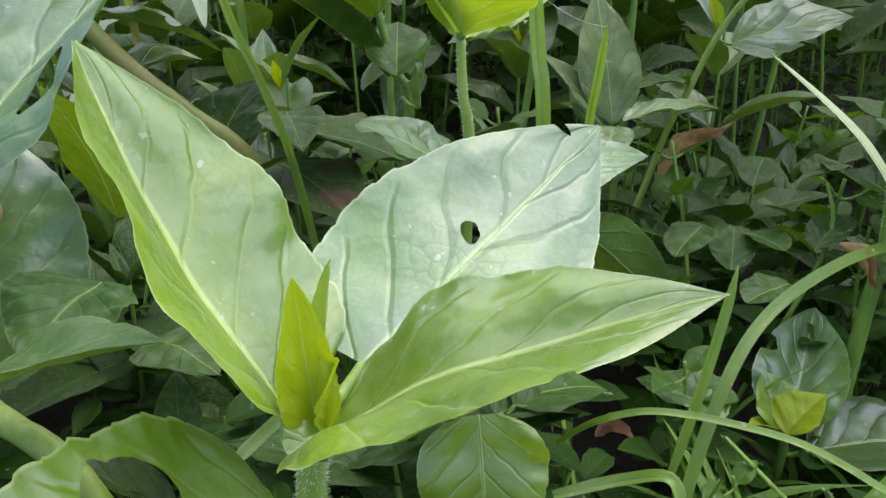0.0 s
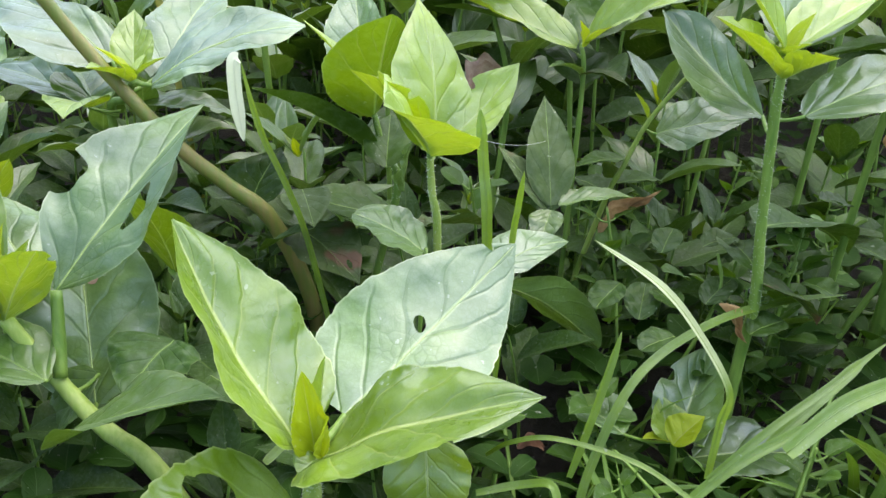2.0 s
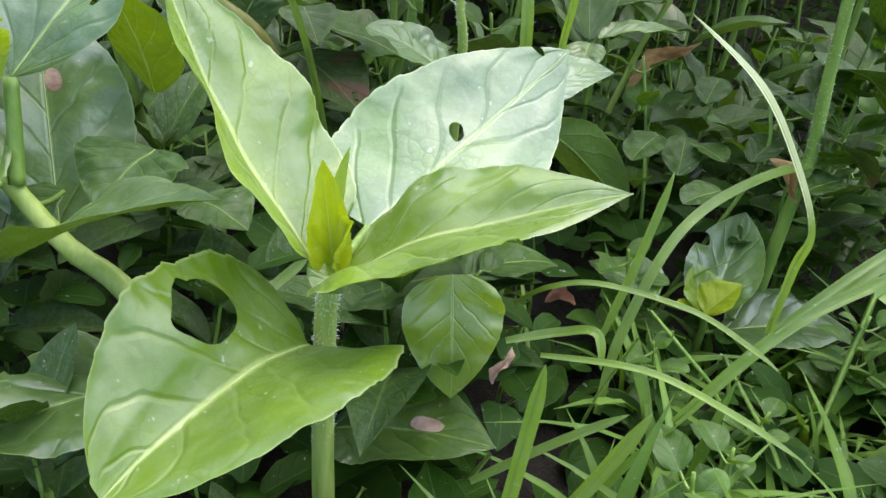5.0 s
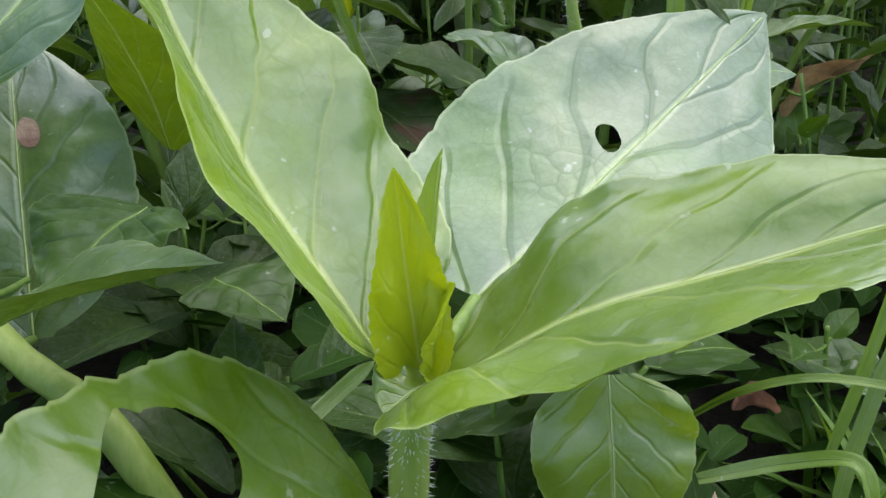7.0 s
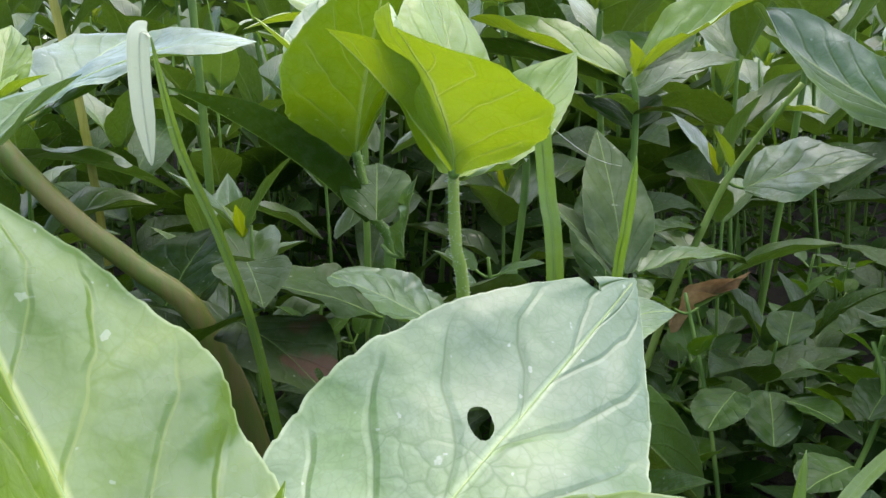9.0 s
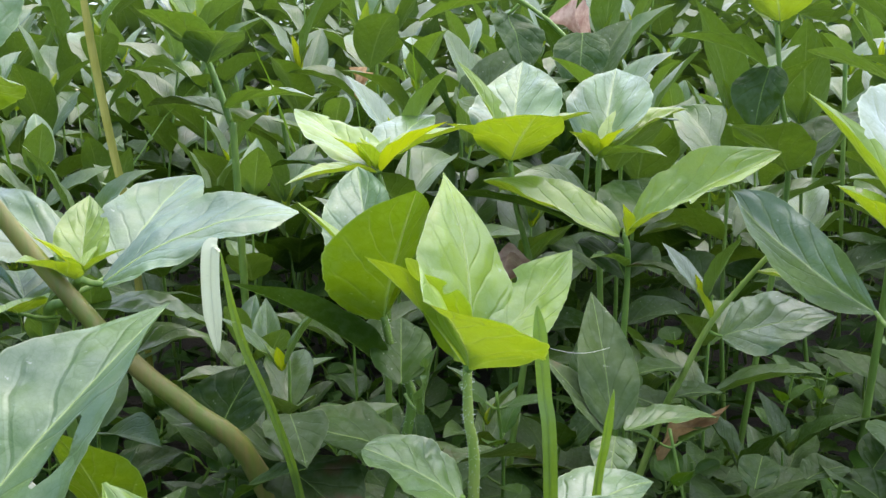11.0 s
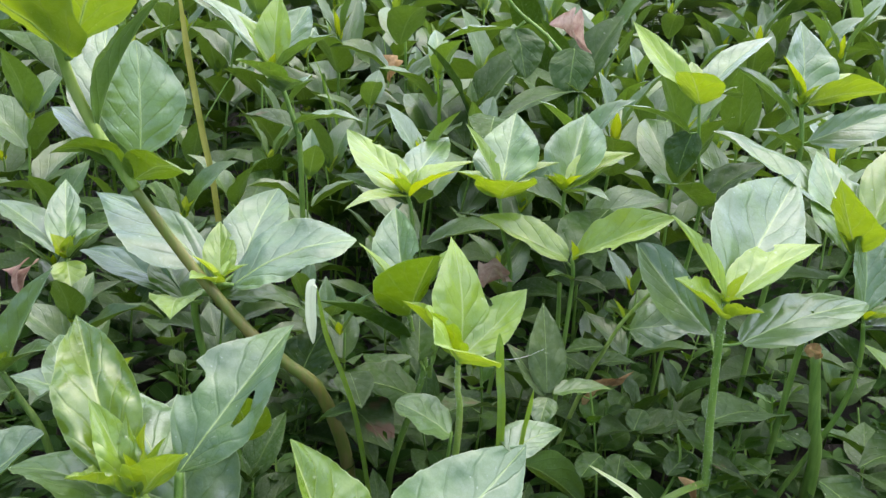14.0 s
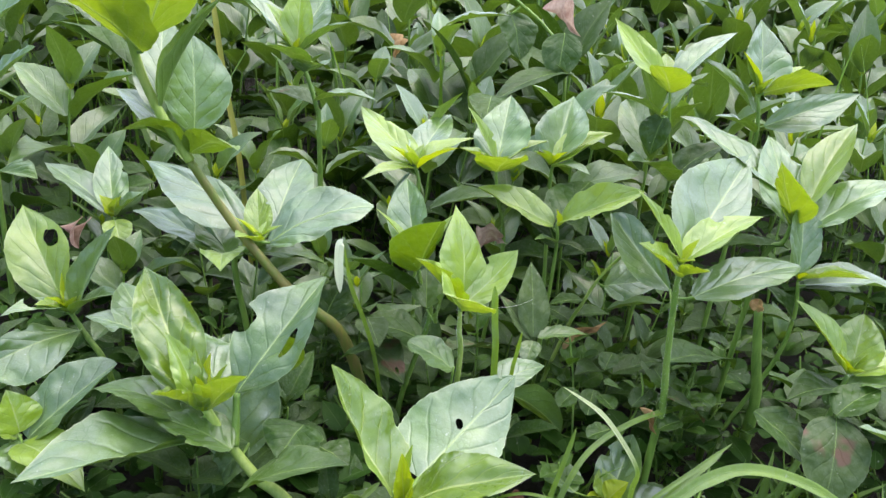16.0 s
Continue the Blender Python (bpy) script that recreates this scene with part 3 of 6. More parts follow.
petiole(bitten_weed, (-0.1005, 0.1387, 0.0890), (-0.1000, 0.1550, 0.0849), 0.0011)
leaf(bitten_weed, (-0.1000, 0.1550, 0.0849), (-0.1161, 0.1450, 0.0601), 0.032, 0, 0.08, 12, DULL, "ovate", holes=((0.75, 0.7, 0.15, 0.6),))
leaf(bitten_weed, (-0.0569, 0.1010, 0.0674), (-0.0901, 0.0741, 0.0712), 0.044, 3, 0.035, 5, DULL, (0.49, 0.84))
petiole(bitten_weed, (-0.1064, 0.1401, 0.0962), (-0.1022, 0.1300, 0.0993), 0.0011)
leaf(bitten_weed, (-0.1022, 0.1300, 0.0993), (-0.1435, 0.1400, 0.1070), 0.030, 0, 0.08, 14, DULL, "ovate")

crown_weed = weed("broad_leaved_weed", "pale-crowned weed standing close behind the bitten one",
    [(-0.1676, 0.2150, 0.1080), (-0.1610, 0.2000, 0.0879), (-0.1650, 0.2000, 0.0400)])
leaf(crown_weed, (-0.1698, 0.2150, 0.1079), (-0.1978, 0.2500, 0.1254), 0.032, 0, 0.05, 18, GREEN, "ovate")
petiole(crown_weed, (-0.1673, 0.2143, 0.1071), (-0.1657, 0.2100, 0.1109), 0.0008)
leaf(crown_weed, (-0.1657, 0.2100, 0.1109), (-0.1379, 0.1950, 0.1438), 0.020, -20, 0.04, 26, YOUNG, "ovate")
petiole(crown_weed, (-0.1673, 0.2145, 0.1073), (-0.1670, 0.2100, 0.1108), 0.0011)
leaf(crown_weed, (-0.1670, 0.2100, 0.1108), (-0.2055, 0.2150, 0.1194), 0.030, 0, 0.06, 16, GREEN, "ovate", holes=((0.3, -0.8, 0.12, 0.5),))
petiole(crown_weed, (-0.1676, 0.2150, 0.1080), (-0.1684, 0.2200, 0.1053), 0.0008)
leaf(crown_weed, (-0.1684, 0.2200, 0.1053), (-0.1599, 0.2500, 0.0998), 0.020, 0, 0.06, 16, SHADED_LEAF, "ovate")
leaf(crown_weed, (-0.1655, 0.2100, 0.0963), (-0.1520, 0.2400, 0.0940), 0.032, 0, 0.08, 14, SHADED_LEAF, "wide")

# ---- the star-topped weed behind the middle ----

star_weed = weed("broad_leaved_weed", "slender hairy-stemmed weed with a star of light green leaves",
    [(0.0045, 0.2070, 0.1453), (0.0053, 0.2090, 0.1300), (0.0073, 0.2110, 0.1135), (0.0060, 0.2140, 0.0600)], thick=0.0023, material=FRESH_STALK, hairy=300)
petiole(star_weed, (0.0045, 0.2070, 0.1453), (0.0048, 0.2029, 0.1458), 0.0016)
leaf(star_weed, (0.0048, 0.2029, 0.1458), (-0.0071, 0.1646, 0.1728), 0.045, -27, 0.057, 23, YOUNG, (0.88, 1.04), fine=2, uneven=1.02, twist=-10)
leaf(star_weed, (0.0037, 0.2060, 0.1459), (-0.0219, 0.2010, 0.1754), 0.030, 10, 0.03, 34, YOUNG, "ovate", fine=1)
petiole(star_weed, (0.0047, 0.2073, 0.1430), (0.0052, 0.2145, 0.1440), 0.0013)
leaf(star_weed, (0.0052, 0.2145, 0.1440), (-0.0019, 0.2393, 0.1939), 0.037, 27, 0.085, 4, YOUNG, (0.52, 1.19), fine=1, uneven=0.87, twist=-11)
petiole(star_weed, (0.0046, 0.2072, 0.1437), (0.0056, 0.2118, 0.1444), 0.0008)
leaf(star_weed, (0.0056, 0.2118, 0.1444), (0.0354, 0.2309, 0.1726), 0.024, 27, -0.077, 15, YOUNG, (0.8, 0.97), fine=1, uneven=0.96, twist=-11)
petiole(star_weed, (0.0047, 0.2074, 0.1423), (0.0059, 0.2120, 0.1430), 0.0008)
leaf(star_weed, (0.0059, 0.2120, 0.1430), (0.0237, 0.2250, 0.1472), 0.018, 0, 0.05, 10, GREEN, "ovate", ripple=0.15)

dark_weed = weed("broad_leaved_weed", "dark green weed with a cupped leaf and one long narrow leaf",
    [(-0.0199, 0.2520, 0.1468), (-0.0161, 0.2530, 0.1302), (-0.0110, 0.2540, 0.1139), (-0.0260, 0.2560, 0.0500)], thick=0.0024, hairy=300)
leaf(dark_weed, (-0.0202, 0.2527, 0.1455), (-0.0094, 0.2192, 0.1903), 0.040, 16, 0.021, 31, DEEP, (0.5, 0.92), fine=1, uneven=1.06, twist=-19)
petiole(dark_weed, (-0.0199, 0.2520, 0.1468), (-0.0209, 0.2561, 0.1496), 0.0009)
leaf(dark_weed, (-0.0209, 0.2561, 0.1496), (-0.0315, 0.2911, 0.1919), 0.027, -29, 0.049, 26, GREEN, (0.9, 0.94), uneven=0.91, twist=15)
leaf(dark_weed, (-0.0174, 0.2520, 0.1271), (-0.0621, 0.2220, 0.1641), 0.020, 10, 0.05, 40, SHADED_LEAF, "lance")
leaf(dark_weed, (-0.0177, 0.2540, 0.1493), (-0.0014, 0.2620, 0.1803), 0.016, 0, 0.04, 20, YOUNG, "ovate")
petiole(dark_weed, (-0.0199, 0.2520, 0.1468), (-0.0188, 0.2520, 0.1508), 0.0008)
leaf(dark_weed, (-0.0188, 0.2520, 0.1508), (-0.0477, 0.2550, 0.1832), 0.010, 0, 0.03, 26, YOUNG, "lance")
petiole(dark_weed, (-0.0130, 0.2536, 0.1203), (-0.0070, 0.2350, 0.1210), 0.0008)
leaf(dark_weed, (-0.0070, 0.2350, 0.1210), (-0.0031, 0.2350, 0.1425), 0.016, 0, 0.03, 20, GREEN, "ovate", ripple=0.15)
petiole(dark_weed, (-0.0163, 0.2530, 0.1309), (-0.0137, 0.2350, 0.1304), 0.0008)
leaf(dark_weed, (-0.0137, 0.2350, 0.1304), (-0.0150, 0.2700, 0.1422), 0.020, 0, 0.03, 14, SHADED_LEAF, "ovate")

# ---- the leaning thick-stemmed weed and its neighbour ----

leaning_weed = weed("broad_leaved_weed", "tall weed with a thick leaning reddish stem and drooping leaves",
    [(-0.1517, 0.2430, 0.2065), (-0.1303, 0.2500, 0.1689), (-0.1011, 0.2500, 0.1332), (-0.0821, 0.2520, 0.1152), (-0.0645, 0.2540, 0.0977), (-0.0500, 0.2600, 0.0500)], thick=0.0047, material=RED_STALK)
tube("shoot", [p - leaning_weed.location for p in smooth_line([(-0.1821, 0.2220, 0.2997), (-0.1757, 0.2250, 0.2812), (-0.1722, 0.2330, 0.2549), (-0.1653, 0.2380, 0.2336), (-0.1567, 0.2420, 0.2161), (-0.1517, 0.2430, 0.2065)])], [0.0021 + 0.00003 * i for i in range(31)], FRESH_STALK, leaning_weed, 9, "pale green upper shoot")
leaf(leaning_weed, (-0.1512, 0.2425, 0.2110), (-0.1225, 0.2330, 0.2205), 0.034, -28, 0.14, 6, DEEP, (0.55, 0.8), hook=0.1)
leaf(leaning_weed, (-0.1522, 0.2425, 0.2110), (-0.1830, 0.2330, 0.2275), 0.036, 28, 0.16, 6, DEEP, (0.55, 0.8), hook=0.12)
leaf(leaning_weed, (-0.1560, 0.2425, 0.2140), (-0.2010, 0.2700, 0.2380), 0.028, -10, 0.09, 22, GREEN, "ovate")
petiole(leaning_weed, (-0.1567, 0.2420, 0.2161), (-0.1515, 0.2516, 0.2201), 0.0015)
leaf(leaning_weed, (-0.1515, 0.2516, 0.2201), (-0.1554, 0.2650, 0.2728), 0.042, 23, 0.052, 14, GREEN, (0.75, 0.83), fine=1, twist=18)
leaf(leaning_weed, (-0.1747, 0.2320, 0.2572), (-0.2265, 0.2500, 0.2759), 0.028, 8, 0.04, 26, SHADED_LEAF, "lance")
petiole(leaning_weed, (-0.1738, 0.2294, 0.2668), (-0.1691, 0.2280, 0.2670), 0.0016)
leaf(leaning_weed, (-0.1691, 0.2280, 0.2670), (-0.2074, 0.1900, 0.3068), 0.060, 10, 0.04, 14, YOUNG, "wide", fine=1)
petiole(leaning_weed, (-0.1747, 0.2273, 0.2735), (-0.1666, 0.2280, 0.2748), 0.0016)
leaf(leaning_weed, (-0.1666, 0.2280, 0.2748), (-0.1376, 0.2050, 0.3193), 0.050, -10, 0.05, 16, YOUNG, "wide", fine=1)
leaf(leaning_weed, (-0.1646, 0.2380, 0.2351), (-0.1275, 0.2320, 0.2976), 0.020, 30, 0.06, 50, GREEN, "lance")
leaf(leaning_weed, (-0.1657, 0.2400, 0.2331), (-0.1813, 0.3000, 0.2801), 0.030, 0, 0.06, 10, GREEN, "ovate")

side_weed = weed("broad_leaved_weed", "spreading weed with pale silvery leaves beside the leaning stem",
    [(-0.1158, 0.2530, 0.1582), (-0.1240, 0.2620, 0.1486), (-0.1348, 0.2700, 0.1332), (-0.1200, 0.2750, 0.0400)], thick=0.0028)
petiole(side_weed, (-0.1161, 0.2533, 0.1579), (-0.1100, 0.2563, 0.1556), 0.0016)
leaf(side_weed, (-0.1100, 0.2563, 0.1556), (-0.0503, 0.2756, 0.1772), 0.056, 8, 0.092, 0, GREEN, (0.52, 0.78), fine=1, uneven=0.78, twist=12)
petiole(side_weed, (-0.1214, 0.2592, 0.1516), (-0.1112, 0.2750, 0.1578), 0.0013)
leaf(side_weed, (-0.1112, 0.2750, 0.1578), (-0.1054, 0.3450, 0.1840), 0.036, 0, 0.05, 14, GREEN, "wide")
leaf(side_weed, (-0.1163, 0.2550, 0.1592), (-0.1226, 0.2800, 0.1817), 0.018, 0, 0.04, 20, YOUNG, "ovate")
leaf(side_weed, (-0.1162, 0.2500, 0.1583), (-0.1246, 0.2320, 0.1672), 0.018, 0, 0.05, 18, YOUNG, "ovate")
petiole(side_weed, (-0.1229, 0.2608, 0.1499), (-0.1297, 0.2680, 0.1624), 0.0014)
leaf(side_weed, (-0.1297, 0.2680, 0.1624), (-0.2056, 0.3210, 0.1817), 0.040, -13, 0.085, 8, GREEN, (0.3, 1.28), ripple=0.1, uneven=0.61, twist=-15)
petiole(side_weed, (-0.1303, 0.2667, 0.1396), (-0.1385, 0.2651, 0.1446), 0.0010)
leaf(side_weed, (-0.1385, 0.2651, 0.1446), (-0.2088, 0.3130, 0.1494), 0.029, -17, 0.041, 23, GREEN, (0.89, 0.63), ripple=0.1, uneven=0.76, twist=26)
petiole(side_weed, (-0.1298, 0.2663, 0.1404), (-0.1378, 0.2620, 0.1438), 0.0011)
leaf(side_weed, (-0.1378, 0.2620, 0.1438), (-0.1602, 0.3000, 0.1506), 0.030, 0, 0.06, 18, DULL, "ovate")
petiole(side_weed, (-0.1285, 0.2653, 0.1422), (-0.1385, 0.2580, 0.1453), 0.0009)
leaf(side_weed, (-0.1385, 0.2580, 0.1453), (-0.1300, 0.2200, 0.1511), 0.026, 0, 0.1, 14, YOUNG, "ovate")
leaf(side_weed, (-0.1248, 0.2650, 0.1436), (-0.0793, 0.2900, 0.1293), 0.036, 0, 0.08, 14, DULL, "wide")

# ---- the group of four in the middle distance ----

back_weed = weed("broad_leaved_weed", "bright-topped weed with broad pale green leaves, in a group",
    [(-0.0275, 0.3380, 0.1869), (-0.0232, 0.3350, 0.1659), (-0.0220, 0.3350, 0.0700)], thick=0.002)
leaf(back_weed, (-0.0285, 0.3379, 0.1894), (-0.0714, 0.4000, 0.2127), 0.030, -10, 0.019, 15, YOUNG, (0.39, 0.95), fine=1, uneven=0.78, twist=14)
petiole(back_weed, (-0.0275, 0.3380, 0.1869), (-0.0259, 0.3420, 0.1900), 0.0010)
leaf(back_weed, (-0.0259, 0.3420, 0.1900), (-0.0044, 0.4050, 0.2107), 0.028, 0, 0.05, 16, GREEN, "ovate")
leaf(back_weed, (-0.0256, 0.3360, 0.1888), (0.0129, 0.3550, 0.2058), 0.020, 0, 0.06, 24, YOUNG, "ovate")
petiole(back_weed, (-0.0274, 0.3379, 0.1864), (-0.0281, 0.3340, 0.1868), 0.0008)
leaf(back_weed, (-0.0281, 0.3340, 0.1868), (-0.0613, 0.3100, 0.1832), 0.018, 0, 0.06, 20, YOUNG, "ovate")
petiole(back_weed, (-0.0274, 0.3379, 0.1863), (-0.0254, 0.3320, 0.1876), 0.0008)
leaf(back_weed, (-0.0254, 0.3320, 0.1876), (0.0013, 0.3150, 0.2081), 0.014, 0, 0.05, 26, BUD, "ovate")
leaf(back_weed, (-0.0302, 0.3360, 0.1884), (-0.0455, 0.3350, 0.2009), 0.012, 0, 0.05, 26, BUD, "ovate")
leaf(back_weed, (-0.0271, 0.3400, 0.1803), (-0.0807, 0.3800, 0.1851), 0.030, 0, 0.08, 12, SHADED_LEAF, "ovate")

crowned_weed = weed("broad_leaved_weed", "upright weed with a pointed white-green leaf above a cup",
    [(0.0264, 0.3220, 0.1937), (0.0290, 0.3220, 0.1762), (0.0373, 0.3250, 0.1368), (0.0300, 0.3250, 0.0600)], thick=0.002)
petiole(crowned_weed, (0.0264, 0.3220, 0.1937), (0.0269, 0.3241, 0.1974), 0.0014)
leaf(crowned_weed, (0.0269, 0.3241, 0.1974), (0.0359, 0.3700, 0.2352), 0.041, -8, 0.029, 20, GREEN, (0.51, 1.21), fine=1, uneven=1.08, twist=-6)
petiole(crowned_weed, (0.0264, 0.3220, 0.1937), (0.0255, 0.3220, 0.1983), 0.0008)
leaf(crowned_weed, (0.0255, 0.3220, 0.1983), (0.0042, 0.3300, 0.2327), 0.012, -20, 0.03, 34, YOUNG, "lance")
petiole(crowned_weed, (0.0264, 0.3220, 0.1937), (0.0282, 0.3220, 0.1978), 0.0008)
leaf(crowned_weed, (0.0282, 0.3220, 0.1978), (0.0611, 0.3350, 0.2125), 0.018, 0, 0.06, 26, YOUNG, "ovate")
petiole(crowned_weed, (0.0264, 0.3220, 0.1935), (0.0261, 0.3160, 0.1935), 0.0013)
leaf(crowned_weed, (0.0261, 0.3160, 0.1935), (0.0317, 0.2850, 0.2110), 0.036, 0, 0.05, 14, YOUNG, "wide")
leaf(crowned_weed, (0.0239, 0.3200, 0.1949), (0.0003, 0.3180, 0.2073), 0.018, 0, 0.06, 26, YOUNG, "ovate")

paired_weed = weed("broad_leaved_weed", "short weed with two folded light green top leaves",
    [(0.0672, 0.3450, 0.1938), (0.0676, 0.3450, 0.1720), (0.0750, 0.3450, 0.0600)], thick=0.002)
leaf(paired_weed, (0.0685, 0.3467, 0.1960), (0.0838, 0.3925, 0.2342), 0.045, 0, 0.051, 37, GREEN, (0.41, 1.27), fine=1, uneven=1.11, twist=14)
leaf(paired_weed, (0.0685, 0.3440, 0.1950), (0.1105, 0.3650, 0.2149), 0.026, 8, 0.06, 28, YOUNG, "ovate")
leaf(paired_weed, (0.0645, 0.3430, 0.1941), (0.0518, 0.3350, 0.2048), 0.012, 0, 0.05, 26, YOUNG, "ovate")
petiole(paired_weed, (0.0672, 0.3450, 0.1935), (0.0658, 0.3400, 0.1934), 0.0008)
leaf(paired_weed, (0.0658, 0.3400, 0.1934), (0.0890, 0.3200, 0.1954), 0.018, 0, 0.08, 20, GREEN, "ovate")

low_pair_weed = weed("broad_leaved_weed", "low weed with two long arched leaves on a thin stem",
    [(0.0664, 0.2930, 0.1682), (0.0683, 0.2930, 0.1479), (0.0660, 0.2950, 0.0500)], thick=0.0018)
leaf(low_pair_weed, (0.0643, 0.2932, 0.1677), (0.0144, 0.3003, 0.1864), 0.028, -23, 0.012, 24, YOUNG, (0.51, 0.62), fine=1, uneven=0.98, twist=26)
leaf(low_pair_weed, (0.0684, 0.2927, 0.1695), (0.1136, 0.2745, 0.1997), 0.033, 30, 0.032, 32, YOUNG, (0.58, 0.81), fine=1, uneven=1.15, twist=23)
petiole(low_pair_weed, (0.0664, 0.2930, 0.1682), (0.0679, 0.2980, 0.1696), 0.0012)
leaf(low_pair_weed, (0.0679, 0.2980, 0.1696), (0.0940, 0.3400, 0.1852), 0.034, 0, 0.05, 12, SHADED_LEAF, "wide")
leaf(low_pair_weed, (0.0665, 0.2910, 0.1681), (0.0644, 0.2900, 0.1798), 0.008, 0, 0.05, 26, BUD, "ovate")
petiole(low_pair_weed, (0.0668, 0.2930, 0.1637), (0.0658, 0.2980, 0.1636), 0.0012)
leaf(low_pair_weed, (0.0658, 0.2980, 0.1636), (-0.0014, 0.3400, 0.1775), 0.034, 10, 0.06, 12, SHADED_LEAF, "ovate")
leaf(low_pair_weed, (0.0671, 0.2920, 0.1561), (0.0864, 0.2800, 0.1538), 0.010, 0, 0.1, 20, SPOTTED, "ovate")
leaf(low_pair_weed, (0.0671, 0.2920, 0.1561), (0.0512, 0.2800, 0.1614), 0.010, 0, 0.1, 20, GREEN, "ovate")
leaf(low_pair_weed, (0.0682, 0.2950, 0.1511), (0.0623, 0.3300, 0.1621), 0.030, 0, 0.08, 12, SHADED_LEAF, "ovate")

# ---- the stout weed by the grass ----

stout_weed = weed("broad_leaved_weed", "stout weed with large blue-green leaves and a hairy stem",
    [(0.1209, 0.2080, 0.1797), (0.1214, 0.2090, 0.1625), (0.1252, 0.2110, 0.1192), (0.1292, 0.2130, 0.0861), (0.1280, 0.2140, 0.0600)], thick=0.003, hairy=500)
petiole(stout_weed, (0.1209, 0.2080, 0.1797), (0.1230, 0.2100, 0.1829), 0.0016)
leaf(stout_weed, (0.1230, 0.2100, 0.1829), (0.1823, 0.2952, 0.2248), 0.047, 23, 0.001, 21, GREEN, (0.8, 1.4), fine=1, uneven=0.78, twist=-4)
leaf(stout_weed, (0.1222, 0.2070, 0.1828), (0.1711, 0.2340, 0.2025), 0.026, 0, 0.05, 26, YOUNG, "ovate", fine=1)
leaf(stout_weed, (0.1203, 0.2080, 0.1829), (0.0925, 0.2160, 0.2180), 0.013, -25, 0.02, 36, YOUNG, "lance")
petiole(stout_weed, (0.1221, 0.2094, 0.1537), (0.1259, 0.2306, 0.1550), 0.0011)
leaf(stout_weed, (0.1259, 0.2306, 0.1550), (0.0947, 0.2691, 0.1862), 0.031, -46, -0.1, 35, GREEN, (0.75, 0.5), fine=1, uneven=0.75, twist=60)
petiole(stout_weed, (0.1210, 0.2082, 0.1754), (0.1188, 0.2030, 0.1750), 0.0008)
leaf(stout_weed, (0.1188, 0.2030, 0.1750), (0.0924, 0.1960, 0.1951), 0.022, -20, 0.02, 30, YOUNG, "ovate")
petiole(stout_weed, (0.1210, 0.2082, 0.1755), (0.1204, 0.2030, 0.1752), 0.0008)
leaf(stout_weed, (0.1204, 0.2030, 0.1752), (0.1306, 0.1900, 0.1842), 0.016, -20, 0.03, 30, YOUNG, "ovate")
petiole(stout_weed, (0.1216, 0.2091, 0.1597), (0.1320, 0.2101, 0.1607), 0.0010)
leaf(stout_weed, (0.1320, 0.2101, 0.1607), (0.1989, 0.2345, 0.1744), 0.029, 15, 0.058, 11, GREEN, (0.51, 0.71), fine=1, holes=((0.55, -0.1, 0.02, 0.06),), uneven=1.07, twist=-5)
leaf(stout_weed, (0.1256, 0.2120, 0.1186), (0.2012, 0.2900, 0.0736), 0.034, 0, 0.06, 14, SHADED_LEAF, "ovate", holes=((0.6, -0.3, 0.07, 0.16),))
leaf(stout_weed, (0.1281, 0.2130, 0.0995), (0.1288, 0.2600, 0.0916), 0.020, 0, 0.08, 16, SHADED_LEAF, "ovate")
leaf(stout_weed, (0.1284, 0.2120, 0.0963), (0.1585, 0.2200, 0.0739), 0.026, 0, 0.08, 12, SPOTTED, "ovate")

# ---- tall weeds further back on that side ----

tall_weed = weed("broad_leaved_weed", "tall light green weed with an upright crown of leaves",
    [(0.1388, 0.3450, 0.2511), (0.1437, 0.3460, 0.2204), (0.1502, 0.3470, 0.1801), (0.1400, 0.3500, 0.0600)], thick=0.0018)
petiole(tall_weed, (0.1388, 0.3450, 0.2511), (0.1355, 0.3451, 0.2552), 0.0008)
leaf(tall_weed, (0.1355, 0.3451, 0.2552), (0.0999, 0.3701, 0.2929), 0.024, -31, -0.013, 25, YOUNG, (0.88, 1.22), fine=1, uneven=0.74, twist=-2)
petiole(tall_weed, (0.1389, 0.3450, 0.2509), (0.1371, 0.3380, 0.2504), 0.0011)
leaf(tall_weed, (0.1371, 0.3380, 0.2504), (0.1215, 0.3150, 0.2699), 0.030, 0, 0.05, 20, YOUNG, "wide")
petiole(tall_weed, (0.1388, 0.3450, 0.2511), (0.1421, 0.3480, 0.2565), 0.0008)
leaf(tall_weed, (0.1421, 0.3480, 0.2565), (0.1907, 0.3850, 0.2885), 0.022, 0, 0.06, 20, GREEN, "ovate")
petiole(tall_weed, (0.1416, 0.3456, 0.2335), (0.1361, 0.3450, 0.2326), 0.0008)
leaf(tall_weed, (0.1361, 0.3450, 0.2326), (0.0940, 0.3510, 0.2450), 0.020, 6, 0.08, 20, GREEN, "ovate")
petiole(tall_weed, (0.1388, 0.3450, 0.2511), (0.1419, 0.3500, 0.2543), 0.0011)
leaf(tall_weed, (0.1419, 0.3500, 0.2543), (0.1677, 0.3600, 0.2527), 0.030, 0, 0.06, 16, GREEN, "wide")
petiole(tall_weed, (0.1388, 0.3450, 0.2511), (0.1377, 0.3500, 0.2521), 0.0008)
leaf(tall_weed, (0.1377, 0.3500, 0.2521), (0.1400, 0.3750, 0.2714), 0.016, 0, 0.04, 20, YOUNG, "ovate")
leaf(tall_weed, (0.1391, 0.3480, 0.2333), (0.1331, 0.3450, 0.2059), 0.026, -10, 0.06, 16, SHADED_LEAF, "wide")
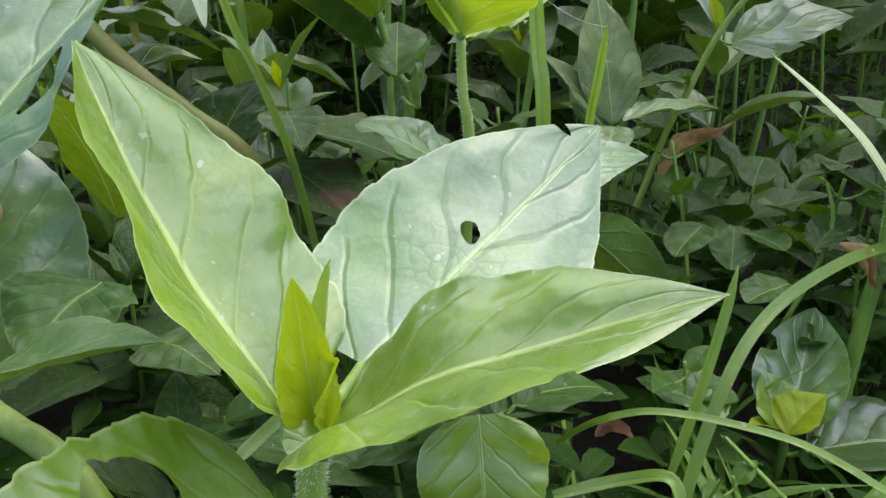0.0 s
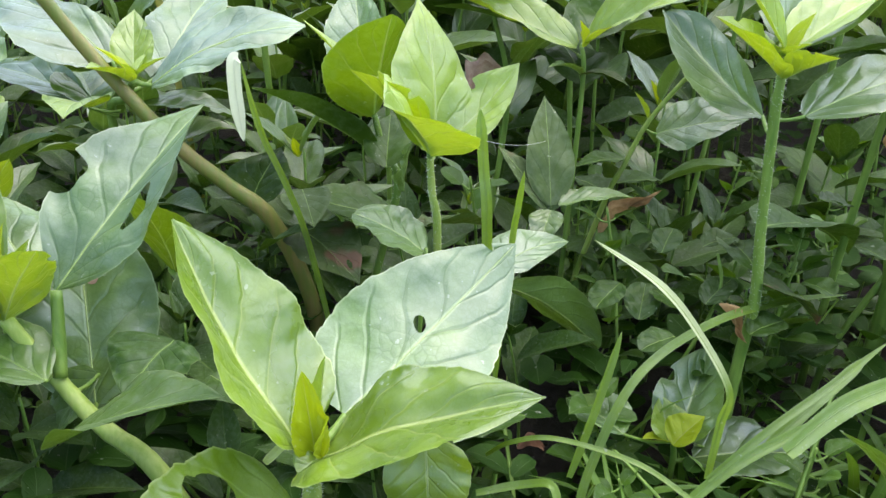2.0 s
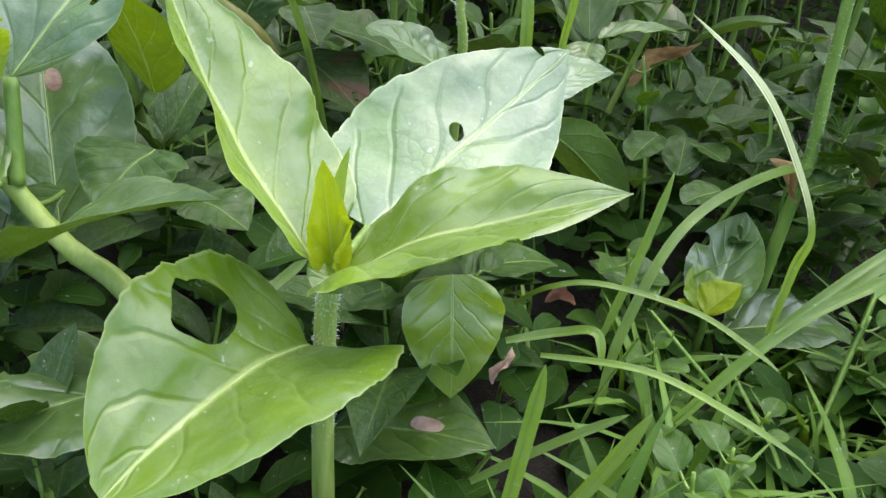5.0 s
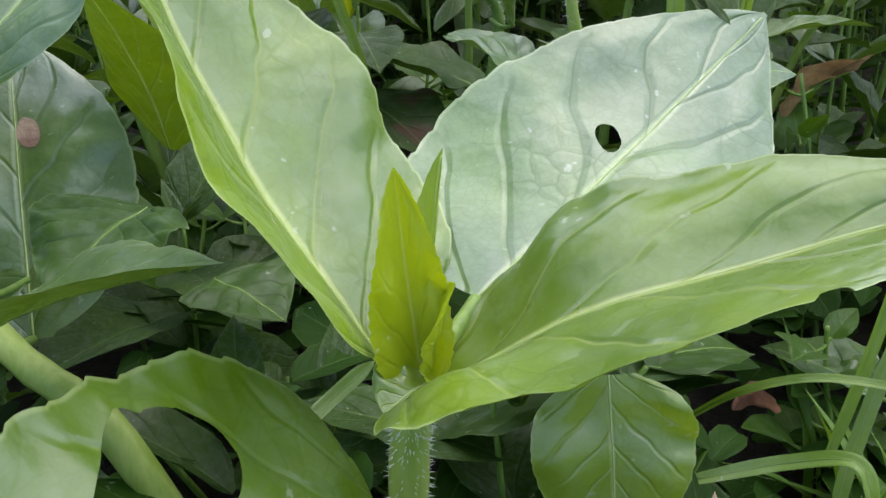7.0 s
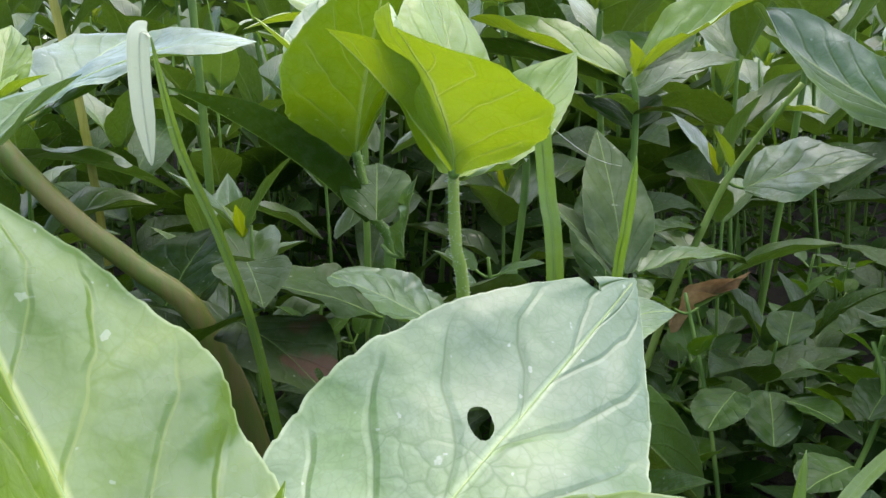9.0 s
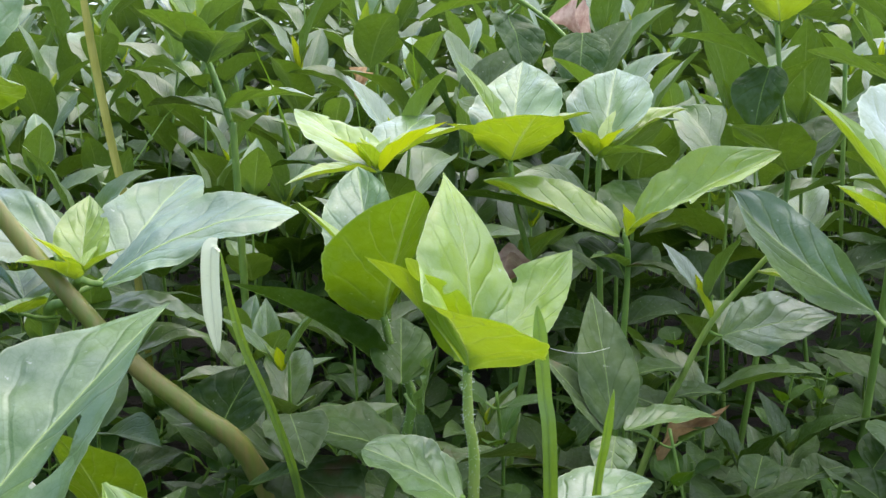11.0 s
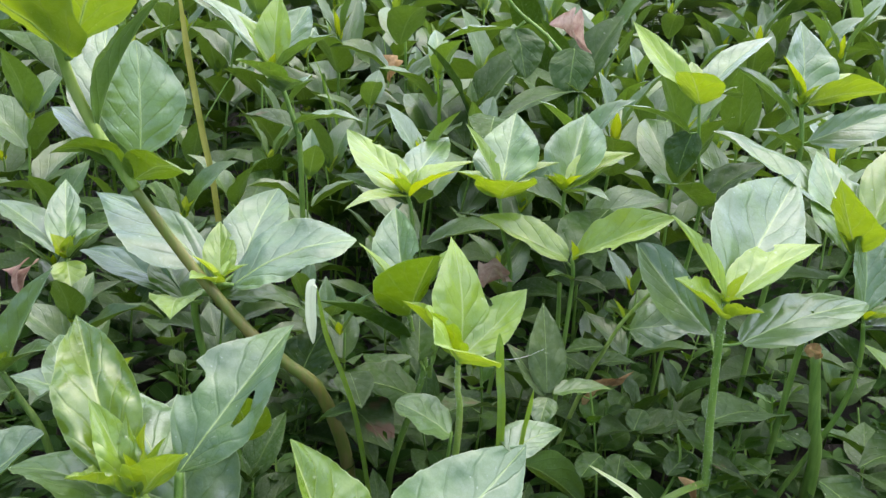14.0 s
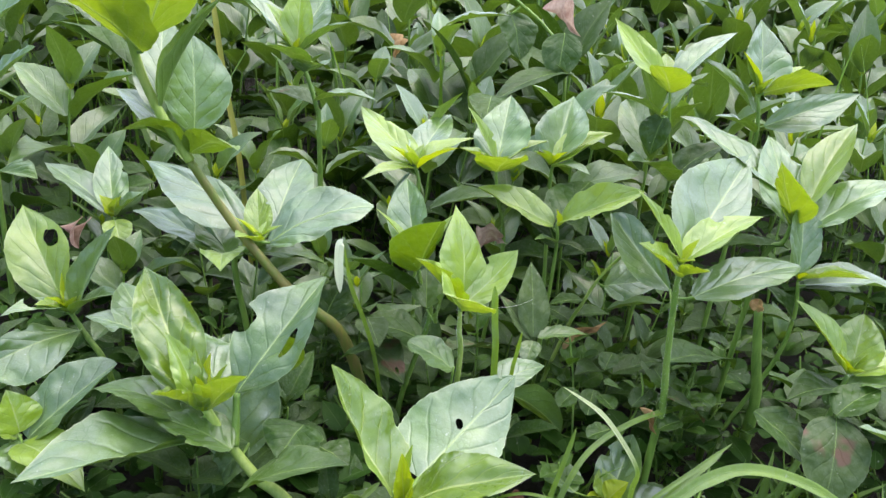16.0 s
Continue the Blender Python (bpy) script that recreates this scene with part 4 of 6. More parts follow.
leaf(tall_weed, (0.1493, 0.3450, 0.1889), (0.1111, 0.3150, 0.2082), 0.034, 0, 0.08, 16, GREEN, "wide")
leaf(tall_weed, (0.1504, 0.3450, 0.1890), (0.1916, 0.3600, 0.2149), 0.030, 0, 0.08, 16, SHADED_LEAF, "wide")

fresh_weed = weed("broad_leaved_weed", "fresh weed with one wide back-lit leaf and a pointed top",
    [(0.2005, 0.3500, 0.2514), (0.2050, 0.3500, 0.2284), (0.2053, 0.3520, 0.2038), (0.2000, 0.3550, 0.0600)], thick=0.0024)
petiole(fresh_weed, (0.2005, 0.3500, 0.2514), (0.2015, 0.3520, 0.2551), 0.0013)
leaf(fresh_weed, (0.2015, 0.3520, 0.2551), (0.2029, 0.3800, 0.2992), 0.038, 20, 0.037, 13, GREEN, (0.74, 1.21), fine=1, uneven=1.12, twist=7)
petiole(fresh_weed, (0.2005, 0.3500, 0.2514), (0.2018, 0.3450, 0.2543), 0.0011)
leaf(fresh_weed, (0.2018, 0.3450, 0.2543), (0.2467, 0.3450, 0.2635), 0.030, -40, 0.06, 12, YOUNG, "wide")
petiole(fresh_weed, (0.2046, 0.3500, 0.2302), (0.2091, 0.3499, 0.2311), 0.0009)
leaf(fresh_weed, (0.2091, 0.3499, 0.2311), (0.2813, 0.3720, 0.2554), 0.026, 49, 0.028, 21, GREEN, (0.69, 1.18), uneven=1.26, twist=-4)
leaf(fresh_weed, (0.1996, 0.3480, 0.2401), (0.1581, 0.3650, 0.2730), 0.020, -10, 0.05, 28, GREEN, "lance")
petiole(fresh_weed, (0.2005, 0.3500, 0.2514), (0.2039, 0.3520, 0.2532), 0.0008)
leaf(fresh_weed, (0.2039, 0.3520, 0.2532), (0.2365, 0.3700, 0.2710), 0.016, 0, 0.05, 24, YOUNG, "ovate")
leaf(fresh_weed, (0.2012, 0.3500, 0.2533), (0.1837, 0.3500, 0.2800), 0.010, 0, 0.05, 24, BUD, "ovate")
leaf(fresh_weed, (0.2035, 0.3500, 0.2263), (0.1703, 0.3400, 0.2375), 0.018, 0, 0.05, 24, GREEN, "ovate")

broad_weed = weed("broad_leaved_weed", "leafy weed with broad yellow-green leaves and a bent stem",
    [(0.2014, 0.2620, 0.1894), (0.1989, 0.2620, 0.1783), (0.1901, 0.2650, 0.1614), (0.1850, 0.2700, 0.0500)], thick=0.0024)
leaf(broad_weed, (0.2020, 0.2600, 0.1911), (0.1786, 0.2460, 0.2325), 0.031, -4, -0.009, 20, YOUNG, (0.74, 1.4), fine=1, twist=-7)
petiole(broad_weed, (0.2014, 0.2620, 0.1894), (0.2107, 0.2678, 0.1991), 0.0011)
leaf(broad_weed, (0.2107, 0.2678, 0.1991), (0.2596, 0.3250, 0.2430), 0.031, -8, 0.065, 32, YOUNG, (0.9, 1.38), fine=1, uneven=1.09, twist=-19)
petiole(broad_weed, (0.2014, 0.2620, 0.1894), (0.2137, 0.2620, 0.1886), 0.0012)
leaf(broad_weed, (0.2137, 0.2620, 0.1886), (0.2696, 0.2750, 0.2176), 0.034, 8, 0.08, 18, GREEN, "ovate")
petiole(broad_weed, (0.2014, 0.2620, 0.1894), (0.1988, 0.2809, 0.2044), 0.0013)
leaf(broad_weed, (0.1988, 0.2809, 0.2044), (0.1429, 0.3259, 0.2376), 0.036, -4, 0.031, 16, GREEN, (0.88, 0.74), fine=1, twist=5)
petiole(broad_weed, (0.2014, 0.2620, 0.1893), (0.2023, 0.2680, 0.1892), 0.0013)
leaf(broad_weed, (0.2023, 0.2680, 0.1892), (0.2005, 0.3200, 0.2311), 0.036, 0, 0.05, 14, GREEN, "ovate")
petiole(broad_weed, (0.1987, 0.2621, 0.1778), (0.2022, 0.2600, 0.1756), 0.0008)
leaf(broad_weed, (0.2022, 0.2600, 0.1756), (0.1532, 0.2700, 0.1677), 0.020, 0, 0.05, 20, SHADED_LEAF, "lance")

upright_weed = weed("broad_leaved_weed", "weed with an upright wrinkled leaf and level side leaves",
    [(0.2062, 0.2460, 0.1596), (0.2098, 0.2470, 0.1369), (0.2067, 0.2500, 0.1035), (0.1850, 0.2550, 0.0400)], thick=0.002)
petiole(upright_weed, (0.2062, 0.2460, 0.1596), (0.2053, 0.2467, 0.1647), 0.0010)
leaf(upright_weed, (0.2053, 0.2467, 0.1647), (0.2077, 0.2682, 0.2079), 0.029, 22, 0.026, 22, GREEN, (0.65, 0.79), fine=1, uneven=0.84, twist=5)
leaf(upright_weed, (0.2067, 0.2440, 0.1624), (0.2409, 0.2320, 0.1704), 0.022, -10, 0.04, 28, YOUNG, "ovate")
petiole(upright_weed, (0.2065, 0.2461, 0.1575), (0.2110, 0.2460, 0.1582), 0.0012)
leaf(upright_weed, (0.2110, 0.2460, 0.1582), (0.2776, 0.2500, 0.1561), 0.034, 0, 0.06, 20, GREEN, "ovate")
leaf(upright_weed, (0.2091, 0.2480, 0.1553), (0.2662, 0.2600, 0.1409), 0.034, 0, 0.06, 20, SHADED_LEAF, "ovate")
leaf(upright_weed, (0.2096, 0.2450, 0.1340), (0.1920, 0.2600, 0.1523), 0.020, 0, 0.06, 20, SHADED_LEAF, "ovate")

cupped_weed = weed("broad_leaved_weed", "yellow-green weed with cupped leaves at the grassy edge",
    [(0.2331, 0.2150, 0.1162), (0.2285, 0.2130, 0.0921), (0.2223, 0.2100, 0.0779), (0.2000, 0.2000, 0.0300)], thick=0.0026)
leaf(cupped_weed, (0.2321, 0.2150, 0.1173), (0.2001, 0.2320, 0.1546), 0.026, -12, 0.04, 28, YOUNG, "ovate", fine=1)
leaf(cupped_weed, (0.2350, 0.2160, 0.1184), (0.2446, 0.2350, 0.1471), 0.030, 0, 0.04, 22, YOUNG, "wide", fine=1)
leaf(cupped_weed, (0.2357, 0.2130, 0.1176), (0.2732, 0.2200, 0.1260), 0.026, 0, 0.06, 22, YOUNG, "ovate")
leaf(cupped_weed, (0.2327, 0.2120, 0.1123), (0.2620, 0.2000, 0.1146), 0.030, 0, 0.1, 20, GREEN, "ovate")
leaf(cupped_weed, (0.2304, 0.2120, 0.1083), (0.1929, 0.2000, 0.1053), 0.026, 0, 0.1, 20, SHADED_LEAF, "ovate")

browned_weed = weed("broad_leaved_weed", "weed with a large drooping leaf half turned brown",
    [(0.2177, 0.1900, 0.1045), (0.2235, 0.1900, 0.0804), (0.1900, 0.1900, 0.0200)], thick=0.0024)
leaf(browned_weed, (0.2169, 0.1880, 0.1039), (0.2037, 0.1550, 0.0664), 0.036, -6, 0.12, 8, SPOTTED, "wide", fine=1)
leaf(browned_weed, (0.1768, 0.2000, 0.0972), (0.2060, 0.1750, 0.0742), 0.034, 0, 0.08, 14, SHADED_LEAF, "ovate")
petiole(browned_weed, (0.2177, 0.1900, 0.1045), (0.2145, 0.1850, 0.1075), 0.0008)
leaf(browned_weed, (0.2145, 0.1850, 0.1075), (0.2450, 0.2000, 0.1169), 0.024, 0, 0.08, 14, SHADED_LEAF, "ovate")

edge_side_weed = weed("low_weed", "low weed with one large pale leaf leaning over the grass",
    [(0.1640, 0.1390, 0.0480), (0.1660, 0.1400, 0.0250), (0.1670, 0.1400, 0.0100)], thick=0.0022)
leaf(edge_side_weed, (0.1630, 0.1388, 0.0485), (0.1265, 0.1320, 0.0890), 0.034, 10, 0.04, 14, GREEN, "ovate", fine=1)
leaf(edge_side_weed, (0.1650, 0.1392, 0.0470), (0.2050, 0.1450, 0.0520), 0.030, 0, 0.06, 16, DULL, "ovate", fine=1)

right_edge_weed = weed("broad_leaved_weed", "weed with pale pointed leaves at the end of the grass",
    [(0.2640, 0.1660, 0.0860), (0.2660, 0.1680, 0.0500), (0.2680, 0.1700, 0.0150)], thick=0.0026)
leaf(right_edge_weed, (0.2620, 0.1655, 0.0860), (0.2120, 0.1600, 0.1170), 0.034, 10, 0.04, 16, GREEN, "ovate", fine=1)
leaf(right_edge_weed, (0.2655, 0.1665, 0.0860), (0.3080, 0.1750, 0.1050), 0.034, 0, 0.05, 18, GREEN, "ovate", fine=1)
leaf(right_edge_weed, (0.2645, 0.1650, 0.0860), (0.2700, 0.1400, 0.1120), 0.028, 0, 0.05, 20, YOUNG, "ovate", fine=1)

# ---- weeds on the other side ----

far_side_weed = weed("broad_leaved_weed", "green weed with one large bitten upright leaf",
    [(-0.2297, 0.2490, 0.1032), (-0.2210, 0.2460, 0.0911), (-0.2063, 0.2400, 0.0720), (-0.2000, 0.2400, 0.0300)], thick=0.0028)
leaf(far_side_weed, (-0.2312, 0.2487, 0.1054), (-0.2784, 0.3001, 0.1518), 0.040, -33, 0.068, 25, YOUNG, (0.9, 1.22), fine=1, holes=((0.55, 0.55, 0.09, 0.25),), twist=43)
petiole(far_side_weed, (-0.2297, 0.2490, 0.1032), (-0.2260, 0.2490, 0.1066), 0.0008)
leaf(far_side_weed, (-0.2260, 0.2490, 0.1066), (-0.2035, 0.2620, 0.1576), 0.024, 30, 0.03, 40, GREEN, "ovate")
leaf(far_side_weed, (-0.2291, 0.2480, 0.1057), (-0.2376, 0.2620, 0.1283), 0.010, 0, 0.04, 28, BUD, "ovate")
leaf(far_side_weed, (-0.2274, 0.2480, 0.1058), (-0.2281, 0.2620, 0.1271), 0.012, 0, 0.04, 28, YOUNG, "ovate")
leaf(far_side_weed, (-0.2300, 0.2460, 0.1047), (-0.2441, 0.2350, 0.1137), 0.020, 0, 0.06, 24, YOUNG, "ovate")
petiole(far_side_weed, (-0.2288, 0.2487, 0.1019), (-0.2267, 0.2460, 0.1042), 0.0008)
leaf(far_side_weed, (-0.2267, 0.2460, 0.1042), (-0.1942, 0.2400, 0.1228), 0.024, 0, 0.08, 20, GREEN, "ovate")
petiole(far_side_weed, (-0.2226, 0.2465, 0.0933), (-0.2208, 0.2399, 0.0962), 0.0013)
leaf(far_side_weed, (-0.2208, 0.2399, 0.0962), (-0.2529, 0.1928, 0.0949), 0.036, -21, 0.068, 22, GREEN, (0.87, 0.5), fine=1, uneven=0.66, twist=-54)
leaf(far_side_weed, (-0.2300, 0.2460, 0.1051), (-0.2561, 0.2200, 0.1128), 0.024, 0, 0.08, 20, GREEN, "ovate", holes=((0.5, 0.7, 0.12, 0.5), (0.8, -0.6, 0.1, 0.5)))

edge_weed = weed("broad_leaved_weed", "young weed with yellow-green leaves low at the edge",
    [(-0.2222, 0.1650, 0.0733), (-0.2262, 0.1650, 0.0515), (-0.2150, 0.1650, 0.0200)], thick=0.0024)
leaf(edge_weed, (-0.2194, 0.1668, 0.0702), (-0.1809, 0.1946, 0.1024), 0.037, 14, 0.028, 27, GREEN, (0.48, 0.5), fine=1, twist=-22)
leaf(edge_weed, (-0.2220, 0.1650, 0.0751), (-0.2292, 0.1700, 0.0972), 0.026, 0, 0.04, 22, YOUNG, "ovate")
leaf(edge_weed, (-0.2227, 0.1630, 0.0729), (-0.2398, 0.1600, 0.0857), 0.026, 0, 0.04, 22, YOUNG, "ovate")
petiole(edge_weed, (-0.2223, 0.1650, 0.0726), (-0.2184, 0.1600, 0.0719), 0.0011)
leaf(edge_weed, (-0.2184, 0.1600, 0.0719), (-0.1741, 0.1300, 0.0688), 0.030, 0, 0.08, 18, YOUNG, "ovate")
leaf(edge_weed, (-0.2200, 0.1630, 0.0714), (-0.2041, 0.1400, 0.0619), 0.030, 0, 0.08, 18, GREEN, "ovate")

middle_side_weed = weed("broad_leaved_weed", "pale green weed with spreading leaves and a yellow heart",
    [(-0.2477, 0.3650, 0.1229), (-0.2471, 0.3650, 0.1028), (-0.2500, 0.3650, 0.0500)])
leaf(middle_side_weed, (-0.2500, 0.3660, 0.1246), (-0.3191, 0.4150, 0.1454), 0.038, 6, 0.05, 18, GREEN, "ovate", fine=1)
petiole(middle_side_weed, (-0.2477, 0.3650, 0.1229), (-0.2496, 0.3700, 0.1241), 0.0009)
leaf(middle_side_weed, (-0.2496, 0.3700, 0.1241), (-0.2697, 0.4200, 0.1617), 0.026, 0, 0.04, 18, GREEN, "ovate")
leaf(middle_side_weed, (-0.2451, 0.3640, 0.1248), (-0.2255, 0.3700, 0.1428), 0.024, 0, 0.04, 22, GREEN, "ovate")
leaf(middle_side_weed, (-0.2472, 0.3620, 0.1244), (-0.2567, 0.3650, 0.1397), 0.016, 0, 0.04, 26, BUD, "ovate")
petiole(middle_side_weed, (-0.2477, 0.3650, 0.1229), (-0.2425, 0.3550, 0.1246), 0.0008)
leaf(middle_side_weed, (-0.2425, 0.3550, 0.1246), (-0.2311, 0.3350, 0.1092), 0.022, 0, 0.06, 22, YOUNG, "ovate")
petiole(middle_side_weed, (-0.2476, 0.3650, 0.1212), (-0.2477, 0.3700, 0.1212), 0.0011)
leaf(middle_side_weed, (-0.2477, 0.3700, 0.1212), (-0.2321, 0.4000, 0.1375), 0.030, 0, 0.04, 22, SHADED_LEAF, "ovate")

high_weed = weed("broad_leaved_weed", "taller weed with a yellow-green heart, further back",
    [(-0.1221, 0.4050, 0.2465), (-0.1150, 0.4080, 0.2343), (-0.1063, 0.4100, 0.2071), (-0.1038, 0.4100, 0.1899), (-0.1000, 0.4150, 0.0600)], thick=0.0026)
leaf(high_weed, (-0.1231, 0.4060, 0.2483), (-0.1825, 0.4400, 0.2912), 0.036, 6, 0.05, 20, GREEN, "ovate", fine=1)
leaf(high_weed, (-0.1188, 0.4050, 0.2479), (-0.0809, 0.4050, 0.2722), 0.022, 0, 0.05, 26, GREEN, "ovate")
leaf(high_weed, (-0.1221, 0.4050, 0.2493), (-0.1445, 0.4100, 0.2801), 0.026, -10, 0.03, 26, YOUNG, "ovate")
petiole(high_weed, (-0.1221, 0.4050, 0.2465), (-0.1213, 0.4070, 0.2503), 0.0009)
leaf(high_weed, (-0.1213, 0.4070, 0.2503), (-0.1208, 0.4250, 0.2948), 0.026, 0, 0.03, 26, YOUNG, "ovate")
petiole(high_weed, (-0.1219, 0.4051, 0.2460), (-0.1221, 0.4120, 0.2476), 0.0015)
leaf(high_weed, (-0.1221, 0.4120, 0.2476), (-0.1047, 0.4450, 0.2870), 0.042, 0, 0.04, 14, GREEN, "wide")
petiole(high_weed, (-0.1159, 0.4076, 0.2359), (-0.1148, 0.4020, 0.2352), 0.0013)
leaf(high_weed, (-0.1148, 0.4020, 0.2352), (-0.1372, 0.3750, 0.2550), 0.036, 0, 0.06, 18, GREEN, "wide")
petiole(high_weed, (-0.1152, 0.4079, 0.2347), (-0.1140, 0.4020, 0.2340), 0.0011)
leaf(high_weed, (-0.1140, 0.4020, 0.2340), (-0.0952, 0.3700, 0.2455), 0.030, 0, 0.06, 18, GREEN, "wide")
leaf(high_weed, (-0.1085, 0.4100, 0.2113), (-0.0589, 0.4000, 0.2172), 0.020, 0, 0.09, 24, GREEN, "ovate")
leaf(high_weed, (-0.1085, 0.4100, 0.2091), (-0.1511, 0.4200, 0.2124), 0.032, 0, 0.08, 14, SPOTTED, "ovate")

outer_weed = weed("broad_leaved_weed", "pale blue-green weed standing at the outer edge",
    [(-0.3260, 0.3660, 0.2450), (-0.3300, 0.3680, 0.1700), (-0.3320, 0.3700, 0.0500)], thick=0.0028)
leaf(outer_weed, (-0.3270, 0.3700, 0.2460), (-0.2900, 0.3750, 0.2800), 0.036, 20, 0.05, 16, GREEN, "ovate", fine=1)
leaf(outer_weed, (-0.3270, 0.3640, 0.2060), (-0.2870, 0.3560, 0.2440), 0.042, 24, 0.05, 14, GREEN, "wide", fine=1)
leaf(outer_weed, (-0.3300, 0.3560, 0.1750), (-0.2830, 0.3380, 0.2150), 0.036, 16, 0.05, 16, GREEN, "ovate", fine=1)
leaf(outer_weed, (-0.3300, 0.3600, 0.1500), (-0.2880, 0.3420, 0.1560), 0.034, 4, 0.08, 18, DULL, "ovate", fine=1)
leaf(outer_weed, (-0.3330, 0.3640, 0.1550), (-0.3700, 0.3500, 0.1700), 0.036, 4, 0.08, 18, DULL, "ovate", fine=1)
leaf(outer_weed, (-0.3270, 0.3650, 0.2460), (-0.3620, 0.3800, 0.2700), 0.036, -10, 0.05, 16, YOUNG, "ovate", fine=1)

heart_leaf_weed = weed("broad_leaved_weed", "weed with grey-green heart-shaped leaves in deep shade",
    [(0.0346, 0.5400, 0.3018), (0.0430, 0.5400, 0.2930), (0.0976, 0.5300, 0.2302), (0.0900, 0.5300, 0.0500)])
petiole(heart_leaf_weed, (0.0519, 0.5384, 0.2828), (0.0449, 0.5400, 0.2764), 0.0016)
leaf(heart_leaf_weed, (0.0449, 0.5400, 0.2764), (0.0557, 0.5280, 0.2391), 0.050, 0, 0.04, 10, SHADED_LEAF, "heart", fine=1)
leaf(heart_leaf_weed, (-0.0121, 0.5000, 0.2661), (0.0406, 0.4900, 0.2789), 0.026, 0, 0.05, 18, GREEN, "ovate")
petiole(heart_leaf_weed, (0.0790, 0.5334, 0.2516), (0.0929, 0.5300, 0.2643), 0.0013)
leaf(heart_leaf_weed, (0.0929, 0.5300, 0.2643), (0.0883, 0.5100, 0.2228), 0.036, 0, 0.06, 12, SHADED_LEAF, "wide")
petiole(heart_leaf_weed, (0.0976, 0.5300, 0.2302), (0.1010, 0.5200, 0.2320), 0.0012)
leaf(heart_leaf_weed, (0.1010, 0.5200, 0.2320), (0.0295, 0.4600, 0.2104), 0.034, 0, 0.08, 12, SHADED_LEAF, "wide")
leaf(heart_leaf_weed, (0.0281, 0.4500, 0.2191), (0.0234, 0.4200, 0.2045), 0.034, 0, 0.08, 12, SHADED_LEAF, "wide")

# ---- low leaves, dry leaves and grass among them ----

creeping_weed = weed("low_weed", "small creeping weed with oval leaves near the soil",
    [(0.0036, 0.2000, 0.1123), (0.0000, 0.2050, 0.0500)], thick=0.0014)
leaf(creeping_weed, (0.0030, 0.1998, 0.1109), (-0.0228, 0.2061, 0.1226), 0.031, 1, 0.049, 11, GREEN, (0.45, 0.5), fine=1, uneven=0.95)
leaf(creeping_weed, (0.0289, 0.1857, 0.1129), (0.0551, 0.2045, 0.1142), 0.019, 18, 0.096, 0, GREEN, (0.3, 1.03), fine=1, uneven=0.76, twist=14)
leaf(creeping_weed, (0.0298, 0.1963, 0.0993), (0.0772, 0.2378, 0.0491), 0.026, -50, 0.089, 38, GREEN, (0.9, 0.54), fine=1, uneven=0.95, twist=3)
leaf(creeping_weed, (0.0022, 0.2150, 0.1144), (0.0277, 0.2350, 0.1065), 0.030, -20, 0.04, 12, SPOTTED, "ovate", fine=1)
leaf(creeping_weed, (-0.0482, 0.2400, 0.1186), (-0.0393, 0.2150, 0.1127), 0.020, 0, 0.04, 12, SPOTTED, "ovate")
leaf(creeping_weed, (-0.0620, 0.2250, 0.0983), (-0.0387, 0.2150, 0.1127), 0.018, 0, 0.04, 14, SHADED_LEAF, "ovate")
leaf(creeping_weed, (0.0543, 0.2650, 0.1060), (0.0515, 0.2850, 0.1363), 0.022, 0, 0.04, 12, SHADED_LEAF, "ovate")
leaf(creeping_weed, (-0.0782, 0.2650, 0.1000), (-0.0675, 0.2900, 0.1199), 0.034, 0, 0.05, 10, SHADED_LEAF, "ovate")
leaf(creeping_weed, (-0.0131, 0.2500, 0.1005), (-0.0569, 0.2500, 0.1111), 0.040, 0, 0.05, 10, SHADED_LEAF, "ovate")
leaf(creeping_weed, (-0.0511, 0.2400, 0.1022), (-0.0235, 0.2200, 0.0868), 0.034, 0, 0.05, 10, SPOTTED, "ovate", holes=((0.75, -0.3, 0.06, 0.12),))
leaf(creeping_weed, (-0.0715, 0.1500, 0.1019), (-0.0806, 0.1300, 0.0945), 0.034, 0, 0.05, 10, SHADED_LEAF, "ovate")
leaf(creeping_weed, (-0.0930, 0.2120, 0.0940), (-0.0930, 0.1820, 0.1370), 0.026, -10, 0.05, 18, DEEP, "ovate")
leaf(creeping_weed, (-0.0635, 0.1550, 0.0858), (-0.0474, 0.1450, 0.0824), 0.024, 0, 0.05, 10, SHADED_LEAF, "ovate")
leaf(creeping_weed, (0.0513, 0.2350, 0.1163), (0.0489, 0.2650, 0.1528), 0.020, 0, 0.04, 14, SPOTTED, "ovate", fine=1)
leaf(creeping_weed, (0.0499, 0.2350, 0.1144), (0.0301, 0.2500, 0.1354), 0.018, 0, 0.04, 14, SPOTTED, "ovate", fine=1)
leaf(creeping_weed, (0.0540, 0.2320, 0.1174), (0.0837, 0.2350, 0.1203), 0.016, 0, 0.06, 18, DULL, "ovate", fine=1)
leaf(creeping_weed, (0.0508, 0.2300, 0.1162), (0.0457, 0.2150, 0.1064), 0.014, 0, 0.06, 18, DULL, "ovate", fine=1)

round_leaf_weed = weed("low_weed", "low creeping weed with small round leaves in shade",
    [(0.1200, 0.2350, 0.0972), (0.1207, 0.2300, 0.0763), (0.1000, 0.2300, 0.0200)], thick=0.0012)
# all these leaves have the shade put into their colour
leaf(round_leaf_weed, (0.1149, 0.2250, 0.0791), (0.1273, 0.2350, 0.0858), 0.014, 0, 0.05, 14, SHADED_LEAF, "round")
leaf(round_leaf_weed, (0.1264, 0.2050, 0.0775), (0.1404, 0.2100, 0.0811), 0.016, 0, 0.05, 14, SHADED_LEAF, "round")
